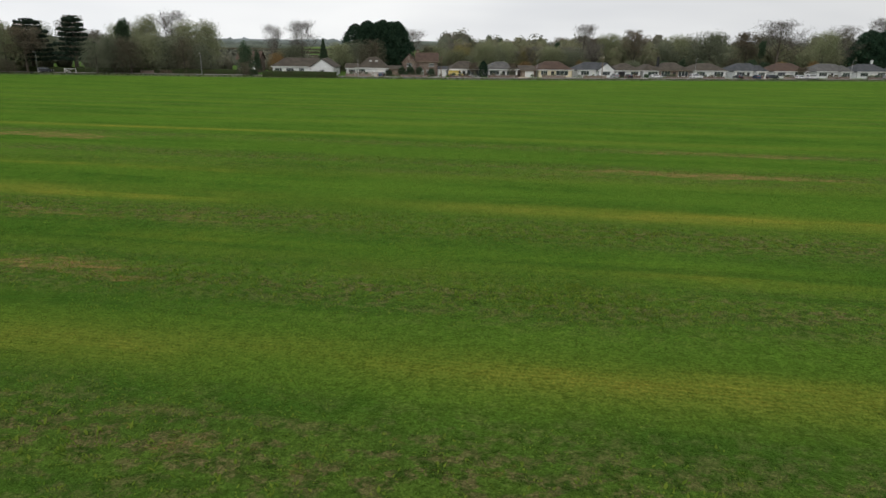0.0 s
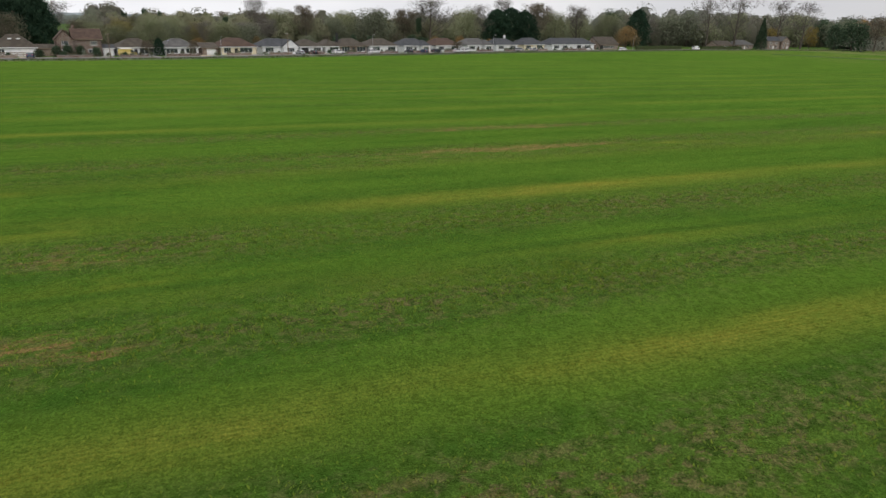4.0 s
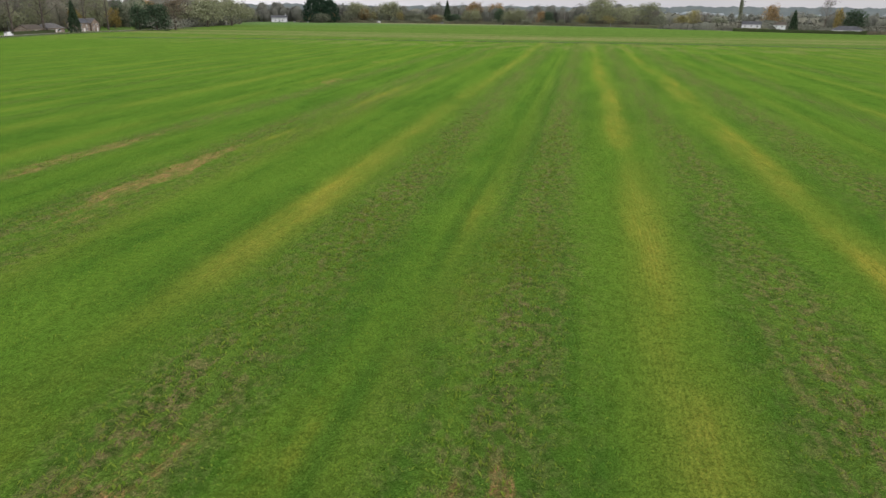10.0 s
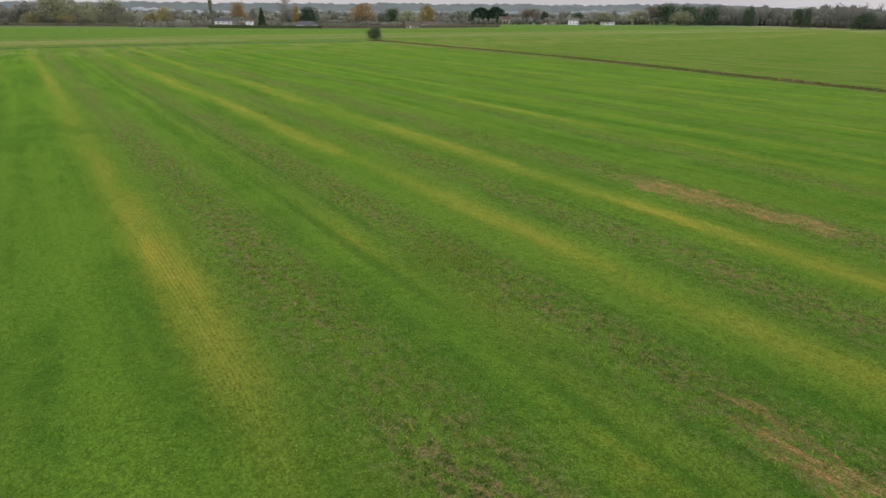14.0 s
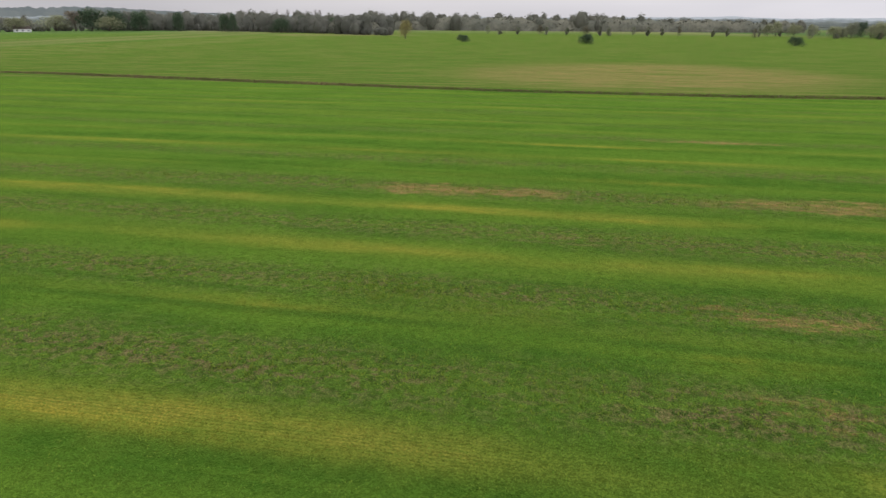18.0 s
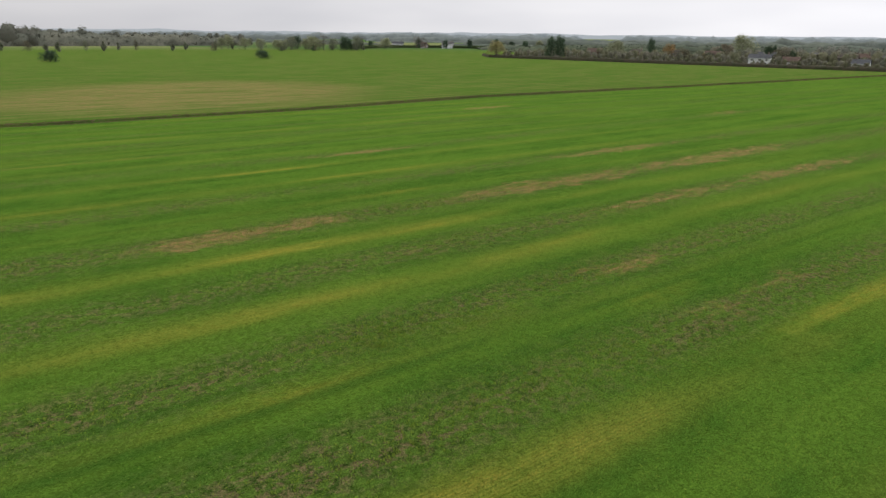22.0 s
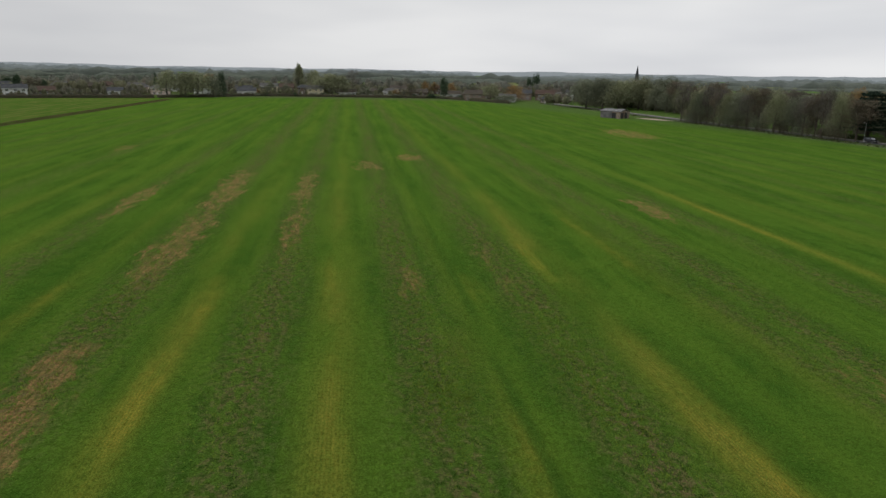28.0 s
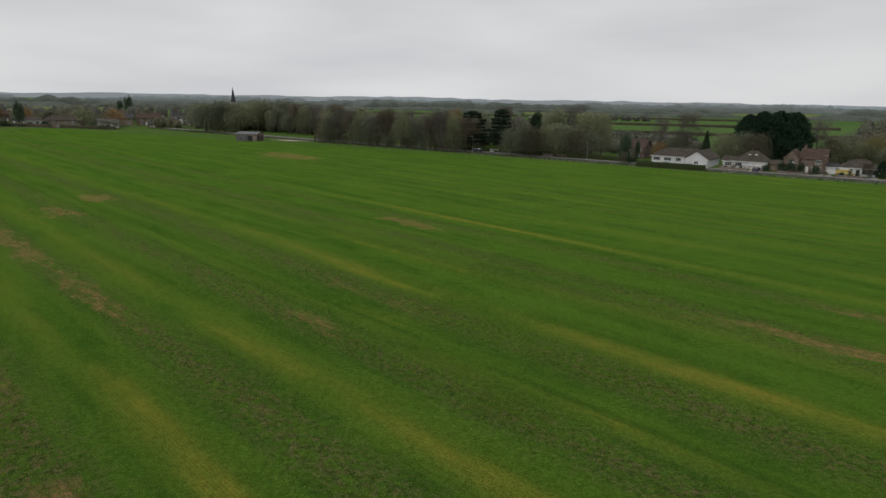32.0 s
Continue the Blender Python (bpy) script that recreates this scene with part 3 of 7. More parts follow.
def clumps(rng, centres, sizes, stretch=1.0, flat=0.0, out=None):
    """Small folded leaves or twigs, one at each centre, turned at random or lying roughly square to the way out: arrays of vertices and faces."""
    n = len(centres)
    a = rng.normal(size=(n, 3))
    a[:, 2] *= 1.0 - flat
    if out is not None:
        a = np.cross(out + 0.5 * rng.normal(size=(n, 3)), a)
    a /= np.linalg.norm(a, axis=1)[:, None]
    b = np.cross(a, rng.normal(size=(n, 3)) if out is None else out + 0.35 * rng.normal(size=(n, 3)))
    b /= np.linalg.norm(b, axis=1)[:, None]
    c = np.cross(a, b)
    s = np.asarray(sizes)[:, None]
    v = np.stack([centres - a * s * stretch, centres + b * s * 0.5 + c * s * 0.2, centres + a * s * stretch, centres - b * s * 0.5 + c * s * 0.2], 1)
    faces = np.arange(4 * n).reshape(n, 4)
    return v.reshape(-1, 3), faces


def quick_mesh(name, verts, faces, material):
    """A mesh from arrays of four-cornered faces."""
    me = bpy.data.meshes.new(name)
    n = len(faces)
    me.vertices.add(len(verts))
    me.vertices.foreach_set("co", np.asarray(verts, dtype=np.float32).ravel())
    me.loops.add(4 * n)
    me.loops.foreach_set("vertex_index", np.asarray(faces, dtype=np.int32).ravel())
    me.polygons.add(n)
    me.polygons.foreach_set("loop_start", np.arange(0, 4 * n, 4, dtype=np.int32))
    me.materials.append(material)
    me.update(calc_edges=True)
    return me


def along(line, step, offset=0.0):
    """Points every step metres along a plan line, with the way it runs, moved sideways by offset (left of the way is plus)."""
    out = []
    for (ax, ay), (bx, by) in zip(line[:-1], line[1:]):
        d = math.hypot(bx - ax, by - ay)
        tx, ty = (bx - ax) / d, (by - ay) / d
        for k in range(max(int(d / step), 1)):
            s = k * step
            out.append((ax + tx * s - ty * offset, ay + ty * s + tx * offset, math.atan2(ty, tx)))
    return out


def shifted(line, offset):
    out = []
    for k, p in enumerate(line):
        a, b = line[max(k - 1, 0)], line[min(k + 1, len(line) - 1)]
        d = math.hypot(b[0] - a[0], b[1] - a[1])
        out.append((p[0] - (b[1] - a[1]) / d * offset, p[1] + (b[0] - a[0]) / d * offset))
    return out


def ribbon(name, line, left, right, z, material, label, category, thick=0.12):
    """A strip of made ground along a plan line, with an edge that stands up from the soil."""
    a, b = shifted(line, left), shifted(line, right)
    n = len(line)
    verts = [(x, y, z) for x, y in a] + [(x, y, z) for x, y in b] + [(x, y, z - thick) for x, y in a] + [(x, y, z - thick) for x, y in b]
    faces = []
    for k in range(n - 1):
        faces += [(k + n, k + n + 1, k + 1, k), (k, k + 1, k + 1 + 2 * n, k + 2 * n), (k + n + 1, k + n, k + 3 * n, k + 1 + 3 * n)]
    ob = new(name, mesh_of(name, verts, faces, material))
    return tagged(ob, label, category, kind="structure")


# ---- the land ----
DITCH = [(420, -92), (310, -97), (160, -105), (70, -99), (16, -96), (-41, -100), (-100, -110), (-200, -112), (-300, -116), (-410, -120)]
EDGE = [(-420, 128), (-340, 145), (-257, 161), (-197, 175), (-120, 193), (-67, 206), (-30, 216), (29, 243), (67, 259), (111, 281), (151, 298), (201, 316), (251, 333), (300, 345), (360, 352), (440, 360)]


def ditch_y(x):
    pts = DITCH[::-1]
    return float(np.interp(x, [p[0] for p in pts], [p[1] for p in pts]))


def build_ground():
    xs = np.unique(np.concatenate([np.array([-4900, -3600, -2400, -1500, -1000, -800, -650, -520]), np.arange(-430, 421, 10), np.array([520, 650, 800, 1000, 1500, 2400, 3600, 4900])]))
    ss = np.array([-4800, -3500, -2200, -1300, -800, -500, -300, -180, -100, -60, -35, -20, -12, -7.5, -5, -3.6, -2.4, -1.4, -0.5, 0.5, 1.4, 2.4, 3.6, 5, 7.5, 12, 20, 32, 45, 60, 75, 90, 105, 118, 132, 150, 170, 200, 240, 290, 350, 450, 600, 900, 1500, 2500, 3700, 4900])
    depth = np.interp(np.abs(ss), [0, 0.5, 1.4, 2.4, 3.6, 5.0, 7.5], [-1.25, -1.2, -0.7, 0.05, 0.22, 0.06, 0.0])
    verts, faces = [], []
    for x in xs:
        inside = 1.0 if -405 <= x <= 310 else 0.0
        for s, d in zip(ss, depth):
            fall = max(0.0, 1 - abs(s) / 200)
            y = s + (-103 + (ditch_y(x) + 103) * min(1.0, fall * 1.3))
            swell = 0.10 * noise.noise(Vector((x * 0.02, y * 0.02, 3.0))) if -230 < x < 200 and y < 150 else 0.0
            verts.append((float(x), y, inside * float(d) + swell))
    n = len(ss)
    for i in range(len(xs) - 1):
        for j in range(n - 1):
            k = i * n + j
            faces.append((k, k + n, k + n + 1, k + 1))
    ob = new("ground", mesh_of("ground", verts, faces, M["field"]))
    for p in ob.data.polygons:
        p.use_smooth = True
    tagged(ob, "flat green winter crop field with yellowed bands and bare soil patches", "field", kind="structure")


build_ground()

# weeds and dead grass on the banks of the ditch
M["bank"] = leafy("bank_grass", (0.110, 0.084, 0.046), (0.175, 0.135, 0.075), (0.090, 0.078, 0.036))
rng = np.random.default_rng(11)
bx = rng.uniform(-405, 315, 44000)
side = rng.choice([-1.0, 1.0], 44000)
by = np.array([ditch_y(x) for x in bx]) + side * rng.uniform(1.6, 4.2, 44000)
v, q = clumps(rng, np.stack([bx, by, rng.uniform(0.0, 0.16, 44000)], 1), rng.uniform(0.14, 0.34, 44000), 0.9)
tagged(part("bank_grass", quick_mesh("bank_grass", v, q, M["bank"]), None), "dead straw-coloured grass along the banks of a field ditch", "grass", kind="stuff")

# coarse tufts of the crop, thickest in the rough strips
n_t = 270000
rad, ang = 96.0 * rng.uniform(0, 1, n_t) ** 0.75, rng.uniform(0, 2 * math.pi, n_t)
near_t = np.clip((108.0 - rad) / 62.0, 0.3, 1.0)
tx, ty = 3.0 + rad * np.cos(ang), 32.0 + rad * np.sin(ang)
across = ty - SLOPE * tx
rough_t = np.max([amt_ * np.exp(-((across - at_) / half_) ** 2) for at_, half_, amt_ in ROUGH], axis=0) * (0.85 + 0.15 * np.sin(tx * 0.31 + 1.7 * np.sin(ty * 0.23)))
sel = rng.uniform(0, 1, n_t) < (0.50 + 0.35 * rough_t) * np.clip((98.0 - rad) / 50.0, 0.0, 1.0)
tx, ty, rough_t, near_t = tx[sel], ty[sel], rough_t[sel], near_t[sel]
n_t = len(tx)
blades = 2
cx_, cy_ = np.repeat(tx, blades), np.repeat(ty, blades)
n_b = len(cx_)
tall = np.repeat((rng.uniform(0.04, 0.09, n_t) + rough_t * rng.uniform(0.0, 0.09, n_t)) * near_t, blades) * rng.uniform(0.7, 1.3, n_b)
lean, way = rng.uniform(0.5, 1.7, n_b) * tall, rng.uniform(0, 2 * math.pi, n_b)
foot = np.stack([cx_ + rng.normal(0, 0.07, n_b), cy_ + rng.normal(0, 0.07, n_b), np.full(n_b, -0.02)], 1)
tip = foot + np.stack([lean * np.cos(way), lean * np.sin(way), tall], 1)
half = np.stack([-np.sin(way), np.cos(way), np.zeros(n_b)], 1) * (tall * rng.uniform(0.17, 0.34, n_b))[:, None]
mid = foot * 0.45 + tip * 0.55 + np.array([0, 0, 0.02])
v = np.stack([foot, mid + half, tip, mid - half], 1).reshape(-1, 3)
tagged(part("grass_tufts", quick_mesh("grass_tufts", v, np.arange(4 * n_b).reshape(n_b, 4), M["tuft"]), None), "coarse green crop tufts, taller in rough strips", "grass", kind="stuff")

# long grass of the roadside verge
n_v = 16000
pts_v = np.array(along(EDGE, 1.0))[rng.integers(0, len(along(EDGE, 1.0)), n_v)]
off_v = rng.uniform(-1.6, 4.6, n_v)
cen = np.stack([pts_v[:, 0] - np.sin(pts_v[:, 2]) * off_v + rng.uniform(-0.5, 0.5, n_v), pts_v[:, 1] + np.cos(pts_v[:, 2]) * off_v, rng.uniform(0.05, 0.35, n_v)], 1)
v, q = clumps(rng, cen, rng.uniform(0.15, 0.42, n_v), 0.9)
M["verge_grass"] = leafy("verge_grass", (0.055, 0.095, 0.030), (0.095, 0.130, 0.045), (0.130, 0.120, 0.060))
tagged(part("verge_grass", quick_mesh("verge_grass", v, q, M["verge_grass"]), None), "long rough grass on the verge between crop and road", "grass", kind="stuff")

# the lane past the bungalows, with verge and footway
ribbon("verge", EDGE, 5.0, -1.5, 0.05, M["verge"], "rough grass verge between the crop and the road", "verge")
ribbon("road", EDGE, 11.2, 5.0, 0.03, M["asphalt"], "grey asphalt village road along the field", "road")
ribbon("pavement", EDGE, 13.0, 11.25, 0.13, M["concrete"], "pale concrete footway with a kerb", "pavement")
ribbon("kerb", EDGE, 11.24, 11.1, 0.15, M["stone"], "grey stone kerb along the road", "kerb")
EAST_ROAD = [(590, -165), (622, -85), (700, -5), (780, 100), (812, 220), (808, 340), (765, 440), (700, 520)]
ribbon("road_east", EAST_ROAD, 4.0, -4.0, 0.06, M["asphalt"], "grey main road beyond the far side of the field", "road")
ribbon("verge_east", EAST_ROAD, 9.0, 4.0, 0.08, M["verge"], "pale rough grass verge along the main road", "verge")
M["track"] = plain("dark_grass", (0.018, 0.042, 0.010), (0.034, 0.062, 0.016), 0.3, 4.0)
HEADLAND = [(262, 292), (280, 225), (292, 170), (308, 80), (315, -10), (310, -86)]
ribbon("headland_track", HEADLAND, 2.4, -2.4, 0.08, M["track"], "dark grass track along the headland of the field", "track", 0.05)


# ---- trees ----
def limbs(rng, height, spread, bare_from=0.22, count=9, levels=2, lean=0.55):
    """A trunk and its limbs, as tubes; also the tips, where the crown hangs."""
    pieces, tips = [], []
    top = Vector((rng.normal(0, 0.03) * height, rng.normal(0, 0.03) * height, height * 0.93))
    pts = [Vector((0, 0, -0.1)), top * 0.3 + Vector((rng.normal(0, 0.1), 0, 0)), top * 0.65, top]
    r0 = height * 0.024
    pieces.append(tube(pts, [r0 * 1.25, r0 * 0.85, r0 * 0.5, r0 * 0.1], 7))
    for k in range(count):
        f_ = bare_from + (0.9 - bare_from) * (k + rng.uniform(0, 0.8)) / count
        base = top * f_
        ang = k * 2.4 + rng.uniform(-0.5, 0.5)
        reach = spread * (1.0 - 0.65 * max(0.0, f_ - 0.35)) * rng.uniform(0.7, 1.0)
        end = base + Vector((math.cos(ang) * reach, math.sin(ang) * reach, reach * lean * rng.uniform(0.8, 1.6)))
        end.z = min(end.z, height)
        mid = base.lerp(end, 0.5) + Vector((0, 0, -0.06 * reach))
        r1 = r0 * 0.45 * (1.1 - f_)
        pieces.append(tube([base, mid, end], [r1, r1 * 0.6, r1 * 0.15], 5))
        tips += [mid, end]
        for j in range(0 if levels < 2 else 3 if levels < 3 else 8):
            s = rng.uniform(0.35, 0.9)
            b2 = base.lerp(end, s)
            e2 = b2 + Vector((rng.normal(0, 0.3) * reach, rng.normal(0, 0.3) * reach, rng.uniform(0.15, 0.5) * reach))
            e2.z = min(e2.z, height)
            pieces.append(tube([b2, e2], [r1 * 0.4, r1 * 0.08], 4 if levels < 3 else 3))
            tips.append(e2)
            for _ in range(3 if levels > 2 else 0):
                b3 = b2.lerp(e2, rng.uniform(0.3, 0.9))
                e3 = b3 + Vector((rng.normal(0, 0.22) * reach, rng.normal(0, 0.22) * reach, rng.uniform(0.05, 0.32) * reach))
                e3.z = min(e3.z, height * 1.02)
                pieces.append(tube([b3, e3], [r1 * 0.2, r1 * 0.06], 3))
                tips.append(e3)
    return pieces, [np.array(p) for p in tips]


def cloud(rng, tips, n, radius, size, stretch=1.0, squash=0.8):
    """Clumps scattered about the limb tips."""
    t = np.array(tips)[rng.integers(0, len(tips), n)]
    d = rng.normal(size=(n, 3))
    d *= (rng.uniform(0.2, 1.0, n) ** 0.5 / np.linalg.norm(d, axis=1))[:, None] * radius
    d[:, 2] *= squash
    c = t + d
    c[:, 2] = np.maximum(c[:, 2], 0.15)
    return clumps(rng, c, rng.uniform(0.55, 1.3, n) * size, stretch)


def lobed(rng, n, height, width, base, size, lobes=9, power=1.0, stretch=1.0, fill=0.35):
    """A crown of clumps over several overlapping lobes, uneven outside and thinner inside."""
    cs, rs = [], []
    for k in range(lobes):
        ang, up = k * 2.4 + rng.uniform(-0.4, 0.4), (k + 0.5) / lobes
        rad = width * 0.30 * math.sqrt(max(0.05, 1 - up ** 2 * 0.85)) * rng.uniform(0.7, 1.15)
        cs.append((math.cos(ang) * rad, math.sin(ang) * rad, base + (height - base) * (0.14 + 0.72 * up)))
        rs.append(width * rng.uniform(0.20, 0.30) * (1.15 - 0.45 * up ** power))
    cs, rs = np.array(cs), np.array(rs)
    k = rng.integers(0, lobes, n)
    d = rng.normal(size=(n, 3))
    d /= np.linalg.norm(d, axis=1)[:, None]
    r = np.where(rng.uniform(0, 1, n) < fill, rng.uniform(0.2, 0.9, n), rng.uniform(0.82, 1.12, n))
    c = cs[k] + d * (rs[k] * r)[:, None] * np.array([1, 1, min(1.25, 0.62 * (height - base) / width + 0.35)])
    c[:, 2] = np.clip(c[:, 2], 0.1, height * 1.02)
    return clumps(rng, c, rng.uniform(0.5, 1.3, n) * size, stretch, 0.0, d + np.array([0, 0, 0.25]))


TREE_TEXT = {
    "bare": ("bare_tree", "tall bare grey-brown deciduous tree with fine twigs", "tree"),
    "copper": ("copper_tree", "rusty brown half-bare broadleaved autumn tree", "tree"),
    "olive": ("deciduous_tree", "olive-brown deciduous tree thinning in late autumn", "tree"),
    "ivy": ("ivy_clad_tree", "dark bushy ivy-clad tree with bare upper twigs", "tree"),
    "bush": ("shrub", "rounded brown-green shrub, half bare in winter", "shrub"),
    "evergreen": ("evergreen_tree", "dark green dense evergreen tree", "tree"),
    "cypress": ("cypress_tree", "very dark green dense cypress tree with pointed tops", "tree"),
    "conifer": ("conifer_tree", "dark green narrow pointed conifer tree", "tree"),
    "cedar": ("cedar_tree", "dark cedar tree with flat tiered branches", "tree"),
    "pine": ("pine_tree", "dark scots pine tree with clumped crown", "tree"),
    "autumn": ("autumn_tree", "tree with orange-brown autumn leaves", "tree"),
    "yellow": ("yellow_tree", "small yellow-leaved autumn tree", "tree"),
    "poplar": ("poplar_tree", "tall slim upright poplar tree", "tree"),
    "willow": ("willow_tree", "pale yellowish round-headed willow tree", "tree"),
    "bigoak": ("oak_tree", "large round olive-green oak tree standing by the road", "tree"),
    "post": ("pollard_tree", "slender ivy-covered pollard tree in the meadow", "tree"),
}
TREE_BASE = {}


def tree_model(kind, variant, far):
    """Meshes of one model of a kind, ten metres high and ten wide; coarser for trees that stay far off."""
    many, big = (0.28, 1.7) if far else (1.05, 0.92)
    rng = np.random.default_rng(sum(map(ord, kind)) * 7 + variant)
    h, w = 10.0, 10.0
    if kind in ("bare", "copper"):
        wood, tips = limbs(rng, h, 4.4, 0.22, 14, 2 if far or kind == "copper" else 3, 0.75)
        big = (1.35 if far else 1.0) if kind == "bare" else big
        n = int(8500 * many * (0.42 if kind == "bare" else 0.8))
        crown = cloud(rng, tips, n, 0.95 if kind == "bare" else 1.3, (0.24 if kind == "bare" else 0.17) * big, 1.5 if kind == "bare" else 0.9, 0.9)
        mat_c = M["twig"] if kind == "bare" else M["copper"]
        if kind == "bare":       # fine twigs: keep them slender
            v = crown[0].reshape(-1, 4, 3)
            mid = (v[:, 0] + v[:, 2]) / 2
            v[:, 1], v[:, 3] = mid + (v[:, 1] - mid) * 0.19 * big, mid + (v[:, 3] - mid) * 0.19 * big
            crown = (v.reshape(-1, 3), crown[1])
    elif kind == "cedar":
        wood, _ = limbs(rng, h, 3.0, 0.3, 6, 1, 0.1)
        cs = []
        for k in range(9):
            z = 2.2 + 0.88 * k
            reach = (4.6 - 0.36 * k) * rng.uniform(0.75, 1.1)
            for j in range(4):
                ang = k * 1.3 + j * 1.57 + rng.uniform(-0.4, 0.4)
                m = int(300 * many)
                r = rng.uniform(0.1, 1.0, m) ** 0.6 * reach
                a = ang + rng.normal(0, 0.28, m)
                cs.append(np.stack([np.cos(a) * r, np.sin(a) * r, z + 0.10 * r + rng.normal(0, 0.14, m)], 1))
        cs.append(np.stack([rng.normal(0, 0.5, 300), rng.normal(0, 0.5, 300), rng.uniform(9.2, 10.1, 300)], 1))
        cs = np.concatenate(cs)
        crown = clumps(rng, cs, rng.uniform(0.12, 0.28, len(cs)) * big, 1.0, 0.7)
        mat_c = M["cedar"]
    elif kind in ("cypress", "conifer"):
        wood = [tube([(0, 0, -0.1), (0, 0, 9.0)], [0.25, 0.03], 6)]
        n = int(7000 * many)
        u = rng.uniform(0, 1, n) ** 0.8
        z = 0.3 + 9.7 * u
        prof = (1 - u) ** 0.85 * 4.6 + 0.15 if kind == "conifer" else 5.9 * np.maximum(1.0 - u ** 2.6, 0.0) ** 0.56 * np.where(u < 0.12, 0.75 + 2 * u, 1.0)
        a = rng.uniform(0, 2 * math.pi, n)
        lump = 0.80 + 0.16 * np.sin(a * 5 + z * 1.7) + 0.10 * np.sin(a * 9 - z * 3.1 + variant)
        r = prof * lump * rng.uniform(0.72, 1.05, n)
        z = z + (0 if kind == "conifer" else (0.9 * np.abs(np.sin(a * 3.5 + variant)) ** 3 - 0.3) * np.clip((u - 0.55) / 0.3, 0, 1))
        crown = clumps(rng, np.stack([np.cos(a) * r, np.sin(a) * r, np.clip(z, 0.2, 10.5)], 1), rng.uniform(0.14, 0.34, n) * big, 1.3)
        mat_c = M["cypress"] if kind == "cypress" else M["evergreen"]
    elif kind == "poplar":
        wood, tips = limbs(rng, h, 2.6, 0.12, 14, 2, 2.6)
        crown = cloud(rng, tips, int(4500 * many), 1.3, 0.24 * big, 1.2, 1.3)
        crown[0][:, :2] *= (1.0 - 0.75 * np.clip(crown[0][:, 2:3] / 10.5, 0, 1) ** 2)
        mat_c = M["ivy"] if variant % 2 else M["olive"]
    elif kind == "pine":
        wood, tips = limbs(rng, h, 3.4, 0.5, 8, 2, 0.4)
        crown = cloud(rng, tips, int(5500 * many), 1.25, 0.20 * big, 1.0, 0.7)
        mat_c = M["evergreen"]
    elif kind == "post":
        wood = [tube([(0, 0, -0.1), (0.2, 0, 5), (0, 0.2, 9.6)], [0.7, 0.5, 0.15], 6)]
        crown = lobed(rng, int(3000 * many), 10.0, 8.0, 0.5, 0.4 * big, 6)
        mat_c = M["ivy"]
    else:
        base = {"bush": 0.2, "evergreen": 0.5, "ivy": 0.8, "willow": 1.6}.get(kind, 1.6)
        wood, tips = limbs(rng, h * 0.94, 3.8, 0.15, 10, 2, 0.6)
        crown = lobed(rng, int({"bush": 5000, "evergreen": 7500}.get(kind, 7000) * many), h, w, base, 0.175 * big if kind != "evergreen" else 0.22 * big, 13 + variant)
        if kind in ("olive", "ivy", "bush", "willow", "bigoak"):   # bare twigs stand out of the crown
            tw = cloud(rng, tips, int(2200 * many), 1.5, 0.24, 1.5, 0.9)
            v = tw[0].reshape(-1, 4, 3)
            mid = (v[:, 0] + v[:, 2]) / 2
            v[:, 1], v[:, 3] = mid + (v[:, 1] - mid) * 0.2 * big, mid + (v[:, 3] - mid) * 0.2 * big
            crown = (np.concatenate([crown[0], v.reshape(-1, 3)]), np.concatenate([crown[1], tw[1] + len(crown[0])]))
        mat_c = M[{"bush": "ivy" if variant % 2 else "hedge_brown", "bigoak": "olive"}.get(kind, kind)]
    v, q = joined(wood)
    return mesh_of("trunk", v, q, M["bark"]), quick_mesh("crown", *crown, mat_c)


WIDE = {"cedar": 1.5, "cypress": 1.45, "olive": 1.3, "ivy": 1.3, "bush": 1.25, "bare": 1.2, "copper": 1.2}


def tree(kind, x, y, height, width, turn=None, group=""):
    far = math.hypot(x, y - 30) > 430
    variant = random.randrange(2 if far else 3)
    width = width * WIDE.get(kind, 1.05)
    if turn is None:
        turn = random.uniform(0, 360)
    m = pose(x, y, 0, 0, 0, turn) @ Matrix.Diagonal((width / 10, width / 10 * random.uniform(0.9, 1.1), height / 10, 1))
    if (kind, variant, far) not in TREE_BASE:
        name, label, cat = TREE_TEXT[kind]
        root = thing(name, Matrix.Identity(4), label, cat, group)
        trunk, crown = tree_model(kind, variant, far)
        part("trunk", trunk, None, root)
        part("crown", crown, None, root)
        root.matrix_basis = m
        TREE_BASE[kind, variant, far] = root
        return root
    src = TREE_BASE[kind, variant, far]
    keep = src.matrix_basis.copy()
    src.matrix_basis = Matrix.Identity(4)
    got = copy_thing(src, Matrix.Identity(4))
    src.matrix_basis = keep
    got.matrix_basis = m
    if group:
        tagged(got, group=group)
    return got


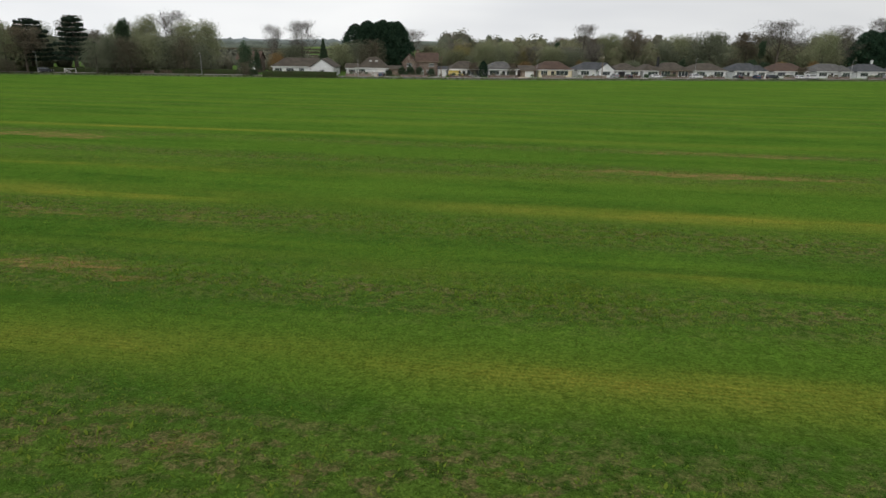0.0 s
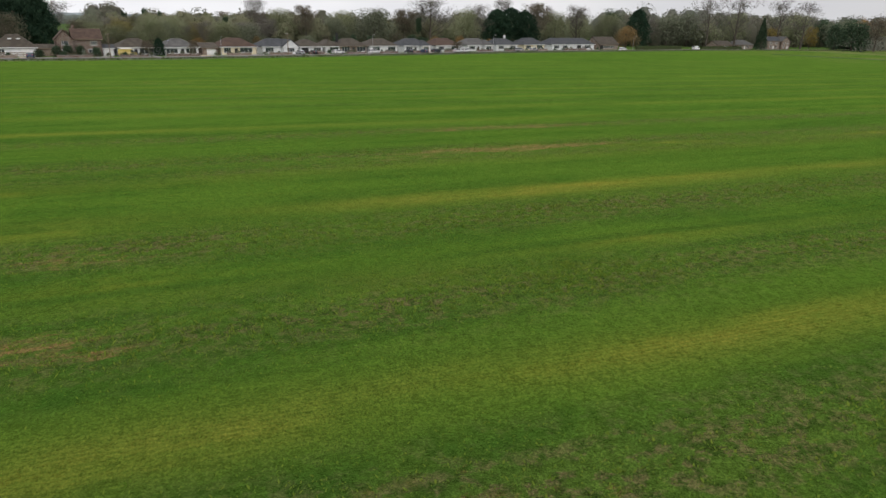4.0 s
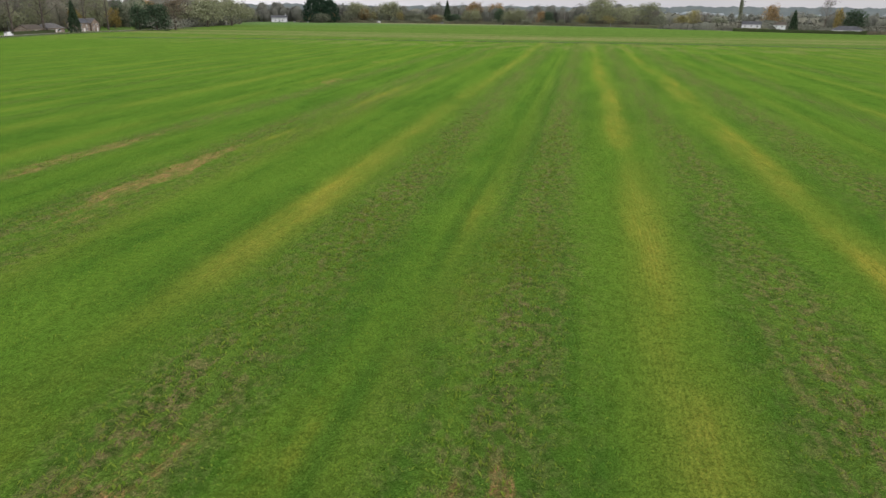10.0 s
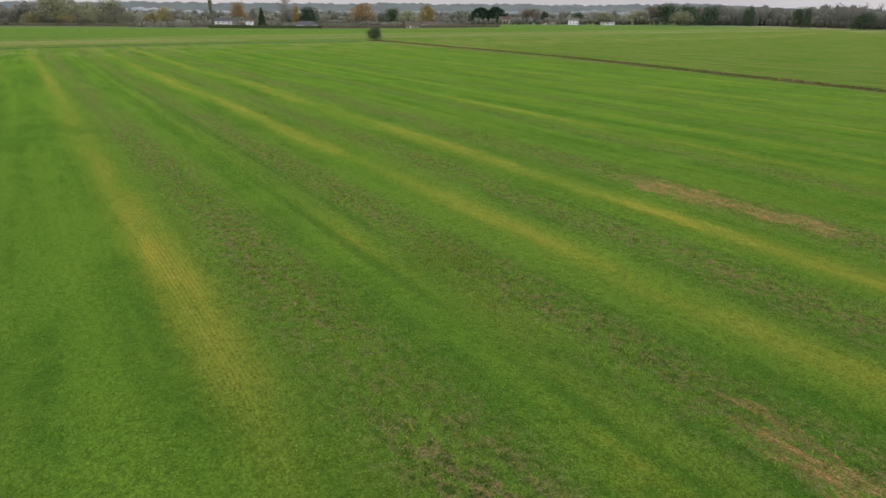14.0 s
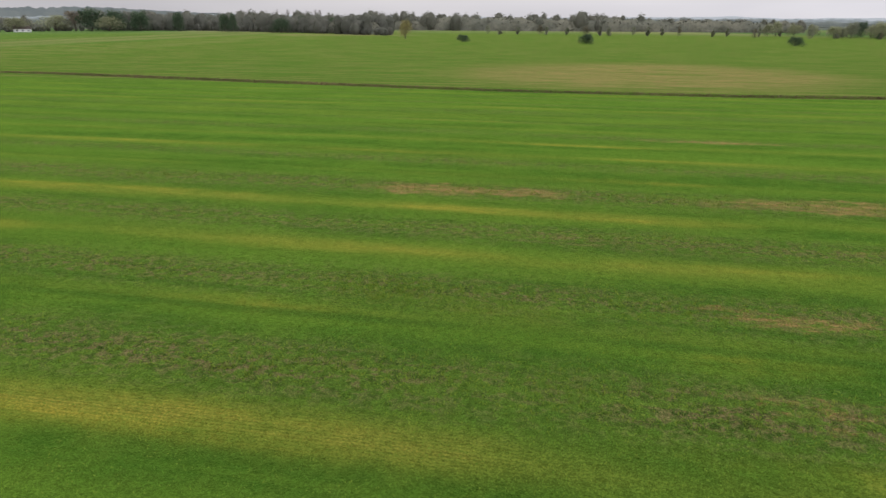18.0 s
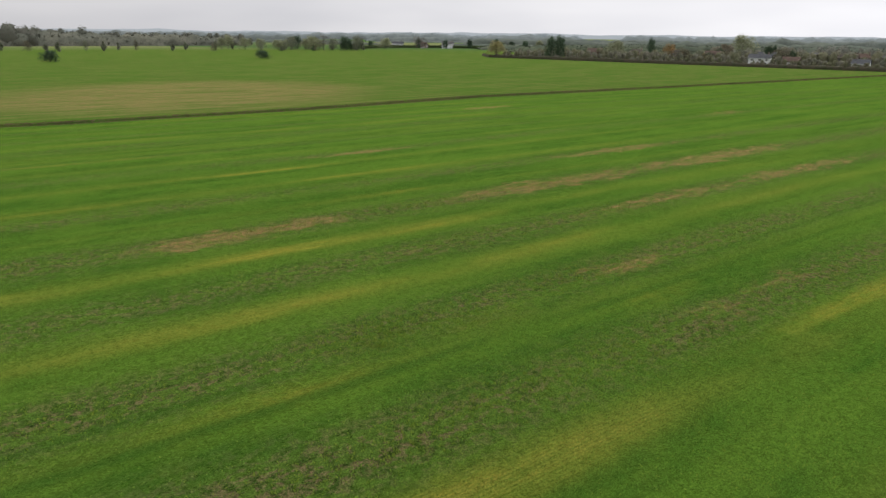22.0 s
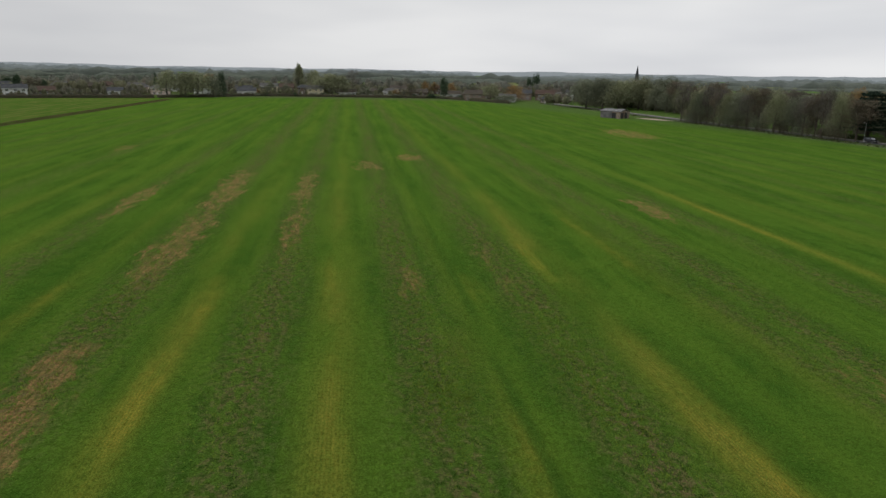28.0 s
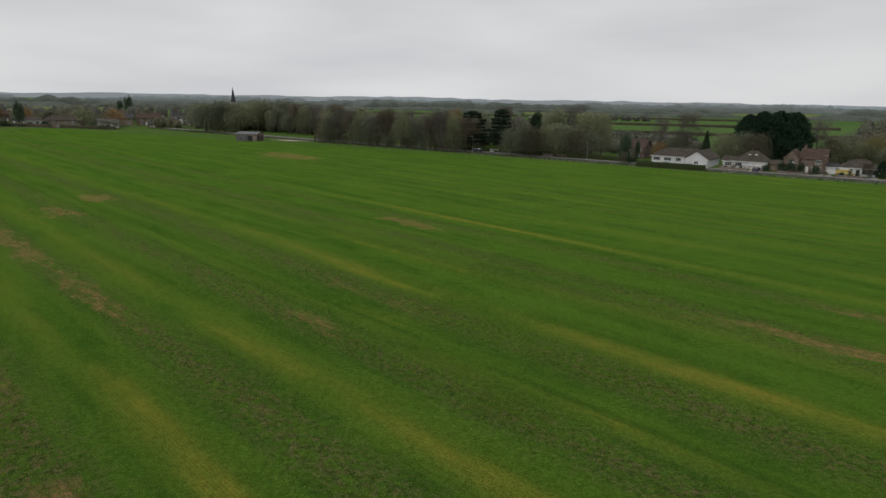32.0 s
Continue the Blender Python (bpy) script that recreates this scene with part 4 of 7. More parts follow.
def hedge(name, line, height, width, material, label, seed=0, leaf=0.16, dense=26):
    """A clipped or wild hedge: a dark core with leaves over it."""
    rng = np.random.default_rng(seed + 50)
    root = thing(name, Matrix.Identity(4), label, "hedge")
    pts = along(line, 1.0)
    pts.append((*line[-1], pts[-1][2]))
    verts, faces = [], []
    ring = [(-0.44, 0.0), (-0.46, 0.55), (-0.38, 0.9), (0.0, 0.95), (0.38, 0.9), (0.46, 0.55), (0.44, 0.0)]
    for k, (x, y, a) in enumerate(pts):
        hh = height * (1 + 0.10 * noise.noise(Vector((x * 0.21, y * 0.21, seed))))
        for u, w in ring:
            verts.append((x - math.sin(a) * u * width, y + math.cos(a) * u * width, w * hh))
    n = len(ring)
    for k in range(len(pts) - 1):
        for j in range(n - 1):
            i = k * n + j
            faces.append((i, i + n, i + n + 1, i + 1))
    faces += [tuple(range(n)), tuple(range((len(pts) - 1) * n, len(pts) * n))[::-1]]
    part("core", mesh_of("core", verts, faces, material), None, root)
    total = int(dense * len(pts))
    k = rng.integers(0, len(pts), total)
    p = np.array(pts)[k]
    s = rng.uniform(-0.5, 0.5, total)
    u = rng.uniform(-0.52, 0.52, total)
    z = np.where(np.abs(u) > 0.36, rng.uniform(0.0, 0.97, total), rng.uniform(0.86, 1.03, total))
    u = np.where((z < 0.86), np.sign(u) * rng.uniform(0.44, 0.54, total), u)
    c = np.stack([p[:, 0] + np.cos(p[:, 2]) * s - np.sin(p[:, 2]) * u * width, p[:, 1] + np.sin(p[:, 2]) * s + np.cos(p[:, 2]) * u * width, z * height * (1 + 0.06 * np.sin(p[:, 0] * 0.9))], 1)
    v, q = clumps(rng, c, rng.uniform(0.6, 1.3, total) * leaf, 0.9)
    part("leaves", quick_mesh("leaves", v, q, material), None, root)
    return root


def wood(name, line, height, depth, gap, material, label, seed, leaf=0.75, per=190, kind="stuff"):
    """A far belt of trees, one uneven crown beside another, along a plan line."""
    rng = np.random.default_rng(seed)
    cs, ss, ns, hulls = [], [], [], []
    for x, y, a in along(line, gap):
        for _ in range(2):
            u = rng.uniform(-0.5, 0.5) * depth
            s = rng.uniform(-0.5, 0.5) * gap
            h = height * rng.uniform(0.55, 1.12) * (1 + 0.22 * noise.noise(Vector((x * 0.008, y * 0.008, seed))))
            w = h * rng.uniform(0.55, 0.95)
            px, py = x + math.cos(a) * s - math.sin(a) * u, y + math.sin(a) * s + math.cos(a) * u
            d = rng.normal(size=(per, 3))
            d /= np.linalg.norm(d, axis=1)[:, None]
            lump = 1.0 + 0.10 * np.sin(d[:, 0] * 5 + px) * np.sin(d[:, 1] * 5 + py) + 0.07 * np.sin(d[:, 2] * 7 + px)
            k = np.clip(rng.uniform(0.70, 0.95, per) * lump, 0.6, 0.98)
            cs.append(np.stack([px + d[:, 0] * k * w * 0.5, py + d[:, 1] * k * w * 0.5, h * (0.46 + 0.54 * d[:, 2] * k)], 1))
            ss.append(rng.uniform(0.5, 1.25, per) * leaf * 1.5 * max(1.0, h / 17))
            ns.append(d + np.array([0, 0, 0.25]))
            hulls.append((px, py, w, h))
    cs, ss, ns = np.concatenate(cs), np.concatenate(ss), np.concatenate(ns)
    cs[:, 2] = np.maximum(cs[:, 2], ss * 0.3)
    v, q = clumps(rng, cs, ss, 0.8, 0.0, ns)
    # the dark inside of each crown: a low lumpy hull under the leaves
    rings, sides = ((0.0, 0.50), (0.18, 0.68), (0.40, 0.76), (0.60, 0.69), (0.76, 0.48), (0.87, 0.20)), 7
    hv = np.zeros((len(hulls), len(rings) * sides, 3))
    for k, (px, py, w, h) in enumerate(hulls):
        for i, (up, rad) in enumerate(rings):
            ang = 2 * math.pi * (np.arange(sides) + 0.5 * (i % 2)) / sides
            rr = rad * w * 0.5 * rng.uniform(0.85, 1.1, sides)
            hv[k, i * sides:(i + 1) * sides] = np.stack([px + np.cos(ang) * rr, py + np.sin(ang) * rr, np.full(sides, up * h) * (1.0 if i == 0 else rng.uniform(0.92, 1.05))], 1)
    one = [(i * sides + j, i * sides + (j + 1) % sides, (i + 1) * sides + (j + 1) % sides, (i + 1) * sides + j) for i in range(len(rings) - 1) for j in range(sides)]
    o = (len(rings) - 1) * sides
    one += [(o, o + 1, o + 2, o + 3), (o, o + 3, o + 4, o + 5), (o, o + 5, o + 6, o + 6 - sides)]
    hq = (np.array(one)[None] + (np.arange(len(hulls)) * len(rings) * sides)[:, None, None]).reshape(-1, 4)
    v, q = np.concatenate([v, hv.reshape(-1, 3)]), np.concatenate([q, hq + len(v)])
    me = quick_mesh(name, v, q, material)
    me.polygons.foreach_set("use_smooth", np.ones(len(q), dtype=bool))
    return tagged(part(name, me, None), label, "wood", kind=kind)


# ---- planting: kind, x, y, height, width ----
NORTH_WEST = [
    ('cedar', -168, 200, 18.0, 11.8), ('cedar', -182, 196, 16.9, 14.8), ('copper', -178, 189, 13.2, 12.1), ('pine', -153, 205, 17.6, 8.8),
    ('olive', -152, 216, 19.1, 10.4), ('bare', -144, 219, 19.2, 11.3), ('olive', -137, 219, 17.6, 12.0), ('olive', -130, 220, 17.7, 9.2),
    ('bush', -154, 192, 11.1, 9.1), ('ivy', -152, 198, 12.6, 9.3), ('bush', -146, 198, 11.9, 10.4), ('olive', -142, 204, 13.1, 11.4),
    ('ivy', -138, 206, 12.9, 9.9), ('bush', -132, 207, 12.6, 10.7), ('bush', -127, 209, 10.5, 9.5), ('evergreen', -108, 205, 10.9, 5.5),
]
NORTH_MID = [
    ('evergreen', -107, 211, 8.3, 3.0), ('bare', -113, 237, 15.6, 8.4), ('bare', -102, 237, 16.9, 10.9), ('autumn', -107, 226, 7.4, 6.8),
    ('conifer', -93, 235, 12.1, 5.2), ('olive', -91, 246, 10.8, 9.9), ('ivy', -88, 254, 11.7, 9.7), ('cypress', -90, 262, 17.1, 9.5),
    ('cypress', -86, 265, 18.3, 10.5), ('cypress', -80, 266, 18.6, 10.1), ('cypress', -83, 269, 17.9, 10.4), ('cypress', -77, 269, 18.1, 10.2), ('cypress', -74, 267, 18.2, 8.2), ('bush', -76, 239, 12.1, 10.3),
    ('bare', -71, 282, 15.3, 9.6), ('bush', -107, 202, 4.5, 3.6), ('bush', -104, 234, 10.1, 9.1), ('ivy', -110, 238, 8.8, 8.5),
]
NORTH_ROW = [
    ('bare', -1, 317, 18.6, 10.8), ('copper', 22, 321, 16.5, 10.2), ('olive', 11, 327, 16.4, 13.1), ('olive', 42, 340, 16.5, 15.0),
    ('ivy', 55, 328, 17.7, 21.4), ('copper', 74, 344, 16.7, 12.2), ('bare', 86, 337, 21.8, 21.6), ('pine', 76, 324, 13.8, 4.5),
    ('olive', 109, 351, 19.2, 14.8), ('bare', 118, 353, 20.0, 13.3), ('pine', -39, 319, 14.3, 3.7), ('pine', -54, 322, 13.6, 4.9),
    ('pine', -46, 328, 14.8, 4.4), ('pine', -13, 321, 12.6, 4.7), ('bare', 137, 368, 23.6, 13.7), ('ivy', 36, 330, 13.8, 10.4),
]
NORTH_EAST = [
    ('cypress', 130, 357, 18.6, 12.5), ('cypress', 139, 358, 19.5, 13.9), ('cypress', 145, 353, 18.4, 11.3), ('copper', 156, 360, 21.7, 16.1),
    ('olive', 172, 369, 19.8, 16.6), ('bare', 188, 372, 21.8, 17.0), ('cypress', 235, 379, 21.5, 10.7), ('autumn', 207, 347, 12.6, 13.6),
    ('bare', 281, 370, 28.6, 21.7), ('bare', 300, 367, 29.8, 21.8), ('bare', 346, 379, 29.7, 19.3), ('bare', 371, 383, 28.7, 22.1),
    ('conifer', 305, 349, 18.5, 9.1), ('evergreen', 385, 368, 17.5, 13.0), ('evergreen', 377, 347, 18.7, 20.6), ('copper', 393, 344, 19.7, 17.7),
]
EAST_FAR = [
    ('yellow', 387, 391, 15.4, 11.5), ('olive', 493, 385, 25.7, 33.1), ('olive', 538, 390, 23.7, 27.6), ('bare', 501, 409, 25.9, 31.9),
    ('olive', 700, 520, 24.0, 34.0), ('cypress', 773, 421, 27.6, 16.2), ('cypress', 782, 413, 28.5, 17.8), ('cypress', 785, 402, 27.2, 16.2),
    ('bush', 760, 402, 11.9, 21.6), ('olive', 825, 379, 25.2, 33.4), ('olive', 840, 341, 27.0, 33.3), ('conifer', 835, 259, 27.2, 15.9),
    ('autumn', 863, 229, 27.8, 32.3), ('autumn', 874, 202, 26.7, 29.3), ('bigoak', 786, 61, 34.0, 40.9), ('olive', 827, 7, 26.9, 31.5),
]
EAST_HOUSES = [
    ('poplar', 645, -69, 26.8, 11.2), ('autumn', 670, -100, 24.2, 18.7), ('conifer', 607, -107, 17.5, 9.7), ('bare', 640, -139, 26.3, 14.9),
    ('yellow', 628, -146, 20.9, 9.0), ('evergreen', 634, -160, 19.4, 19.4), ('autumn', 700, -245, 23.8, 33.5), ('evergreen', 697, -279, 18.5, 23.4),
    ('olive', 680, -292, 16.1, 23.0), ('yellow', 643, -298, 22.5, 19.6), ('cypress', 734, -423, 18.6, 20.0), ('cypress', 728, -442, 19.3, 22.8),
    ('copper', 682, -465, 16.8, 30.1), ('evergreen', 672, -480, 15.6, 10.9), ('evergreen', 662, -525, 14.4, 19.1), ('olive', 611, -524, 14.6, 25.7),
]
SOUTH_EAST = [
    ('olive', 600, -565, 17.2, 28.3), ('copper', 587, -579, 19.6, 25.5), ('evergreen', 568, -583, 24.8, 31.1), ('evergreen', 546, -596, 23.0, 28.0),
    ('olive', 542, -580, 16.1, 26.5), ('evergreen', 524, -609, 22.9, 23.8), ('olive', 795, 33, 23.4, 28.6), ('bare', 794, 67, 25.5, 28.2),
    ('bush', 909, 219, 15.5, 41.6), ('bush', 915, 282, 13.9, 41.0), ('evergreen', 310, -94, 7.5, 9.4),
]
SOUTH = [
    ('evergreen', 101, -422, 5.1, 10.2), ('evergreen', 11, -409, 6.8, 12.2), ('evergreen', -124, -426, 6.2, 11.3), ('willow', 159, -465, 15.1, 12.0),
    ('evergreen', 344, -605, 15.6, 20.4), ('evergreen', 416, -611, 19.6, 13.8), ('evergreen', 403, -607, 20.7, 8.0), ('evergreen', 337, -642, 17.9, 13.1),
    ('evergreen', 292, -640, 17.6, 29.7), ('evergreen', 267, -640, 18.3, 21.3), ('bare', 385, -674, 23.0, 5.0), ('bare', 374, -680, 23.0, 5.0),
    ('bare', 353, -712, 23.0, 5.0), ('bare', 348, -714, 23.0, 5.0), ('evergreen', 485, -625, 22.0, 15.3),
]
SOUTH_WEST = [
    ('evergreen', -239, -680, 15.0, 12.0), ('ivy', -222, -650, 14.5, 13.0), ('olive', -244, -640, 14.0, 14.0), ('bare', -252, -632, 15.0, 13.0), ('ivy', -262, -630, 13.0, 11.0), ('olive', -247, -655, 15.0, 12.0),
    ('evergreen', -270, -615, 15.0, 15.0), ('evergreen', -277, -620, 12.0, 7.0), ('ivy', -281, -610, 16.0, 10.0), ('bare', -288, -612, 14.0, 9.0), ('conifer', -233, -612, 5.5, 5.0), ('evergreen', -286, -622, 10.0, 7.0),
    ('bare', -380, -640, 13.0, 14.0), ('evergreen', -322, -690, 10.0, 8.0), ('evergreen', -344, -708, 9.0, 8.0), ('evergreen', -420, -722, 11.0, 10.0), ('evergreen', -512, -640, 10.0, 9.0), ('evergreen', -520, -622, 11.0, 9.0), ('olive', -530, -606, 12.0, 10.0), ('evergreen', -508, -655, 9.0, 9.0), ('conifer', -408, -700, 14.0, 6.0), ('evergreen', -436, -680, 11.0, 9.0), ('evergreen', -362, -700, 12.0, 12.0),
    ('olive', -340, -660, 13.0, 13.0), ('bare', -372, -640, 14.0, 12.0), ('evergreen', -468, -672, 12.0, 8.0), ('evergreen', -495, -650, 13.0, 9.0),
    ('willow', -316, -400, 13.8, 15.2), ('evergreen', -341, -360, 18.0, 9.3), ('evergreen', -350, -359, 19.0, 10.3), ('evergreen', -456, -358, 17.3, 7.9),
    ('autumn', -580, -142, 15.0, 13.9), ('olive', -435, -381, 14.4, 15.9), ('autumn', -451, -333, 13.2, 13.2), ('bush', -412, -286, 9.7, 13.7),
    ('olive', -551, -333, 20.9, 19.2), ('bush', -451, -230, 11.7, 13.3), ('evergreen', -482, -257, 12.8, 5.7), ('copper', -478, -298, 12.0, 10.0),
    ('evergreen', -460, -290, 10.3, 6.8), ('evergreen', -455, -224, 10.1, 6.2),
]
WEST = [
    ('olive', -432, -131, 18.2, 13.9), ('olive', -430, -118, 17.7, 15.5), ('olive', -433, -110, 17.9, 15.6), ('ivy', -440, -102, 16.4, 11.9),
    ('evergreen', -447, -98, 18.0, 8.0), ('evergreen', -450, -240, 13.5, 6.3), ('conifer', -486, -157, 15.2, 6.0), ('poplar', -591, -63, 22.0, 23.0),
    ('olive', -514, -31, 17.3, 23.1), ('olive', -505, -19, 16.7, 21.0), ('bare', -556, -11, 19.3, 15.0), ('olive', -593, -51, 19.5, 15.8),
    ('evergreen', -486, 65, 16.2, 8.0), ('evergreen', -583, 159, 20.3, 9.6), ('evergreen', -585, 153, 17.1, 6.4), ('autumn', -450, 115, 12.2, 15.0),
]
WEST_ROAD = [
    ('ivy', -370, 147, 17.9, 21.2), ('ivy', -362, 155, 18.8, 20.8), ('olive', -355, 163, 17.7, 17.0), ('olive', -360, 177, 19.9, 18.7),
    ('ivy', -355, 191, 20.2, 17.1), ('bare', -460, 160, 14.4, 18.9), ('olive', -472, 100, 11.4, 17.4), ('bush', -421, 104, 5.7, 15.7),
]

for stand in (NORTH_WEST, NORTH_MID, NORTH_ROW, NORTH_EAST, EAST_FAR, EAST_HOUSES, SOUTH_EAST, SOUTH, SOUTH_WEST, WEST, WEST_ROAD):
    for row in stand:
        tree(*row)

# the belt of bare trees on the field side of the road, with undergrowth
for k, (x, y, a) in enumerate(along([(-262, 163), (-172, 185)], 5.2)):
    tree(("bare", "olive", "ivy", "bare", "copper")[k % 5], x + random.uniform(-1.5, 1.5), y + random.uniform(-1.0, 3.0), random.uniform(13, 17), random.uniform(7.5, 10), group="trees of the roadside belt")
    tree("bush", x + random.uniform(-2, 2), y + random.uniform(-1.0, 1.5), random.uniform(3.5, 6.0), random.uniform(4.5, 6.5), group="undergrowth of the roadside belt")
for k in range(14):
    tree(("olive", "ivy", "copper", "bare")[k % 4], -262 + 7.5 * k, 190 + 2.2 * k + random.uniform(0, 14), random.uniform(13, 18), random.uniform(9, 13))
for x, y, h in ((-211, 212, 18), (-218, 214, 17), (-205, 216, 17)):
    tree("autumn", x, y, h, 7)
# woods behind the bungalows
for k in range(64):
    s = k / 63
    x = -66 + 300 * s
    back = 252 + 0.50 * (x + 66) + random.uniform(50, 110)
    tree(random.choice(("olive", "ivy", "bare", "olive", "copper", "ivy", "autumn")), x + random.uniform(-4, 4), back, random.uniform(9, 13) + 5.5 * s, random.uniform(9, 15), group="woodland behind the bungalows")
# the closed woodland behind them
wood("woodland", [(-62, 300), (40, 342), (120, 378), (215, 415)], 15, 26, 6, M["wood_olive"], "closed olive-brown woodland behind the bungalow gardens", 70, 0.56, 460)
wood("woodland", [(-66, 318), (60, 368), (220, 438)], 18, 24, 8, M["wood_brown"], "brown half-bare woodland behind the bungalow gardens", 71, 0.60, 460)
wood("woodland", [(215, 400), (330, 425), (470, 455), (640, 500)], 22, 36, 8, M["wood_brown"], "brown woodland along the road bend", 72, 0.46, 480)
wood("woodland", [(-440, 172), (-340, 196), (-262, 216)], 15, 26, 6, M["wood_olive"], "closed olive woodland north of the road", 73, 0.58, 420)
wood("woodland", [(-262, 208), (-190, 226), (-140, 236)], 13, 20, 6, M["wood_brown"], "brown underwood behind the roadside belt", 74, 0.52, 420)
for k in range(22):
    s = k / 21
    tree(random.choice(("olive", "willow", "ivy", "bare", "olive", "bush")), -64 + 70 * s + random.uniform(-3, 3), 262 + 32 * s + random.uniform(0, 16), random.uniform(8, 13), random.uniform(8, 12), group="trees in the bungalow gardens")
for k in range(26):
    s = k / 25
    tree(random.choice(("ivy", "olive", "bare", "ivy", "copper")), -425 + 165 * s + random.uniform(-4, 4), 160 + 38 * s + random.uniform(0, 12), random.uniform(11, 17), random.uniform(8, 13), group="trees along the north side of the road")
wood("underwood", [(-180, 236), (-130, 248), (-84, 272)], 6.5, 14, 4, M["wood_brown"], "low brown thicket behind the first gardens", 75, 0.42, 260)
# garden shrubs between and behind the houses
for k in range(36):
    s = k / 35
    x = -60 + 255 * s
    tree(random.choice(("bush", "ivy", "evergreen", "bush", "autumn")), x, 257 + 0.47 * (x + 60) + random.uniform(0, 14), random.uniform(3.5, 7), random.uniform(4, 8), group="garden shrubs behind the bungalows")
for k in range(30):
    s = k / 29
    tree(random.choice(("bare", "olive", "ivy", "olive", "evergreen")), 200 + 330 * s + random.uniform(-6, 6), 372 + 40 * s + random.uniform(0, 60), random.uniform(15, 24), random.uniform(14, 22), group="woodland along the road")
# the mixed row beyond the main road, and the wood round the bend
for k, (x, y, a) in enumerate(along(shifted(EAST_ROAD[1:], -22.0), 15.0)):
    if min(math.hypot(x - hx, y - hy) for hx, hy in ((768, 466), (640, -80), (650, -103), (585, -143))) < 34:      # houses stand here
        continue
    tree(random.choice(("olive", "ivy", "bare", "olive", "autumn", "willow", "evergreen", "bare")), x + random.uniform(-7, 7), y + random.uniform(-6, 6), random.uniform(11, 20), random.uniform(13, 20), group="trees beyond the main road")
    tree(random.choice(("bush", "ivy", "bush")), x + random.uniform(-14, -8), y + random.uniform(-6, 6), random.uniform(4, 8), random.uniform(9, 15), group="thicket beyond the main road")
for k in range(26):
    s = k / 25
    tree(random.choice(("olive", "ivy", "autumn", "evergreen", "olive", "yellow", "ivy")), 330 + 330 * s + random.uniform(-8, 8), 392 + 95 * s + random.uniform(0, 45), random.uniform(14, 25), random.uniform(14, 22), group="wood at the road bend")
# small shrubs in the front gardens of the row
for x, y, a in along(shifted([p for p in EDGE if -70 < p[0] < 210], 14.6), 3.4):
    if random.random() < 0.62:
        tree(random.choice(("bush", "evergreen", "bush", "ivy")), x + random.uniform(-1, 1), y + random.uniform(-0.4, 1.8), random.uniform(0.8, 1.9), random.uniform(1.1, 2.4), group="shrubs in the front gardens")
# slender trees scattered in the far meadow
for k in range(26):
    tree("post" if k % 3 else "bush", 130 - 17 * k + random.uniform(-7, 7), -605 - random.uniform(0, 75), random.uniform(5, 10), random.uniform(3.5, 6.5), group="slender trees of the far meadow")
for k in range(9):
    tree("olive", -150 - 13 * k + random.uniform(-4, 4), -640 - random.uniform(0, 50), random.uniform(10, 15), random.uniform(10, 15))
# trees among the houses of the village
for k in range(70):
    s = k / 69
    x, y = (-395 - 60 * s, -320 + 130 * s) if s < 0.35 else (-470 - 30 * random.random(), -270 + 430 * s)
    tree(random.choice(("olive", "ivy", "bush", "autumn", "bare", "evergreen", "bush")), x - random.uniform(5, 120), y + random.uniform(-12, 12), random.uniform(5, 12), random.uniform(6, 12), group="trees among the village houses")
for k in range(34):
    s = k / 33
    tree(random.choice(("ivy", "bush", "evergreen", "ivy")), -455 - 25 * math.sin(3.1 * s) + random.uniform(-5, 5), -112 + 230 * s, random.uniform(1.8, 4), random.uniform(4, 7), group="shrubs along the west edge of the field")

# closed garden trees between the rows of village houses
FRONT = [(-404, -300), (-430, -215), (-455, -130), (-488, -30), (-492, 60), (-462, 130)]
for k, (back, h_, d_, mat_) in enumerate(((32, 4.6, 9, "wood_olive"), (56, 6.0, 12, "wood_brown"), (84, 8.5, 20, "wood_olive"), (120, 11.0, 30, "wood_brown"))):
    wood("garden_trees", shifted(FRONT, back), h_, d_, 6.5, M[mat_], "mixed half-bare garden trees and shrubs between village houses", 80 + k, 0.5, 150)
for k, (back, h_, mat_) in enumerate(((9, 3.6, "wood_brown"), (27, 5.5, "wood_olive"), (50, 7.5, "wood_brown"), (80, 9.0, "wood_olive"))):
    wood("garden_trees", shifted([(-312, -404), (-352, -300), (-385, -215), (-418, -135)], back), h_, 9, 6.0, M[mat_], "brown and olive garden trees behind the field hedge", 100 + k, 0.5, 130)
wood("garden_trees", [(-372, 172), (-420, 150), (-446, 128)], 7, 12, 6, M["wood_olive"], "garden trees at the corner of the village", 86, 0.5, 200)

# hedges
hedge("hedge", [(-99, 199), (-76.5, 205)], 2.0, 1.6, M["hedge"], "tall clipped dark green garden hedge by the road", 1, 0.14, 60)
hedge("hedge", shifted([p for p in EDGE if -200 < p[0] < -60][:2] + [(-104, 197)], 15.0), 1.7, 1.4, M["hedge"], "dark roadside hedge below the parkland trees", 2, 0.15, 40)
hedge("hedge", [(-312, -404), (-352, -300), (-385, -215), (-418, -135)], 2.2, 2.2, M["hedge_brown"], "brown wild field hedge at the village edge", 3, 0.30, 22)
hedge("hedge", [(-418, -133), (-470, -80), (-480, 60), (-412, 105)], 2.0, 2.2, M["hedge_brown"], "dark hedge between field and village gardens", 4, 0.30, 22)
hedge("hedge", [(-330, -440), (-312, -404)], 2.0, 2.2, M["hedge_brown"], "brown wild field hedge", 5, 0.30, 22)
hedge("hedge", [(203, 330), (243, 344.5)], 2.2, 1.6, M["hedge"], "long clipped green hedge beside the road", 6, 0.20, 30)
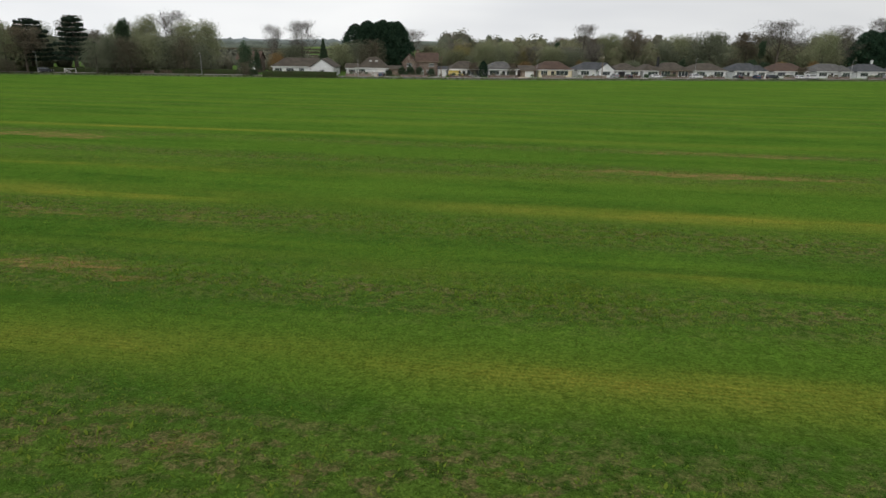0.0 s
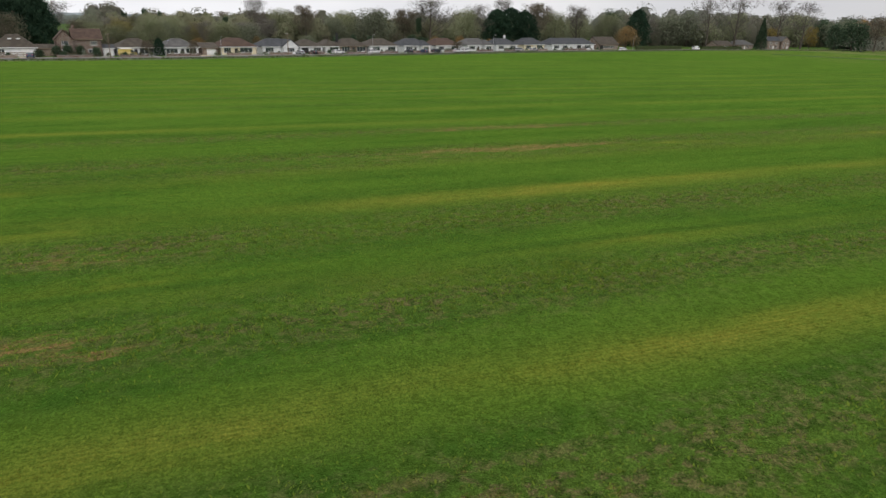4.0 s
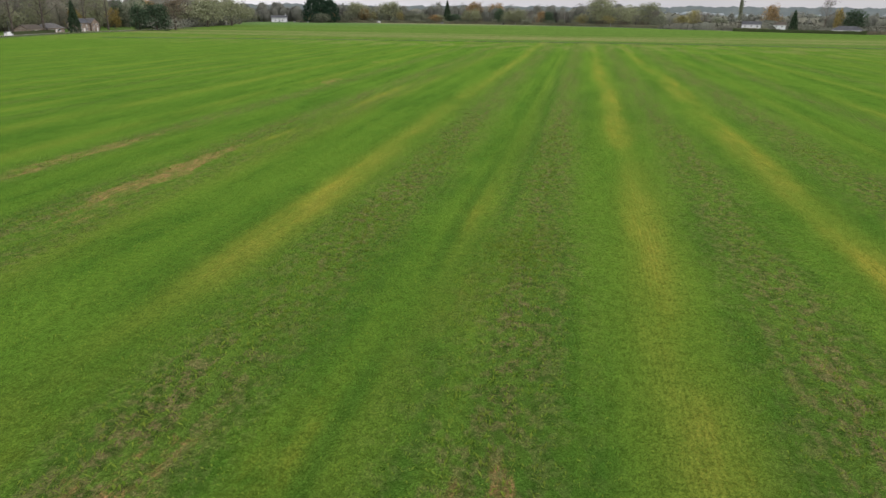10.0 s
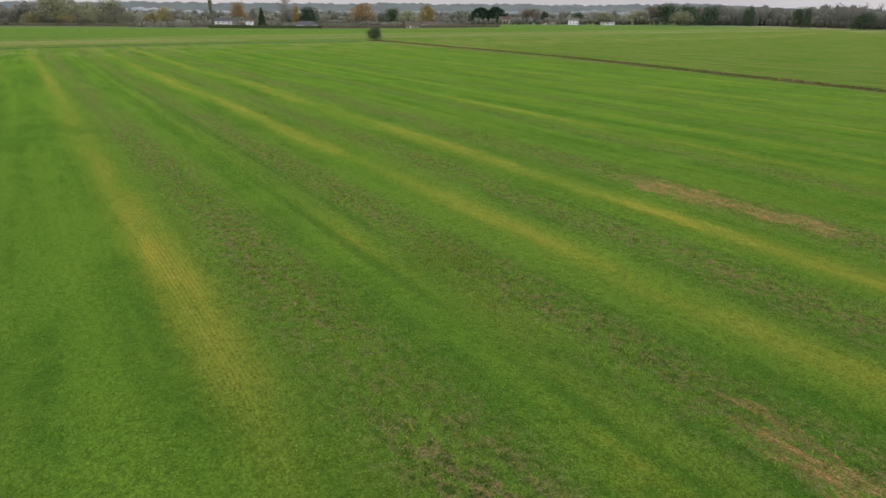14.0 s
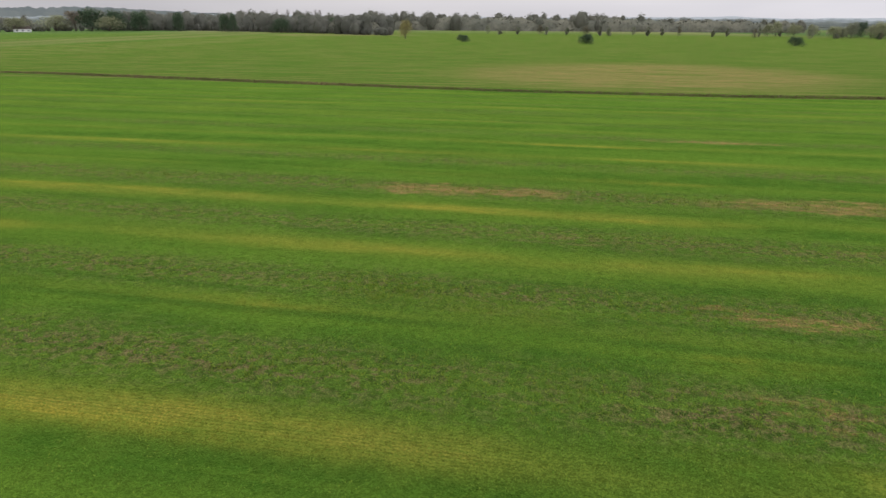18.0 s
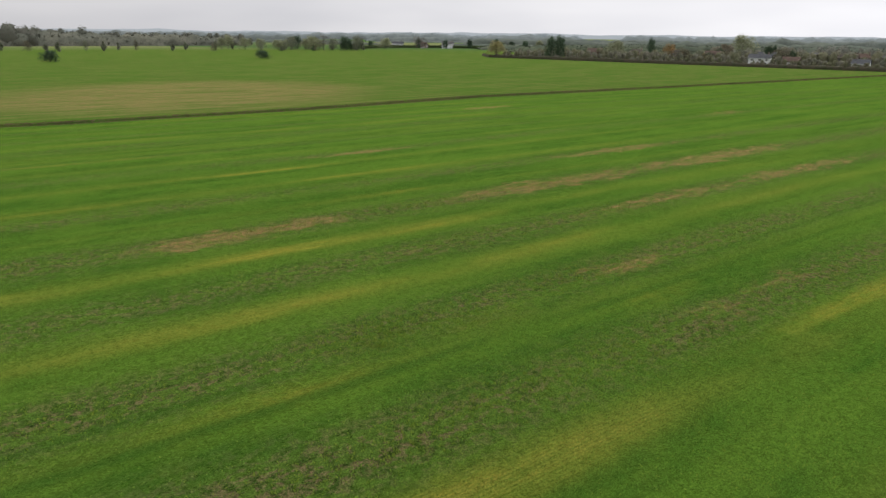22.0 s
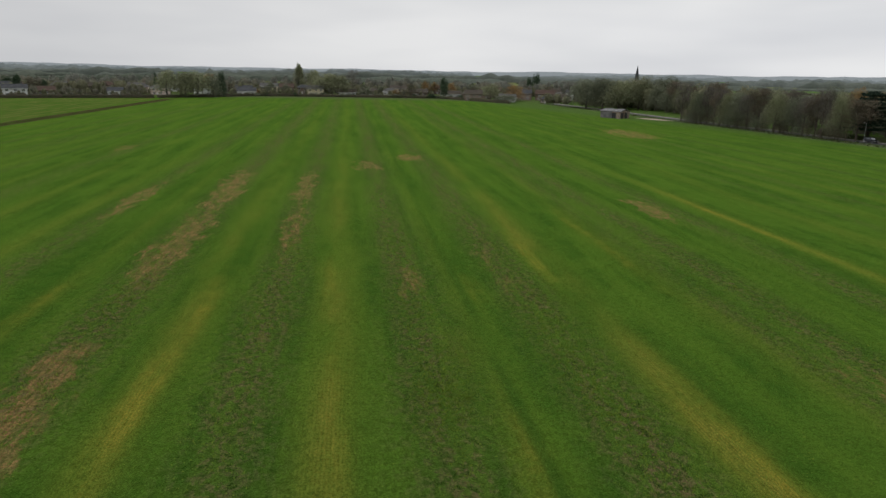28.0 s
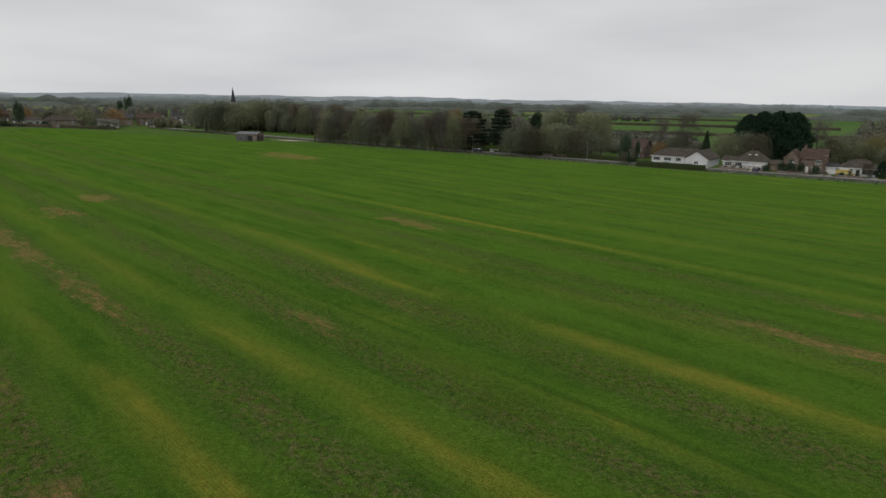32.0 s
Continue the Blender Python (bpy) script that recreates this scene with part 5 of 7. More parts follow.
hedge("hedge", [(262, 350), (300, 360)], 1.8, 1.5, M["hedge"], "dark clipped roadside hedge", 7, 0.20, 26)
hedge("hedge", shifted(EAST_ROAD[1:7], -9.0), 2.6, 3.4, M["wood_olive"], "dark overgrown hedge beyond the main road", 8, 0.6, 12)
hedge("hedge", [(622, -62), (598, -100), (568, -152)], 2.4, 2.6, M["hedge"], "dark clipped hedge before the eastern houses", 10, 0.5, 14)
hedge("hedge", [(575, -150), (555, -250), (548, -330)], 2.5, 3.0, M["hedge_brown"], "dark hedge beside the houses at the field end", 9, 0.5, 12)

# belts of woodland in the distance; far_wood and far_mid carry haze in their colour
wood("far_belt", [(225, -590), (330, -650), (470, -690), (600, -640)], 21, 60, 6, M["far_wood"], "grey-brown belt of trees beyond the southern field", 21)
wood("underwood", [(205, -560), (330, -628), (470, -668), (590, -625)], 8, 22, 4, M["far_wood"], "low thicket along the foot of the southern wood", 76, 0.6, 90)
wood("underwood", [(600, -600), (640, -500), (668, -400), (690, -300)], 8, 24, 5, M["far_wood"], "low thicket among the eastern houses", 77, 0.6, 80)
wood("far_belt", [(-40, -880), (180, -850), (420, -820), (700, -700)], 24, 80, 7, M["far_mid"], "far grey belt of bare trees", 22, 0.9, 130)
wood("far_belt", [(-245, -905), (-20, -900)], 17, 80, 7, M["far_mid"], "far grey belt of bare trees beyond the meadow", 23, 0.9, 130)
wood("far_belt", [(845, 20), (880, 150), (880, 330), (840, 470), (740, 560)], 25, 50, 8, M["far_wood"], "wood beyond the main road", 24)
wood("far_belt", [(620, 470), (700, 560), (500, 520), (360, 470), (240, 430)], 27, 70, 7, M["far_wood"], "wood behind the houses at the road bend", 25, 0.46, 260)
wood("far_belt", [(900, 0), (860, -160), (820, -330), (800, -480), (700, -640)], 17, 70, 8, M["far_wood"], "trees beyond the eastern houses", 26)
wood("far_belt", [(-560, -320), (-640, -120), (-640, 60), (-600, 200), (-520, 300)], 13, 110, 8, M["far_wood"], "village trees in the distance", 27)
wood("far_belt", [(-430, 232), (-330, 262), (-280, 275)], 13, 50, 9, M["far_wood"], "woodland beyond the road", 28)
wood("far_belt", [(-66, 340), (60, 385), (200, 425)], 15, 40, 6, M["far_wood"], "woodland behind the bungalow gardens", 31, 0.42, 420)
for k, far_off in enumerate((470, 640, 860)):
    cx_, cy_ = 10 - 0.57 * far_off, 0.82 * far_off
    hedge("far_hedge", [(cx_ - 330, cy_ - 150 - 40 * k), (cx_, cy_), (cx_ + 170, cy_ + 110)], 2.2, 2.2, M["hedge_brown"], "thin dark hedge between distant green fields", 29 + k, 0.6, 9)
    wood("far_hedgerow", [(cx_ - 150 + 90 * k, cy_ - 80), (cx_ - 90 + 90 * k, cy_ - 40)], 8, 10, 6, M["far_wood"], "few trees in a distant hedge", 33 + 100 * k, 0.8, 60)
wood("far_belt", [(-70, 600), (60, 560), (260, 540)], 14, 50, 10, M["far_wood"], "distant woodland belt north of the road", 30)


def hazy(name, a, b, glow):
    """Woodland with distance haze put into its tones a and b, and a glow if given."""
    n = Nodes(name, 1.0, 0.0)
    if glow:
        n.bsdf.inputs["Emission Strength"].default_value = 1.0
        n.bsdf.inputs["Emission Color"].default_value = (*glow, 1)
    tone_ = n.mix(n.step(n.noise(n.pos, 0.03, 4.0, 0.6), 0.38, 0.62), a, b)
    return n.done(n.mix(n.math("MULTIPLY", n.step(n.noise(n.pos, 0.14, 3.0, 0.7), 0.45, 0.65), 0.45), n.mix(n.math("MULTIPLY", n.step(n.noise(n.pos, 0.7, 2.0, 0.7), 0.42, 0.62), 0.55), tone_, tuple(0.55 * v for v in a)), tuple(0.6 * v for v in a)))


def canopy(line, height, depth, material, label, seed, step=6.0, kind="stuff", name="far_wood", leaves=0, size=1.0):
    """A closed belt of far woodland: one lumpy roof of crowns with an uneven top and front, and twigs that stand out of it."""
    rng_c = np.random.default_rng(seed)
    pts = along(line, step)
    cross = ((-0.5, 0.0), (-0.48, 0.45), (-0.36, 0.86), (-0.1, 1.0), (0.2, 0.97), (0.44, 0.7), (0.5, 0.0))
    verts, faces = [], []
    for k, (x, y, a) in enumerate(pts):
        for j, (u, w) in enumerate(cross):
            p = Vector((x, y, seed * 31.7))
            lump = 0.82 + 0.42 * noise.noise(p * 0.011) + 0.30 * noise.noise(p * 0.05 + Vector((0, 0, j * 0.35))) + 0.34 * noise.noise(p * 0.13 + Vector((0, 0, j * 0.7)))
            end = min(1.0, 0.25 + 0.25 * k, 0.25 + 0.25 * (len(pts) - 1 - k))
            q = u * depth * (1 + 0.25 * noise.noise(p * 0.06 + Vector((j, 0, 0))))
            verts.append((x - math.sin(a) * q, y + math.cos(a) * q, max(0.0, w * height * lump * end) - 0.3 * (w == 0)))
    n = len(cross)
    for k in range(len(pts) - 1):
        for j in range(n - 1):
            i = k * n + j
            faces.append((i, i + n, i + n + 1, i + 1))
    v = np.array(verts)
    q = np.array(faces)
    if leaves:
        total = leaves * len(pts)
        pick_ = rng_c.integers(0, len(q), total)
        mix_ = rng_c.dirichlet((1, 1, 1, 1), total)
        c = (v[q[pick_]] * mix_[:, :, None]).sum(1) + rng_c.normal(0, 0.5 * size, (total, 3)) + np.array([0, 0, 0.6 * size])
        lv, lq = clumps(rng_c, c, rng_c.uniform(0.7, 1.9, total) * size, 1.0)
        v, q = np.concatenate([v, lv]), np.concatenate([q, lq + len(v)])
    me = quick_mesh(name, v, q, material)
    me.polygons.foreach_set("use_smooth", np.ones(len(q), dtype=bool))
    return tagged(part(name, me, None), label, "wood", kind=kind)


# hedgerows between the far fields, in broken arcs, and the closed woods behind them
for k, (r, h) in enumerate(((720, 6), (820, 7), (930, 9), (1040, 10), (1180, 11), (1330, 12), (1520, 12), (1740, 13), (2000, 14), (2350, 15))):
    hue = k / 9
    # haze painted in: tones pale with distance, woods beyond 1500 m glow
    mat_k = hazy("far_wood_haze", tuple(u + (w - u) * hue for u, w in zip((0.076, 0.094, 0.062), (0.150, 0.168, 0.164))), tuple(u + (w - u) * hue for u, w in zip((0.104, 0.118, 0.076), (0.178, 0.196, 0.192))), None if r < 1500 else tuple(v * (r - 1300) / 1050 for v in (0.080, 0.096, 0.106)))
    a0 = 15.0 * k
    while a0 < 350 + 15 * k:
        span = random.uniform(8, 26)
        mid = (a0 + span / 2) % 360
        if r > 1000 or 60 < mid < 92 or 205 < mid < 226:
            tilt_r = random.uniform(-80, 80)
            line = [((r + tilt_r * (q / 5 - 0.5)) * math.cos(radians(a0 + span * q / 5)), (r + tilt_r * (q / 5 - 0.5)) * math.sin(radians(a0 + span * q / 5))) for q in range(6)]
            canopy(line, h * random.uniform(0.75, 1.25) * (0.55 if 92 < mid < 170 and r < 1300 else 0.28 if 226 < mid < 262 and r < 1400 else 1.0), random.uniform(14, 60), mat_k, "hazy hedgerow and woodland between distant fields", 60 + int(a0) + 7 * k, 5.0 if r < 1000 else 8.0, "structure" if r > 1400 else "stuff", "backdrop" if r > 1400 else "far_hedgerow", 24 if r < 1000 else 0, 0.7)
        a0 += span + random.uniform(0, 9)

# the closed body of the southern belts, behind their front trees
haze_s = hazy("south_wood_haze", (0.118, 0.124, 0.098), (0.158, 0.156, 0.120), None)
canopy([(700, -690), (420, -800), (180, -840), (-40, -870), (-235, -890)], 15, 60, haze_s, "closed grey-brown woodland beyond the meadow", 91, 5.0, leaves=22)
canopy([(590, -650), (470, -690), (330, -652), (226, -596)], 14, 30, haze_s, "closed grey-brown wood at the end of the southern field", 92, 4.0, leaves=100, size=0.6)
canopy([(905, 0), (865, -160), (825, -330), (805, -480), (700, -650)], 12, 50, haze_s, "closed woodland behind the eastern houses", 93, 5.0, leaves=26)
canopy([(852, 30), (888, 150), (888, 330), (850, 470), (745, 565)], 17, 40, haze_s, "closed wood beyond the main road", 94, 5.0, leaves=34)
canopy([(618, -122), (640, -180), (652, -250), (668, -330), (690, -420)], 5.0, 14, haze_s, "brown shrubs between the eastern houses", 97, 4.0, leaves=90, size=0.55)
canopy([(690, -5), (655, -48), (668, -110), (690, -170), (720, -250)], 7.0, 18, haze_s, "brown thicket behind the pair of white houses", 98, 4.0, leaves=90, size=0.55)
canopy([(-205, 278), (-165, 292), (-128, 305)], 7.0, 22, haze_s, "low grey-brown copse behind the parkland trees", 95, 3.0, leaves=420, size=0.3)
canopy([(405, 380), (480, 394), (560, 417), (650, 457), (712, 505)], 7.0, 16, haze_s, "brown undergrowth below the wood at the road bend", 96, 4.0, leaves=130, size=0.5)

hedge("far_hedge", [(-300, -668), (-370, -722), (-440, -712), (-500, -660), (-545, -590)], 3.4, 3.0, M["hedge"], "dark evergreen hedge below farmhouses beyond the field", 61, 0.5, 16)

# the farthest country: low wooded rises, a blue-grey glow standing in for haze
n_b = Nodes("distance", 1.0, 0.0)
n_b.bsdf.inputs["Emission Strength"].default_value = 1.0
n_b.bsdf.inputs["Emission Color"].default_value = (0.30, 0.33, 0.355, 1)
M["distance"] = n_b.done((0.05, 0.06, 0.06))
# the eastern rise: dull woodland colour plus a weak added glow for haze
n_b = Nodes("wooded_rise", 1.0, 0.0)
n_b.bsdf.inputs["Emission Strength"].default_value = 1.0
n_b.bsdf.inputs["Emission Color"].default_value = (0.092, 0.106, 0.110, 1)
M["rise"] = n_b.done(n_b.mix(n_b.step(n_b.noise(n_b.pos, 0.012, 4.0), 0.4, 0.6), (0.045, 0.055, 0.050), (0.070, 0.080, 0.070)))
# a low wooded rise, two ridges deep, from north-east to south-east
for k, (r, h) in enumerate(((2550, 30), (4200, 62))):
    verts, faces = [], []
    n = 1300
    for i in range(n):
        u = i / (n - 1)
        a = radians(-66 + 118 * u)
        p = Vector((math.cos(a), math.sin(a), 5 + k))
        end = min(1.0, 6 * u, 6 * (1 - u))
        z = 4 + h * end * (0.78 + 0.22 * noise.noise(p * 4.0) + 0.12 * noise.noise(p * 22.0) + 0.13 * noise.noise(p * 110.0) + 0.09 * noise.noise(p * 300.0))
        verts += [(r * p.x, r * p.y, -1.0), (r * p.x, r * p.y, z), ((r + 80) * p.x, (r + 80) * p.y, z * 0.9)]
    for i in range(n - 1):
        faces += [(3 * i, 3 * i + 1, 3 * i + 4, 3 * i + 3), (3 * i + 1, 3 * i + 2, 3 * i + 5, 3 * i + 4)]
    tagged(new("backdrop", mesh_of("backdrop", verts, faces, M["rise"])), "dull grey-green wooded rise beyond the eastern fields, hazed by a faint glow", "skyline", kind="structure")
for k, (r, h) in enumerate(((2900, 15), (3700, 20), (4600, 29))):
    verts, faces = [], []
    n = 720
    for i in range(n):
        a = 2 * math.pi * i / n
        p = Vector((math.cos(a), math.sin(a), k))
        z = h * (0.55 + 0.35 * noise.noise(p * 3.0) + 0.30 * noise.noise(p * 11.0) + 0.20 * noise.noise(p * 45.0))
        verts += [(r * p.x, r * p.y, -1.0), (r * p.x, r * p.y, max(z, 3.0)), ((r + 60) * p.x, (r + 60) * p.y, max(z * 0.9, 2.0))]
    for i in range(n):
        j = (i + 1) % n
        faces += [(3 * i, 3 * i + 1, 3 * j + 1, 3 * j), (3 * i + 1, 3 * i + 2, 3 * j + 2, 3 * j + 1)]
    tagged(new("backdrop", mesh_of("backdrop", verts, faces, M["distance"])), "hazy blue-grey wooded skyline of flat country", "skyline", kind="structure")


# ---- houses ----
def roof_mesh(kind, x0, x1, y0, y1, eave, ridge, over=0.45):
    """A roof with thickness. hip: slopes on four sides; gable: ridge along x; front: ridge along y."""
    x0, x1, y0, y1 = x0 - over, x1 + over, y0 - over, y1 + over
    w, d, mx, my = x1 - x0, y1 - y0, (x0 + x1) / 2, (y0 + y1) / 2
    if kind == "hip":
        if w >= d:
            ends = [(x0 + d * 0.44, my), (x1 - d * 0.44, my)]
        else:
            ends = [(mx, y0 + w * 0.44), (mx, y1 - w * 0.44)]
    elif kind == "gable":
        ends = [(x0, my), (x1, my)]
    else:
        ends = [(mx, y0), (mx, y1)]
    lo, hi = eave - 0.14, eave + 0.04
    c = [(x0, y0), (x1, y0), (x1, y1), (x0, y1)]
    if kind == "hip":
        verts = [(*p, lo) for p in c] + [(*p, hi) for p in c] + [(*p, ridge) for p in ends]
        faces = [(3, 2, 1, 0)] + [(k, (k + 1) % 4, 4 + (k + 1) % 4, 4 + k) for k in range(4)]
        if ends[0][0] != ends[1][0]:
            faces += [(4, 5, 9, 8), (6, 7, 8, 9), (5, 6, 9), (7, 4, 8)]
        else:
            faces += [(5, 6, 9, 8), (7, 4, 8, 9), (4, 5, 8), (6, 7, 9)]
        return verts, faces
    # two slabs that meet at the ridge, open at the gable ends
    verts = [(*p, hi) for p in c] + [(*p, ridge) for p in ends] + [(*p, lo) for p in c] + [(*p, ridge - 0.18) for p in ends]
    if kind == "gable":
        loop = (0, 1, 5, 2, 3, 4)
    else:
        loop = (1, 2, 5, 3, 0, 4)
    i, j, r1, k, l, r0 = loop
    faces = [(i, j, r1, r0), (k, l, r0, r1), (i + 6, r0 + 6, r1 + 6, j + 6), (k + 6, r1 + 6, r0 + 6, l + 6)]
    for p, q in ((i, j), (j, r1), (r1, k), (k, l), (l, r0), (r0, i)):
        faces.append((p, p + 6, q + 6, q))
    return verts, faces


def wall_mesh(kind, x0, x1, y0, y1, eave, ridge):
    mx, my = (x0 + x1) / 2, (y0 + y1) / 2
    verts = [(x0, y0, -0.2), (x1, y0, -0.2), (x1, y1, -0.2), (x0, y1, -0.2), (x0, y0, eave), (x1, y0, eave), (x1, y1, eave), (x0, y1, eave)]
    top = ridge - 0.16
    if kind == "front":
        verts += [(mx, y0, top), (mx, y1, top)]
        faces = [(0, 1, 5, 8, 4), (2, 3, 7, 9, 6), (1, 2, 6, 5), (3, 0, 4, 7)]
    elif kind == "gable":
        verts += [(x0, my, top), (x1, my, top)]
        faces = [(0, 1, 5, 4), (2, 3, 7, 6), (1, 2, 6, 9, 5), (3, 0, 4, 8, 7)]
    else:
        faces = [(0, 1, 5, 4), (2, 3, 7, 6), (1, 2, 6, 5), (3, 0, 4, 7), (4, 5, 6, 7)]
    return verts, faces


def window(root, u, z, w, h, y=0.0, mat=None, bars=2, side=0):
    """A framed window: one frame, its glazing bars, sill and pane."""
    t = 0.07
    outer = [(u - w / 2, z), (u + w / 2, z), (u + w / 2, z + h), (u - w / 2, z + h)]
    inner = [(u - w / 2 + t, z + t), (u + w / 2 - t, z + t), (u + w / 2 - t, z + h - t), (u - w / 2 + t, z + h - t)]
    verts = [(p, q, r) for q in (-0.05, 0.04) for p, r in outer + inner]
    faces = []
    for k in range(4):
        n = (k + 1) % 4
        faces += [(k, n, 4 + n, 4 + k), (8 + n, 8 + k, 12 + k, 12 + n), (n, k, 8 + k, 8 + n), (4 + k, 4 + n, 12 + n, 12 + k)]
    ob = part("window", mesh_of("window", verts, faces, mat or M["trim"]), None, root)
    for k in range(1, bars + 1):
        x = u - w / 2 + w * k / (bars + 1)
        part("glazing_bar", block(x - 0.04, x + 0.04, -0.045, 0.03, z + t, z + h - t), mat or M["trim"], ob)
    part("sill", block(u - w / 2 - 0.06, u + w / 2 + 0.06, -0.12, 0.02, z - 0.07, z - 0.004), mat or M["trim"], ob)
    part("pane", block(u - w / 2 + t, u + w / 2 - t, -0.025, 0.02, z + t, z + h - t), M["glass"], ob, "dark reflecting glass pane")
    ob.matrix_local = pose(0, y, 0) if not side else pose(y, 0, 0, 0, 0, 90 * side)
    return ob


def door(root, u, w, h, mat, y=0.0, name="door", label=""):
    bm = block(u - w / 2, u + w / 2, y - 0.06, y + 0.02, 0.02, h)
    for k in range(4 if w > 1.6 else 2):       # recessed rails
        z = 0.15 + (h - 0.3) * k / (4 if w > 1.6 else 2)
        box(bm, u - w / 2 + 0.08, u + w / 2 - 0.08, y - 0.09, y - 0.05, z, z + 0.12)
    return part(name, bm, mat, root, label)


def chimney(root, x, y, z0, z1, mat):
    bm = block(x - 0.4, x + 0.4, y - 0.3, y + 0.3, z0, z1)
    box(bm, x - 0.48, x + 0.48, y - 0.38, y + 0.38, z1, z1 + 0.14)
    ob = part("chimney", bm, mat, root)
    for dx in (-0.2, 0.2):
        part("chimney_pot", block(x + dx - 0.11, x + dx + 0.11, y - 0.11, y + 0.11, z1 + 0.144, z1 + 0.5, 0.03), M["red_tile"], ob)


def panels(root, x, y0, z0, y1, z1, cols, rows, w=1.0):
    """Solar panels on a front slope that rises from (y0, z0) to (y1, z1)."""
    length = math.hypot(y1 - y0, z1 - z0)
    nrm = Vector((0, -(z1 - z0), y1 - y0)) / length
    for c in range(cols):
        for r in range(rows):
            a, b = (r + 0.03) / rows, (r + 0.97) / rows
            bm = bmesh.new()
            vs = []
            for up in (0.05, 0.11):
                for xx, s in ((x + c * w + 0.03, a), (x + (c + 1) * w - 0.03, a), (x + (c + 1) * w - 0.03, b), (x + c * w + 0.03, b)):
                    vs.append(bm.verts.new(Vector((xx, y0 + (y1 - y0) * s, z0 + (z1 - z0) * s)) + nrm * up))
            for q in ((3, 2, 1, 0), (4, 5, 6, 7), (0, 1, 5, 4), (1, 2, 6, 5), (2, 3, 7, 6), (3, 0, 4, 7)):
                bm.faces.new([vs[k] for k in q])
            part("solar_panel", bm, M["solar"], root, "dark blue solar panel")


def body(root, kind, x0, x1, y0, y1, eave, ridge, walls, tile, over=0.45):
    part("wall", mesh_of("wall", *wall_mesh(kind, x0, x1, y0, y1, eave, ridge), M[walls]), None, root)
    part("roof", mesh_of("roof", *roof_mesh(kind, x0, x1, y0, y1, eave, ridge, over), M[tile]), None, root)
    bm = bmesh.new()
    box(bm, x0 - over, x1 + over, y0 - over - 0.03, y0 - over - 0.004, eave - 0.18, eave + 0.03)
    part("fascia", bm, M["wood" if walls in ("brick", "brown_brick") else "trim"], root)
    for x in (x0 + 0.15, x1 - 0.15):
        part("downpipe", block(x - 0.04, x + 0.04, y0 - 0.1, y0 - 0.01, 0.0, eave - 0.15), M["black"], root)


ROW = "bungalows along the road"


def house(name, label, x, y, turn, w, d, eave, ridge, kind, walls, tile, windows=(), doors=(), group=""):
    root = thing(name, pose(x, y, 0, 0, 0, turn), label, "house", group)
    body(root, kind, -w / 2, w / 2, 0, d, eave, ridge, walls, tile)
    for u, z, ww, h in windows:
        if group == ROW:
            ww, h = ww * 1.22, h * 1.08
        window(root, u, z, ww, h, bars=2 if ww > 1.4 else 1)
    for u, ww, h, m in doors:
        door(root, u, ww, h, M[m], name="garage_door" if ww > 1.8 else "door")
    return root


T1, T2, T3 = 14.0, 24.0, 25.5       # the way the road runs, in degrees

# long white bungalow with a gabled wing, behind the clipped hedge
h = house("bungalow", "long low white bungalow with brown tiled roof and gabled wing", -95.5, 219.5, T1, 19, 8.5, 2.7, 5.6, "hip", "white", "brown_tile",
          [(-7.5, 1.0, 2.4, 1.2), (-3.5, 1.0, 2.6, 1.2), (0.5, 1.0, 1.8, 1.2)], [(-5.4, 1.0, 2.1, "trim")])
body(h, "front", 4.5, 12.6, -6.0, 9.5, 2.7, 5.7, "white", "brown_tile")
window(h, 8.5, 0.9, 1.4, 1.1, -6.0)
h = house("house", "two-storey orange brick house half hidden behind evergreens", -119, 227, T1, 8.0, 8.5, 4.6, 7.4, "gable", "brick", "red_tile",
          [(-2.2, 3.0, 1.3, 1.2), (2.0, 3.0, 1.3, 1.2), (-2.2, 0.8, 1.5, 1.3)], [(1.8, 1.0, 2.05, "trim")])
# bungalow with two skylights in a steep roof
h = house("bungalow", "white bungalow with a steep mossy brown roof and two skylights", -71, 225, T1, 10.5, 9, 2.6, 6.2, "hip", "white", "brown_tile",
          [(-3.6, 0.8, 2.2, 1.4)], [(2.6, 2.2, 2.1, "trim")])
for u in (-0.8, 1.3):
    part("skylight", block(u - 0.45, u + 0.45, 2.1, 2.9, 4.75, 5.05), M["plastic_white"], h, "white framed roof skylight")
body(h, "gable", -9.2, -5.3, 1.0, 6.0, 2.4, 4.0, "white", "brown_tile")
window(h, -7.2, 0.8, 2.2, 1.2, 1.0)
body(h, "gable", 5.3, 10.5, 3.0, 7.0, 2.2, 3.4, "brown_brick", "brown_tile")
# the red brick house
h = house("house", "two-storey red brick house with red tiled roof and white windows", -53.0, 231, T1, 7.5, 8.5, 4.9, 7.9, "gable", "brick", "red_tile",
          [(1.6, 3.2, 1.7, 1.2), (1.2, 0.8, 2.6, 1.3)], [(-1.6, 1.0, 2.1, "trim")])
body(h, "front", -8.6, -3.76, -1.6, 7.0, 4.7, 7.5, "brick", "red_tile", 0.3)
window(h, -6.1, 3.3, 1.8, 1.3, -1.6)
window(h, -6.1, 0.8, 2.0, 1.4, -1.6)
chimney(h, -3.2, 4.25, 6.9, 8.6, M["brick"])
body(h, "gable", 3.8, 7.0, 1.5, 7.0, 2.3, 3.4, "white", "slate")
door(h, 5.4, 2.3, 2.0, M["trim"], 1.5, "garage_door")
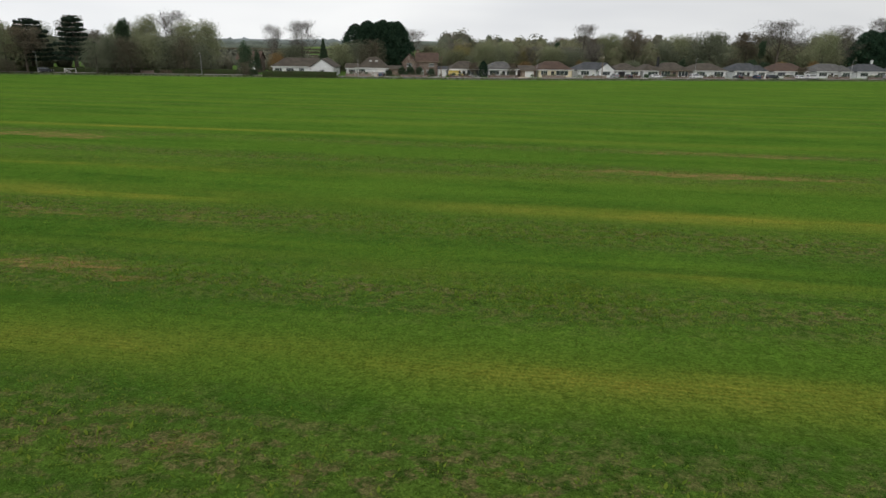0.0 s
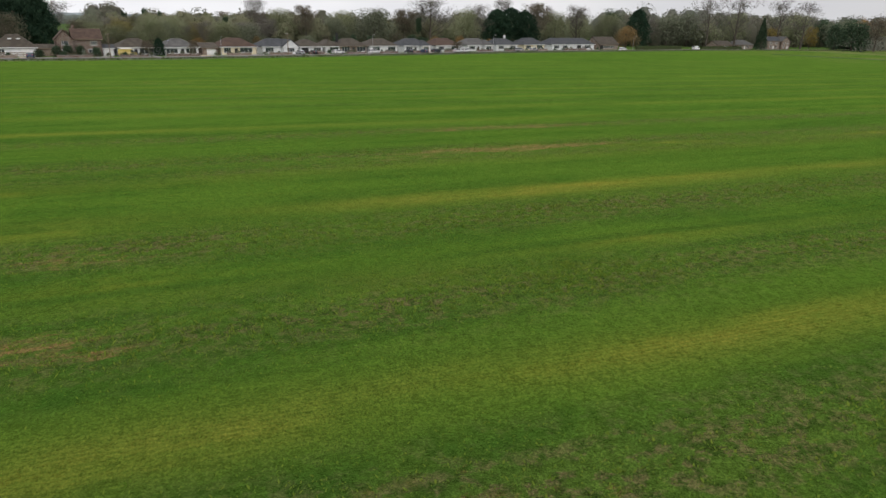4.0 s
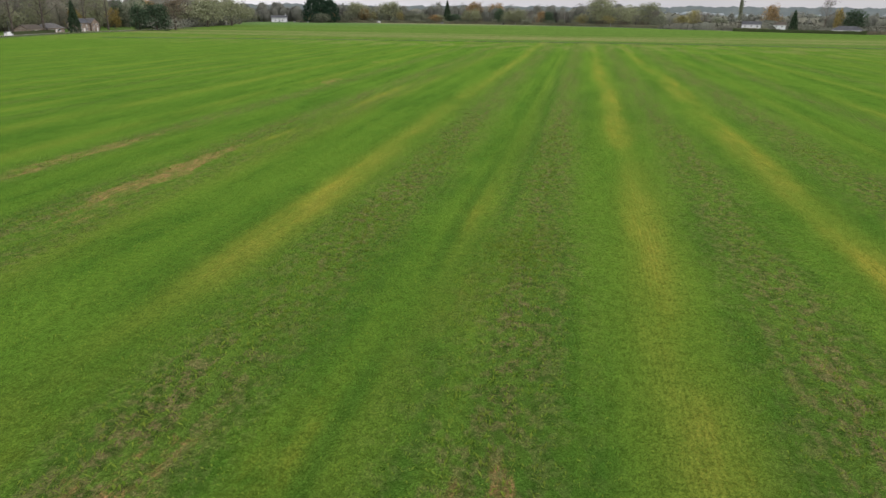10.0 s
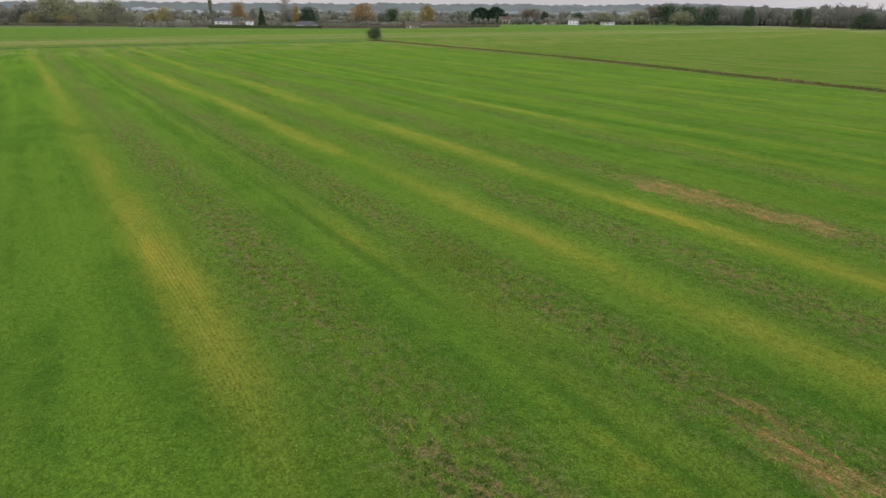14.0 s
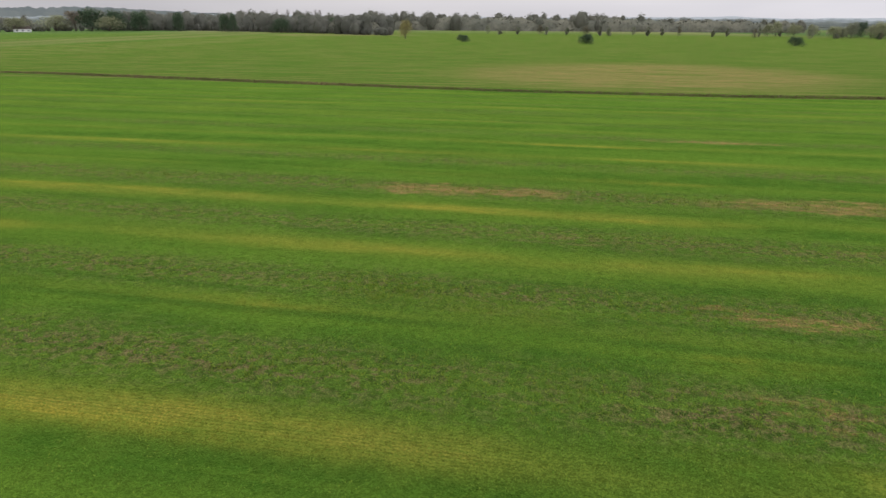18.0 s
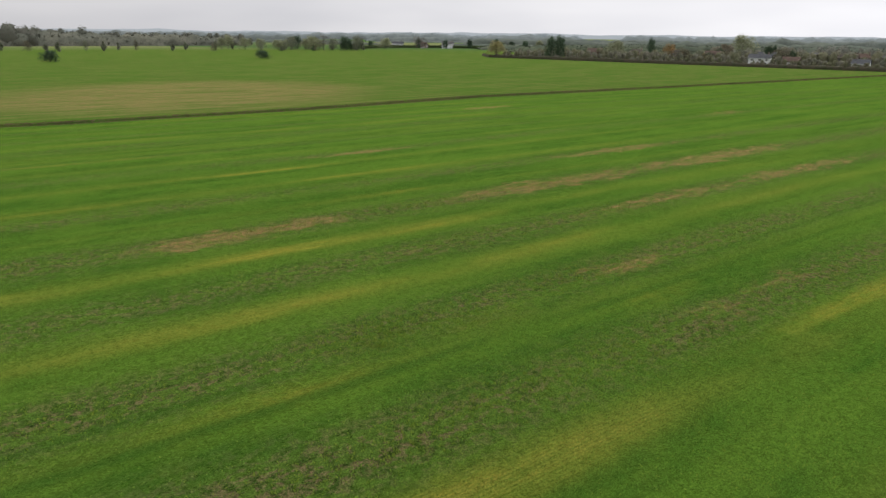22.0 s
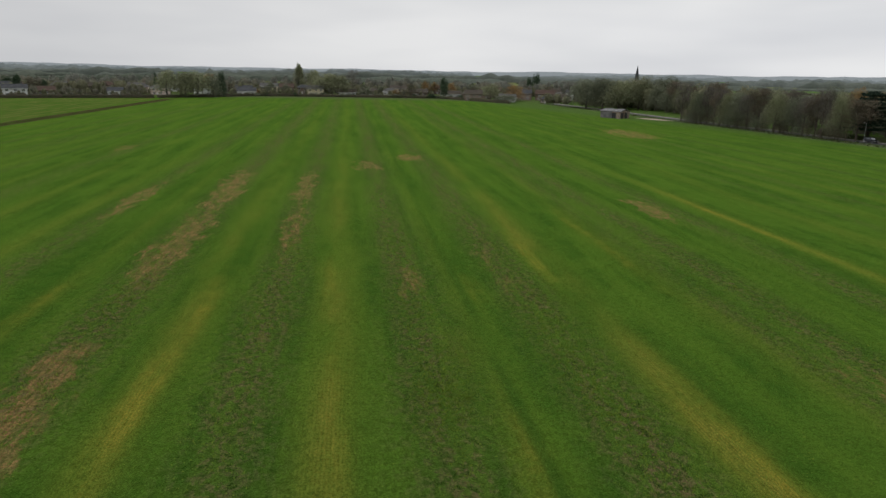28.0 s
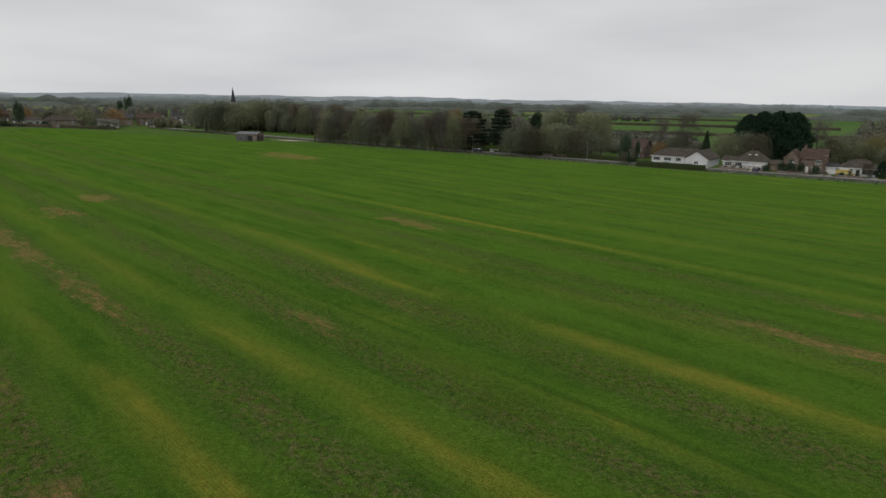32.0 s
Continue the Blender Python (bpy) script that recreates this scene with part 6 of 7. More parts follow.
# the row eastwards
h = house("bungalow", "white bungalow with hipped brown roof and bay windows", -39.8, 234.2, 20, 11, 9, 2.6, 5.2, "hip", "white", "brown_tile",
          [(-3.6, 0.7, 2.6, 1.5), (2.6, 0.6, 3.4, 1.7)], [(-0.6, 1.0, 2.05, "black")], ROW)
h = house("bungalow", "grey roofed bungalow with blue solar panels and white walls", -27.2, 239.2, T2, 11, 9, 2.6, 5.2, "hip", "white", "grey_tile",
          [(-3.2, 0.7, 3.0, 1.4), (3.0, 0.7, 2.8, 1.4)], [(0.2, 1.0, 2.05, "black")], ROW)
panels(h, -3.2, 1.0, 3.1, 3.7, 4.6, 3, 2, 1.1)
h = house("garage", "small tiled garage with a white up-and-over door", -18.6, 242.2, T2, 5.4, 8, 2.3, 4.0, "gable", "brown_brick", "brown_tile", [], [(0.4, 3.2, 2.1, "trim")], ROW)
h = house("bungalow", "cream bungalow with red tiled hipped roof and solar panels", -9.3, 246.6, T2, 13, 9, 2.6, 5.5, "hip", "cream", "red_tile",
          [(-4.2, 0.7, 2.0, 1.5), (2.6, 0.7, 3.8, 1.5)], [(-1.0, 1.1, 2.05, "black")], ROW)
panels(h, -2.6, 1.6, 3.5, 3.6, 4.8, 3, 2, 1.05)
h = house("bungalow", "white bungalow with slate roof and a white front gable", 4.6, 253, T2, 13.2, 9, 2.6, 5.3, "hip", "white", "slate",
          [(-3.8, 0.8, 2.6, 1.4)], [(-0.6, 1.0, 2.05, "trim")], ROW)
body(h, "front", 0.6, 7.0, -1.5, 4.5, 2.6, 5.2, "white", "slate", 0.35)
window(h, 3.8, 0.8, 3.0, 1.4, -1.5)
# the black door panel here paints the shade of an open garage
h = house("bungalow", "brown roofed bungalow with a dark garage opening", 16.6, 258.6, T2, 10, 9, 2.5, 5.0, "hip", "white", "brown_tile",
          [(2.6, 0.8, 2.6, 1.3)], [(-2.6, 2.8, 2.1, "black")], ROW)
h = house("bungalow", "narrow white bungalow with brown hipped roof", 25.2, 262.6, T2, 7, 9, 2.5, 4.8, "hip", "white", "brown_tile", [(0.6, 0.7, 3.2, 1.4)], [], ROW)
h = house("bungalow", "brown roofed bungalow with dark porches and brick piers", 33.8, 266.2, T2, 12.5, 9, 2.6, 5.4, "hip", "brown_brick", "brown_tile",
          [(-3.6, 0.5, 3.0, 1.8), (3.6, 0.5, 3.4, 1.8)], [(0.0, 1.1, 2.05, "black")], ROW)
chimney(h, -5.0, 4.0, 4.0, 7.2, M["black"])
h = house("bungalow", "cream bungalow with brown hipped roof", 47.2, 271.8, T2, 14, 9.5, 2.6, 5.3, "hip", "white", "brown_tile",
          [(-3.8, 0.7, 2.8, 1.4), (3.8, 0.6, 3.2, 1.6)], [(0.0, 1.0, 2.05, "trim")], ROW)
h = house("bungalow", "white bungalow with slate hipped roof and projecting bay", 62.8, 279, T3, 14, 9.5, 2.6, 5.4, "hip", "white", "slate",
          [(-4.0, 0.7, 2.8, 1.4)], [(-0.6, 1.1, 2.05, "black")], ROW)
body(h, "hip", 1.6, 6.6, -1.5, 5.0, 2.6, 4.8, "white", "slate", 0.35)
window(h, 4.1, 0.6, 3.0, 1.6, -1.5)
h = house("bungalow", "white bungalow with red-brown roof and solar panels", 79.4, 287, T3, 15, 9.5, 2.6, 5.6, "hip", "white", "red_tile",
          [(-4.2, 0.7, 2.8, 1.4), (4.0, 0.6, 3.4, 1.6)], [(-1.0, 1.1, 2.05, "trim")], ROW)
panels(h, -1.0, 1.6, 3.5, 3.6, 4.8, 3, 2, 1.05)
h = house("bungalow", "white bungalow with grey hipped roof and wing", 97.4, 296, T3, 16, 9.5, 2.6, 5.5, "hip", "white", "grey_tile",
          [(-4.8, 0.7, 3.0, 1.4)], [(-0.6, 1.1, 2.05, "black")], ROW)
body(h, "hip", 2.0, 7.6, -1.5, 5.0, 2.6, 4.9, "white", "grey_tile", 0.35)
window(h, 4.8, 0.6, 3.4, 1.6, -1.5)
h = house("bungalow", "white bungalow with dark slate roof and chimney", 114.4, 304, T3, 15.5, 9.5, 2.6, 5.5, "hip", "white", "slate",
          [(-4.0, 0.7, 3.0, 1.4), (4.4, 0.6, 3.2, 1.6)], [(0.4, 1.1, 2.05, "trim")], ROW)
chimney(h, 3.5, 5.0, 4.6, 6.8, M["white"])
h = house("bungalow", "cream yellow bungalow with slate roof and rounded bay", 132.4, 311.6, 24, 15.5, 9.5, 2.7, 5.8, "hip", "cream", "slate",
          [(-4.4, 0.7, 2.8, 1.4), (4.0, 0.6, 3.4, 1.7)], [(0.0, 1.1, 2.05, "trim")], ROW)
h = house("bungalow", "long white bungalow with slate roof and dark arched doorway", 160, 322.5, 21, 34, 10, 2.7, 5.8, "hip", "white", "slate",
          [(-13, 0.7, 3.0, 1.4), (-6.5, 0.7, 3.0, 1.4), (11.5, 0.7, 4.0, 1.4)], [(4.5, 3.4, 2.3, "black"), (-1.0, 1.1, 2.05, "trim")], ROW)
h = house("barn", "dark roofed barn with a low pale wall", 186.5, 331.5, 20, 16, 10, 2.6, 6.6, "gable", "brown_brick", "brown_tile", [(0.0, 0.9, 9.0, 0.9)], [(-6.0, 2.6, 2.2, "black")])

# further along the road
h = house("bungalow", "low brown roofed bungalow behind shrubs", 289, 362, 14, 15, 8, 2.5, 5.0, "gable", "brown_brick", "brown_tile", [(-3, 0.8, 2.4, 1.2), (3, 0.8, 2.4, 1.2)], [(0, 1.0, 2.0, "trim")])
h = house("bungalow", "low bungalow with grey hipped roof behind a hedge", 309, 367, 10, 16, 9, 2.5, 5.6, "hip", "brown_brick", "grey_tile", [(-4, 0.8, 2.6, 1.2), (3, 0.8, 2.6, 1.2)], [(0, 1.0, 2.0, "trim")])
h = house("house", "two-storey brick house with a roof of solar panels", 335, 370, 6, 11, 8, 5.0, 8.0, "gable", "brown_brick", "slate", [(-2.5, 3.3, 1.6, 1.2), (2.5, 3.3, 1.6, 1.2), (-2.5, 0.9, 1.8, 1.3), (2.5, 0.9, 1.8, 1.3)], [(0, 1.0, 2.05, "trim")])
panels(h, -4.0, 0.6, 5.5, 3.6, 7.6, 7, 2, 1.15)
h = house("house", "two-storey gabled house with white bargeboards", 347, 372, 6, 8, 8, 5.0, 8.2, "front", "brown_brick", "grey_tile", [(-1.5, 3.3, 1.4, 1.2), (1.5, 3.3, 1.4, 1.2), (-1.5, 0.9, 1.6, 1.3)], [(1.8, 1.0, 2.05, "trim")])
# houses by the main road, and at the far end of the field
h = house("house", "white rendered house with grey roof and chimneys by the main road", 768, 466, -62, 20, 9, 5.0, 8.2, "gable", "white", "slate", [(-5, 3.2, 1.8, 1.3), (0, 3.2, 1.8, 1.3), (5, 3.2, 1.8, 1.3), (-5, 0.8, 1.8, 1.4), (4, 0.8, 1.8, 1.4)], [(0, 1.2, 2.1, "black")])
chimney(h, 8.2, 4.5, 7.5, 10.2, M["white"])
h = house("house", "white two-storey house with dark roof at the field end", 646, -80, -97, 16, 9, 5.4, 8.4, "gable", "white", "slate", [(-5, 3.5, 1.6, 1.4), (0, 3.5, 1.6, 1.4), (5, 3.5, 1.6, 1.4), (-4, 0.7, 4.5, 1.8)], [(4, 1.2, 2.1, "black")], "pair of white houses")
h = house("house", "white two-storey house with brown roof beside its twin", 657, -103, -97, 16, 9, 5.2, 7.8, "gable", "white", "brown_tile", [(-5, 3.5, 1.6, 1.3), (0, 3.5, 1.6, 1.3), (5, 3.5, 1.6, 1.3), (-3, 0.8, 1.8, 1.4)], [(3, 1.2, 2.1, "black")], "pair of white houses")
h = house("house", "low house with grey hipped roof behind a hedge", 585, -143, -100, 22, 11, 2.6, 6.0, "hip", "white", "slate", [(-6, 0.8, 2.4, 1.2), (5, 0.8, 2.4, 1.2)], [(0, 1.1, 2.05, "black")])
h = house("house", "pale pink two-storey house with red tiled roof", 666, -416, -120, 14, 9, 5.2, 9.0, "gable", "pink", "red_tile", [(-4, 3.4, 1.6, 1.3), (3, 3.4, 1.6, 1.3), (-4, 0.8, 1.8, 1.4)], [(2, 1.2, 2.1, "trim")])
VILLAGE = [
    (-392, -728, 150, 15, 5.0, "white", "slate"), (-420, -708, 150, 12, 5.0, "brick", "red_tile"), (-446, -692, 148, 14, 5.0, "white", "grey_tile"), (-478, -742, 150, 16, 5.0, "white", "slate"),
    (558, -262, -105, 24, 2.6, "pink", "brown_tile"), (553, -236, -105, 14, 2.6, "brown_brick", "brown_tile"), (642, -462, -125, 20, 3.0, "brown_brick", "brown_tile"),
    (622, -486, -125, 12, 5.0, "white", "grey_tile"), (600, -520, -130, 16, 2.8, "white", "brown_tile"), (268, -598, 165, 18, 3.0, "brown_brick", "brown_tile"),
    (232, -596, 170, 22, 3.0, "white", "tin"),
]
WEST_VILLAGE = [
    (-408, -219, 118, 14, 5.0, "white", "slate"), (-437, -214, 118, 11, 3.0, "brick", "red_tile"), (-495, -232, 110, 15, 5.0, "white", "grey_tile"), (-478, -198, 110, 13, 5.0, "brown_brick", "brown_tile"),
    (-447, -172, 108, 10, 2.7, "white", "slate"), (-490, -174, 105, 18, 5.0, "pink", "grey_tile"), (-482, -88, 100, 14, 3.0, "white", "slate"), (-404, -375, 130, 13, 5.0, "brick", "red_tile"),
    (-428, -350, 130, 13, 5.0, "brown_brick", "brown_tile"), (-552, -84, 96, 15, 5.0, "cream", "grey_tile"), (-536, -66, 96, 12, 5.0, "brick", "red_tile"), (-528, -50, 96, 13, 5.0, "brown_brick", "slate"),
]
WEST_VILLAGE_3 = [
    (-505, -38, 95, 13, 5.0, "cream", "grey_tile"), (-470, -118, 104, 12, 5.0, "white", "brown_tile"), (-462, -146, 106, 13, 5.0, "pink", "grey_tile"), (-524, 110, 80, 13, 5.0, "brick", "red_tile"), (-508, 132, 78, 14, 5.0, "brown_brick", "brown_tile"),
    (-498, 148, 74, 12, 5.0, "brick", "red_tile"), (-486, 170, 70, 13, 5.0, "white", "slate"), (-455, 168, 70, 12, 5.0, "brick", "brown_tile"), (-540, -160, 104, 14, 5.0, "white", "grey_tile"), (-470, -255, 115, 13, 5.0, "white", "slate"), (-445, -285, 120, 12, 5.0, "brick", "red_tile"),
]
WEST_VILLAGE_2 = [
    (-540, -103, 98, 14, 3.0, "brown_brick", "slate"), (-520, 4, 90, 14, 2.8, "brown_brick", "brown_tile"), (-530, 22, 90, 13, 3.0, "white", "grey_tile"), (-520, 46, 88, 15, 3.0, "brown_brick", "brown_tile"),
    (-494, 71, 88, 16, 2.8, "white", "brown_tile"), (-492, 92, 84, 24, 2.8, "brown_brick", "brown_tile"), (-474, 124, 75, 17, 5.0, "brown_brick", "slate"), (-470, 143, 75, 15, 5.0, "brick", "red_tile"),
    (-452, 150, 70, 16, 3.0, "brick", "brown_tile"), (-438, 108, 80, 12, 2.7, "white", "grey_tile"), (-446, 84, 84, 13, 5.0, "brown_brick", "brown_tile"), (-430, 136, 72, 11, 2.7, "brown_brick", "slate"), (-500, -12, 95, 14, 2.7, "white", "brown_tile"), (-545, -130, 100, 15, 5.0, "white", "slate"), (-510, -205, 108, 14, 5.0, "brown_brick", "red_tile"), (-550, 30, 90, 16, 5.0, "cream", "brown_tile"), (-565, 70, 88, 16, 5.0, "brick", "red_tile"), (-515, 160, 75, 14, 5.0, "white", "brown_tile"),
]
for k, (x, y, turn, w, eave, walls, tile) in enumerate(VILLAGE + WEST_VILLAGE + WEST_VILLAGE_2 + WEST_VILLAGE_3):
    two = eave > 4
    wins = [(u * w, z, min(2.0, w * 0.13), 1.3) for u in (-0.32, 0.02, 0.34) for z in ((0.8, 3.3) if two else (0.8,))]
    kind = ("gable", "hip", "gable")[k % 3]
    tone = {"white": "white", "cream": "cream", "pink": "pale pink", "brick": "red brick", "brown_brick": "brown brick"}[walls]
    roof_t = {"slate": "slate", "grey_tile": "grey tiled", "brown_tile": "brown tiled", "red_tile": "red tiled", "tin": "pale sheet"}[tile]
    h = house("village_house", f"{'two-storey' if two else 'single-storey'} {tone} house with {roof_t} roof", x, y, turn, w, 9, eave, eave + 2.9, kind, walls, tile, wins, [(-0.15 * w, 1.0, 2.05, "trim")], "houses of the village")
    if two:
        chimney(h, 0.36 * w, 4.5, eave + 1.6, eave + 3.9, M["brown_brick"])

# the brick and sheet-iron shed on the field edge
h = thing("shed", pose(-276, 137, 0, 0, 0, 41), "old brick and sheet-iron farm shed with a shallow patched roof", "shed")
part("brick_wall", mesh_of("brick_wall", *wall_mesh("gable", -11.0, 0, 0, 9, 3.3, 4.1), M["brown_brick"]), None, h)
part("roof", mesh_of("roof", *roof_mesh("gable", -11.0, 0, 0, 9, 3.35, 4.5, 0.35), M["tin"]), None, h, "grey corrugated sheet roof")
for k in range(7):       # sheet-iron cladding over half of the front
    part("sheet", block(-10.9 + 0.9 * k, -10.9 + 0.9 * k + 0.88, -0.07 - 0.015 * (k % 2), -0.01, 0.1, 3.1), M["tin"], h)
door(h, -3.4, 2.4, 2.7, M["black"], 0.0, "door", "wide dark doorway")
# black panels on the side wall paint the shade inside two open bays
for y0_, y1_ in ((0.7, 3.3), (4.4, 6.9)):
    part("side_opening", block(-0.06, 0.03, y0_, y1_, 0.02, 2.8), M["black"], h, "black panel for the dark inside of an open bay")
for k in range(5):
    part("roof_light", block(-9.6 + 2.1 * k, -8.6 + 2.1 * k, 1.2, 2.6, 3.72 + 0.02 * (k % 2), 3.98), M["tin_pale"], h, "pale weathered roof sheet")
slab = tagged(new("yard_slab", mesh_of("yard_slab", [(-283, 147, 0.06), (-270, 152, 0.06), (-263, 160, 0.06), (-277, 158, 0.06)], [(0, 1, 2, 3)], M["gravel"])), "pale sandy yard beside the shed", "yard", kind="structure")

# the church
h = thing("church", pose(-643, 278, 0, 0, 0, 80), "grey stone church with a tall spire among trees", "church")
part("tower", block(-3, 3, -3, 3, -0.2, 15, 0.2), M["stone"], h)
bm = bmesh.new()
bmesh.ops.create_cone(bm, segments=8, radius1=2.6, radius2=0.08, depth=15.0, cap_ends=True, matrix=Matrix.Translation((0, 0, 22.504)))
part("spire", bm, M["slate"], h)
part("nave", mesh_of("nave", *wall_mesh("gable", 3.0, 21, -4, 4, 7, 11), M["stone"]), None, h)
part("roof", mesh_of("roof", *roof_mesh("gable", 3.0, 21, -4, 4, 7.05, 11.2, 0.3), M["slate"]), None, h)
for k in range(4):
    part("window", block(6.0 + 4 * k - 0.6, 6.0 + 4 * k + 0.6, -4.06, -3.98, 2.0, 5.5), M["glass"], h)


# ---- vehicles ----
def car(x, y, turn, paint, label, kind="hatch", name="car", z=0.14):
    """A parked vehicle; its length along local x."""
    root = thing(name, pose(x, y, z, 0, 0, turn), label, "car" if name == "car" else "van")
    L, W = {"hatch": (4.2, 1.75), "suv": (4.6, 1.85), "van": (5.3, 1.95), "camper": (5.2, 1.95)}[kind]
    if kind in ("van", "camper"):
        prof = [(-0.5, 0.35), (-0.5, 1.55), (-0.485, 2.15), (0.18, 2.2), (0.26, 2.1), (0.40, 1.25), (0.495, 1.0), (0.5, 0.35)]
        glass = [(0.255, 1.98), (0.385, 1.30), (0.16, 1.30), (0.16, 1.98)]
    elif kind == "suv":
        prof = [(-0.5, 0.35), (-0.5, 0.95), (-0.47, 1.55), (-0.40, 1.66), (0.10, 1.66), (0.25, 1.10), (0.47, 0.95), (0.5, 0.4)]
        glass = [(-0.42, 1.54), (0.085, 1.56), (0.20, 1.12), (-0.44, 1.08)]
    else:
        prof = [(-0.5, 0.32), (-0.5, 0.85), (-0.42, 1.38), (-0.34, 1.45), (0.06, 1.45), (0.22, 0.98), (0.46, 0.82), (0.5, 0.35)]
        glass = [(-0.38, 1.34), (0.045, 1.36), (0.17, 0.98), (-0.42, 0.94)]
    bm = bmesh.new()
    a = [bm.verts.new((px * L, -W / 2 * (0.86 if pz > 1.2 else 1.0), pz)) for px, pz in prof]
    b = [bm.verts.new((px * L, W / 2 * (0.86 if pz > 1.2 else 1.0), pz)) for px, pz in prof]
    n = len(prof)
    bm.faces.new(a)
    bm.faces.new(b[::-1])
    for k in range(n):
        bm.faces.new((a[k], b[k], b[(k + 1) % n], a[(k + 1) % n]))
    bmesh.ops.recalc_face_normals(bm, faces=bm.faces)
    bmesh.ops.bevel(bm, geom=list(bm.edges), offset=0.06, segments=2, affect="EDGES")
    hull = part("body", bm, M[paint], root)
    for s in (-1, 1):
        bm = bmesh.new()
        vs = [bm.verts.new((px * L, s * (W / 2 * 0.93 + 0.02) if pz > 1.2 else s * (W / 2 + 0.015), pz)) for px, pz in glass]
        vs2 = [bm.verts.new((px * L, s * (W / 2 * 0.80), pz)) for px, pz in glass]
        bm.faces.new(vs if s < 0 else vs[::-1])
        for k in range(4):
            bm.faces.new((vs[k], vs[(k + 1) % 4], vs2[(k + 1) % 4], vs2[k]))
        part("side_window", bm, M["glass"], hull)
    for end, (p, q) in (("windscreen", (prof[4], prof[5])), ("rear_window", (prof[1], prof[2]))):
        bm = bmesh.new()
        s = 0.03 if end == "windscreen" else -0.03
        vs = [bm.verts.new((px * L + s, yy * W * 0.38, pz)) for (px, pz), yy in (((p[0] * 0.9 + q[0] * 0.1, p[1] * 0.9 + q[1] * 0.1), -1), ((p[0] * 0.9 + q[0] * 0.1, p[1] * 0.9 + q[1] * 0.1), 1), ((p[0] * 0.1 + q[0] * 0.9, p[1] * 0.1 + q[1] * 0.9), 1), ((p[0] * 0.1 + q[0] * 0.9, p[1] * 0.1 + q[1] * 0.9), -1))]
        bm.faces.new(vs)
        part(end, bm, M["glass"], hull)
    for sx in (-0.31, 0.32):
        for sy in (-1, 1):
            bm = bmesh.new()
            bmesh.ops.create_cone(bm, segments=16, radius1=0.33, radius2=0.33, depth=0.22, cap_ends=True, matrix=Matrix.Translation((sx * L, sy * (W / 2 - 0.08), 0.33)) @ Matrix.Rotation(radians(90), 4, "X"))
            wheel = part("wheel", bm, M["tyre"], root)
            bm = bmesh.new()
            bmesh.ops.create_cone(bm, segments=12, radius1=0.2, radius2=0.17, depth=0.05, cap_ends=True, matrix=Matrix.Translation((sx * L, sy * (W / 2 + 0.045), 0.33)) @ Matrix.Rotation(radians(-90 * sy), 4, "X"))
            part("rim", bm, M["steel"], wheel)
    for sy in (-1, 1):
        part("headlight", block(0.475 * L, 0.5 * L + 0.03, sy * W * 0.36 - 0.16, sy * W * 0.36 + 0.16, 0.62, 0.78), M["lamp"], root)
        part("rear_light", block(-0.5 * L - 0.03, -0.48 * L, sy * W * 0.38 - 0.1, sy * W * 0.38 + 0.1, 0.75, 1.0), M["rear"], root)
    if kind == "camper":
        part("roof_rack", block(-1.8, 1.0, -0.7, 0.7, 2.2, 2.42, 0.05), M["plastic_white"], root)
    return root


PARKED = [
    (11.7, 250.5, 114, "paint_silver", "silver hatchback parked on a driveway", "hatch"), (16.5, 252.5, 114, "paint_dark", "dark hatchback parked on a driveway", "hatch"),
    (26.5, 257.0, 24, "paint_white", "white hatchback parked in front of a bungalow", "hatch"), (41, 262.0, 24, "paint_white", "white car parked at the roadside", "suv"),
    (56.5, 268.0, 114, "paint_dark", "dark car parked on a driveway", "hatch"), (63.5, 271.0, 114, "paint_blue", "blue hatchback on a driveway", "hatch"),
    (69.5, 272.6, 25, "paint_dark", "black estate car parked at the roadside", "suv"), (81, 278.5, 25, "paint_white", "white car parked at the roadside", "hatch"),
    (85.6, 280.6, 25, "paint_white", "white estate car parked behind another car", "suv"), (117.5, 296.0, 24, "paint_silver", "silver car parked by the road", "suv"),
    (127, 300.5, 24, "paint_silver", "silver car parked outside a cream bungalow", "hatch"), (-172.5, 190.5, 14, "paint_dark", "dark blue estate car standing by a gateway", "suv"),
]
for x, y, turn, paint, label, kind in PARKED:
    car(x, y, turn, paint, label, kind, z=0.1)
car(-42.2, 228.8, 16, "paint_yellow", "yellow and white camper van parked on a drive", "camper", "camper_van", 0.1)
car(-66.0, 219.5, 100, "paint_blue", "blue car parked outside the skylight bungalow", "hatch", z=0.1)
car(187, 318.0, 22, "paint_white", "white car driving on the road past the hedge", "suv", z=0.03)
car(250, 339.5, 18, "paint_white", "white van standing at the roadside", "van", "van", 0.03)
car(810, 345, 100, "paint_white", "white delivery van on the main road", "van", "van", 0.06)
car(795, 100, 60, "paint_white", "white van on the main road", "van", "van", 0.06)
car(808, 180, 80, "paint_dark", "dark car on the main road", "hatch", z=0.06)
car(815, 260, 85, "paint_silver", "silver car on the main road", "hatch", z=0.06)
for k in range(5):
    car(745 + 3.0 * k, 452 - 8 * k, 30, ("paint_white", "paint_silver", "paint_white", "paint_dark", "paint_white")[k], ("white", "silver", "white", "dark", "white")[k] + " car parked beside the white house", "suv")


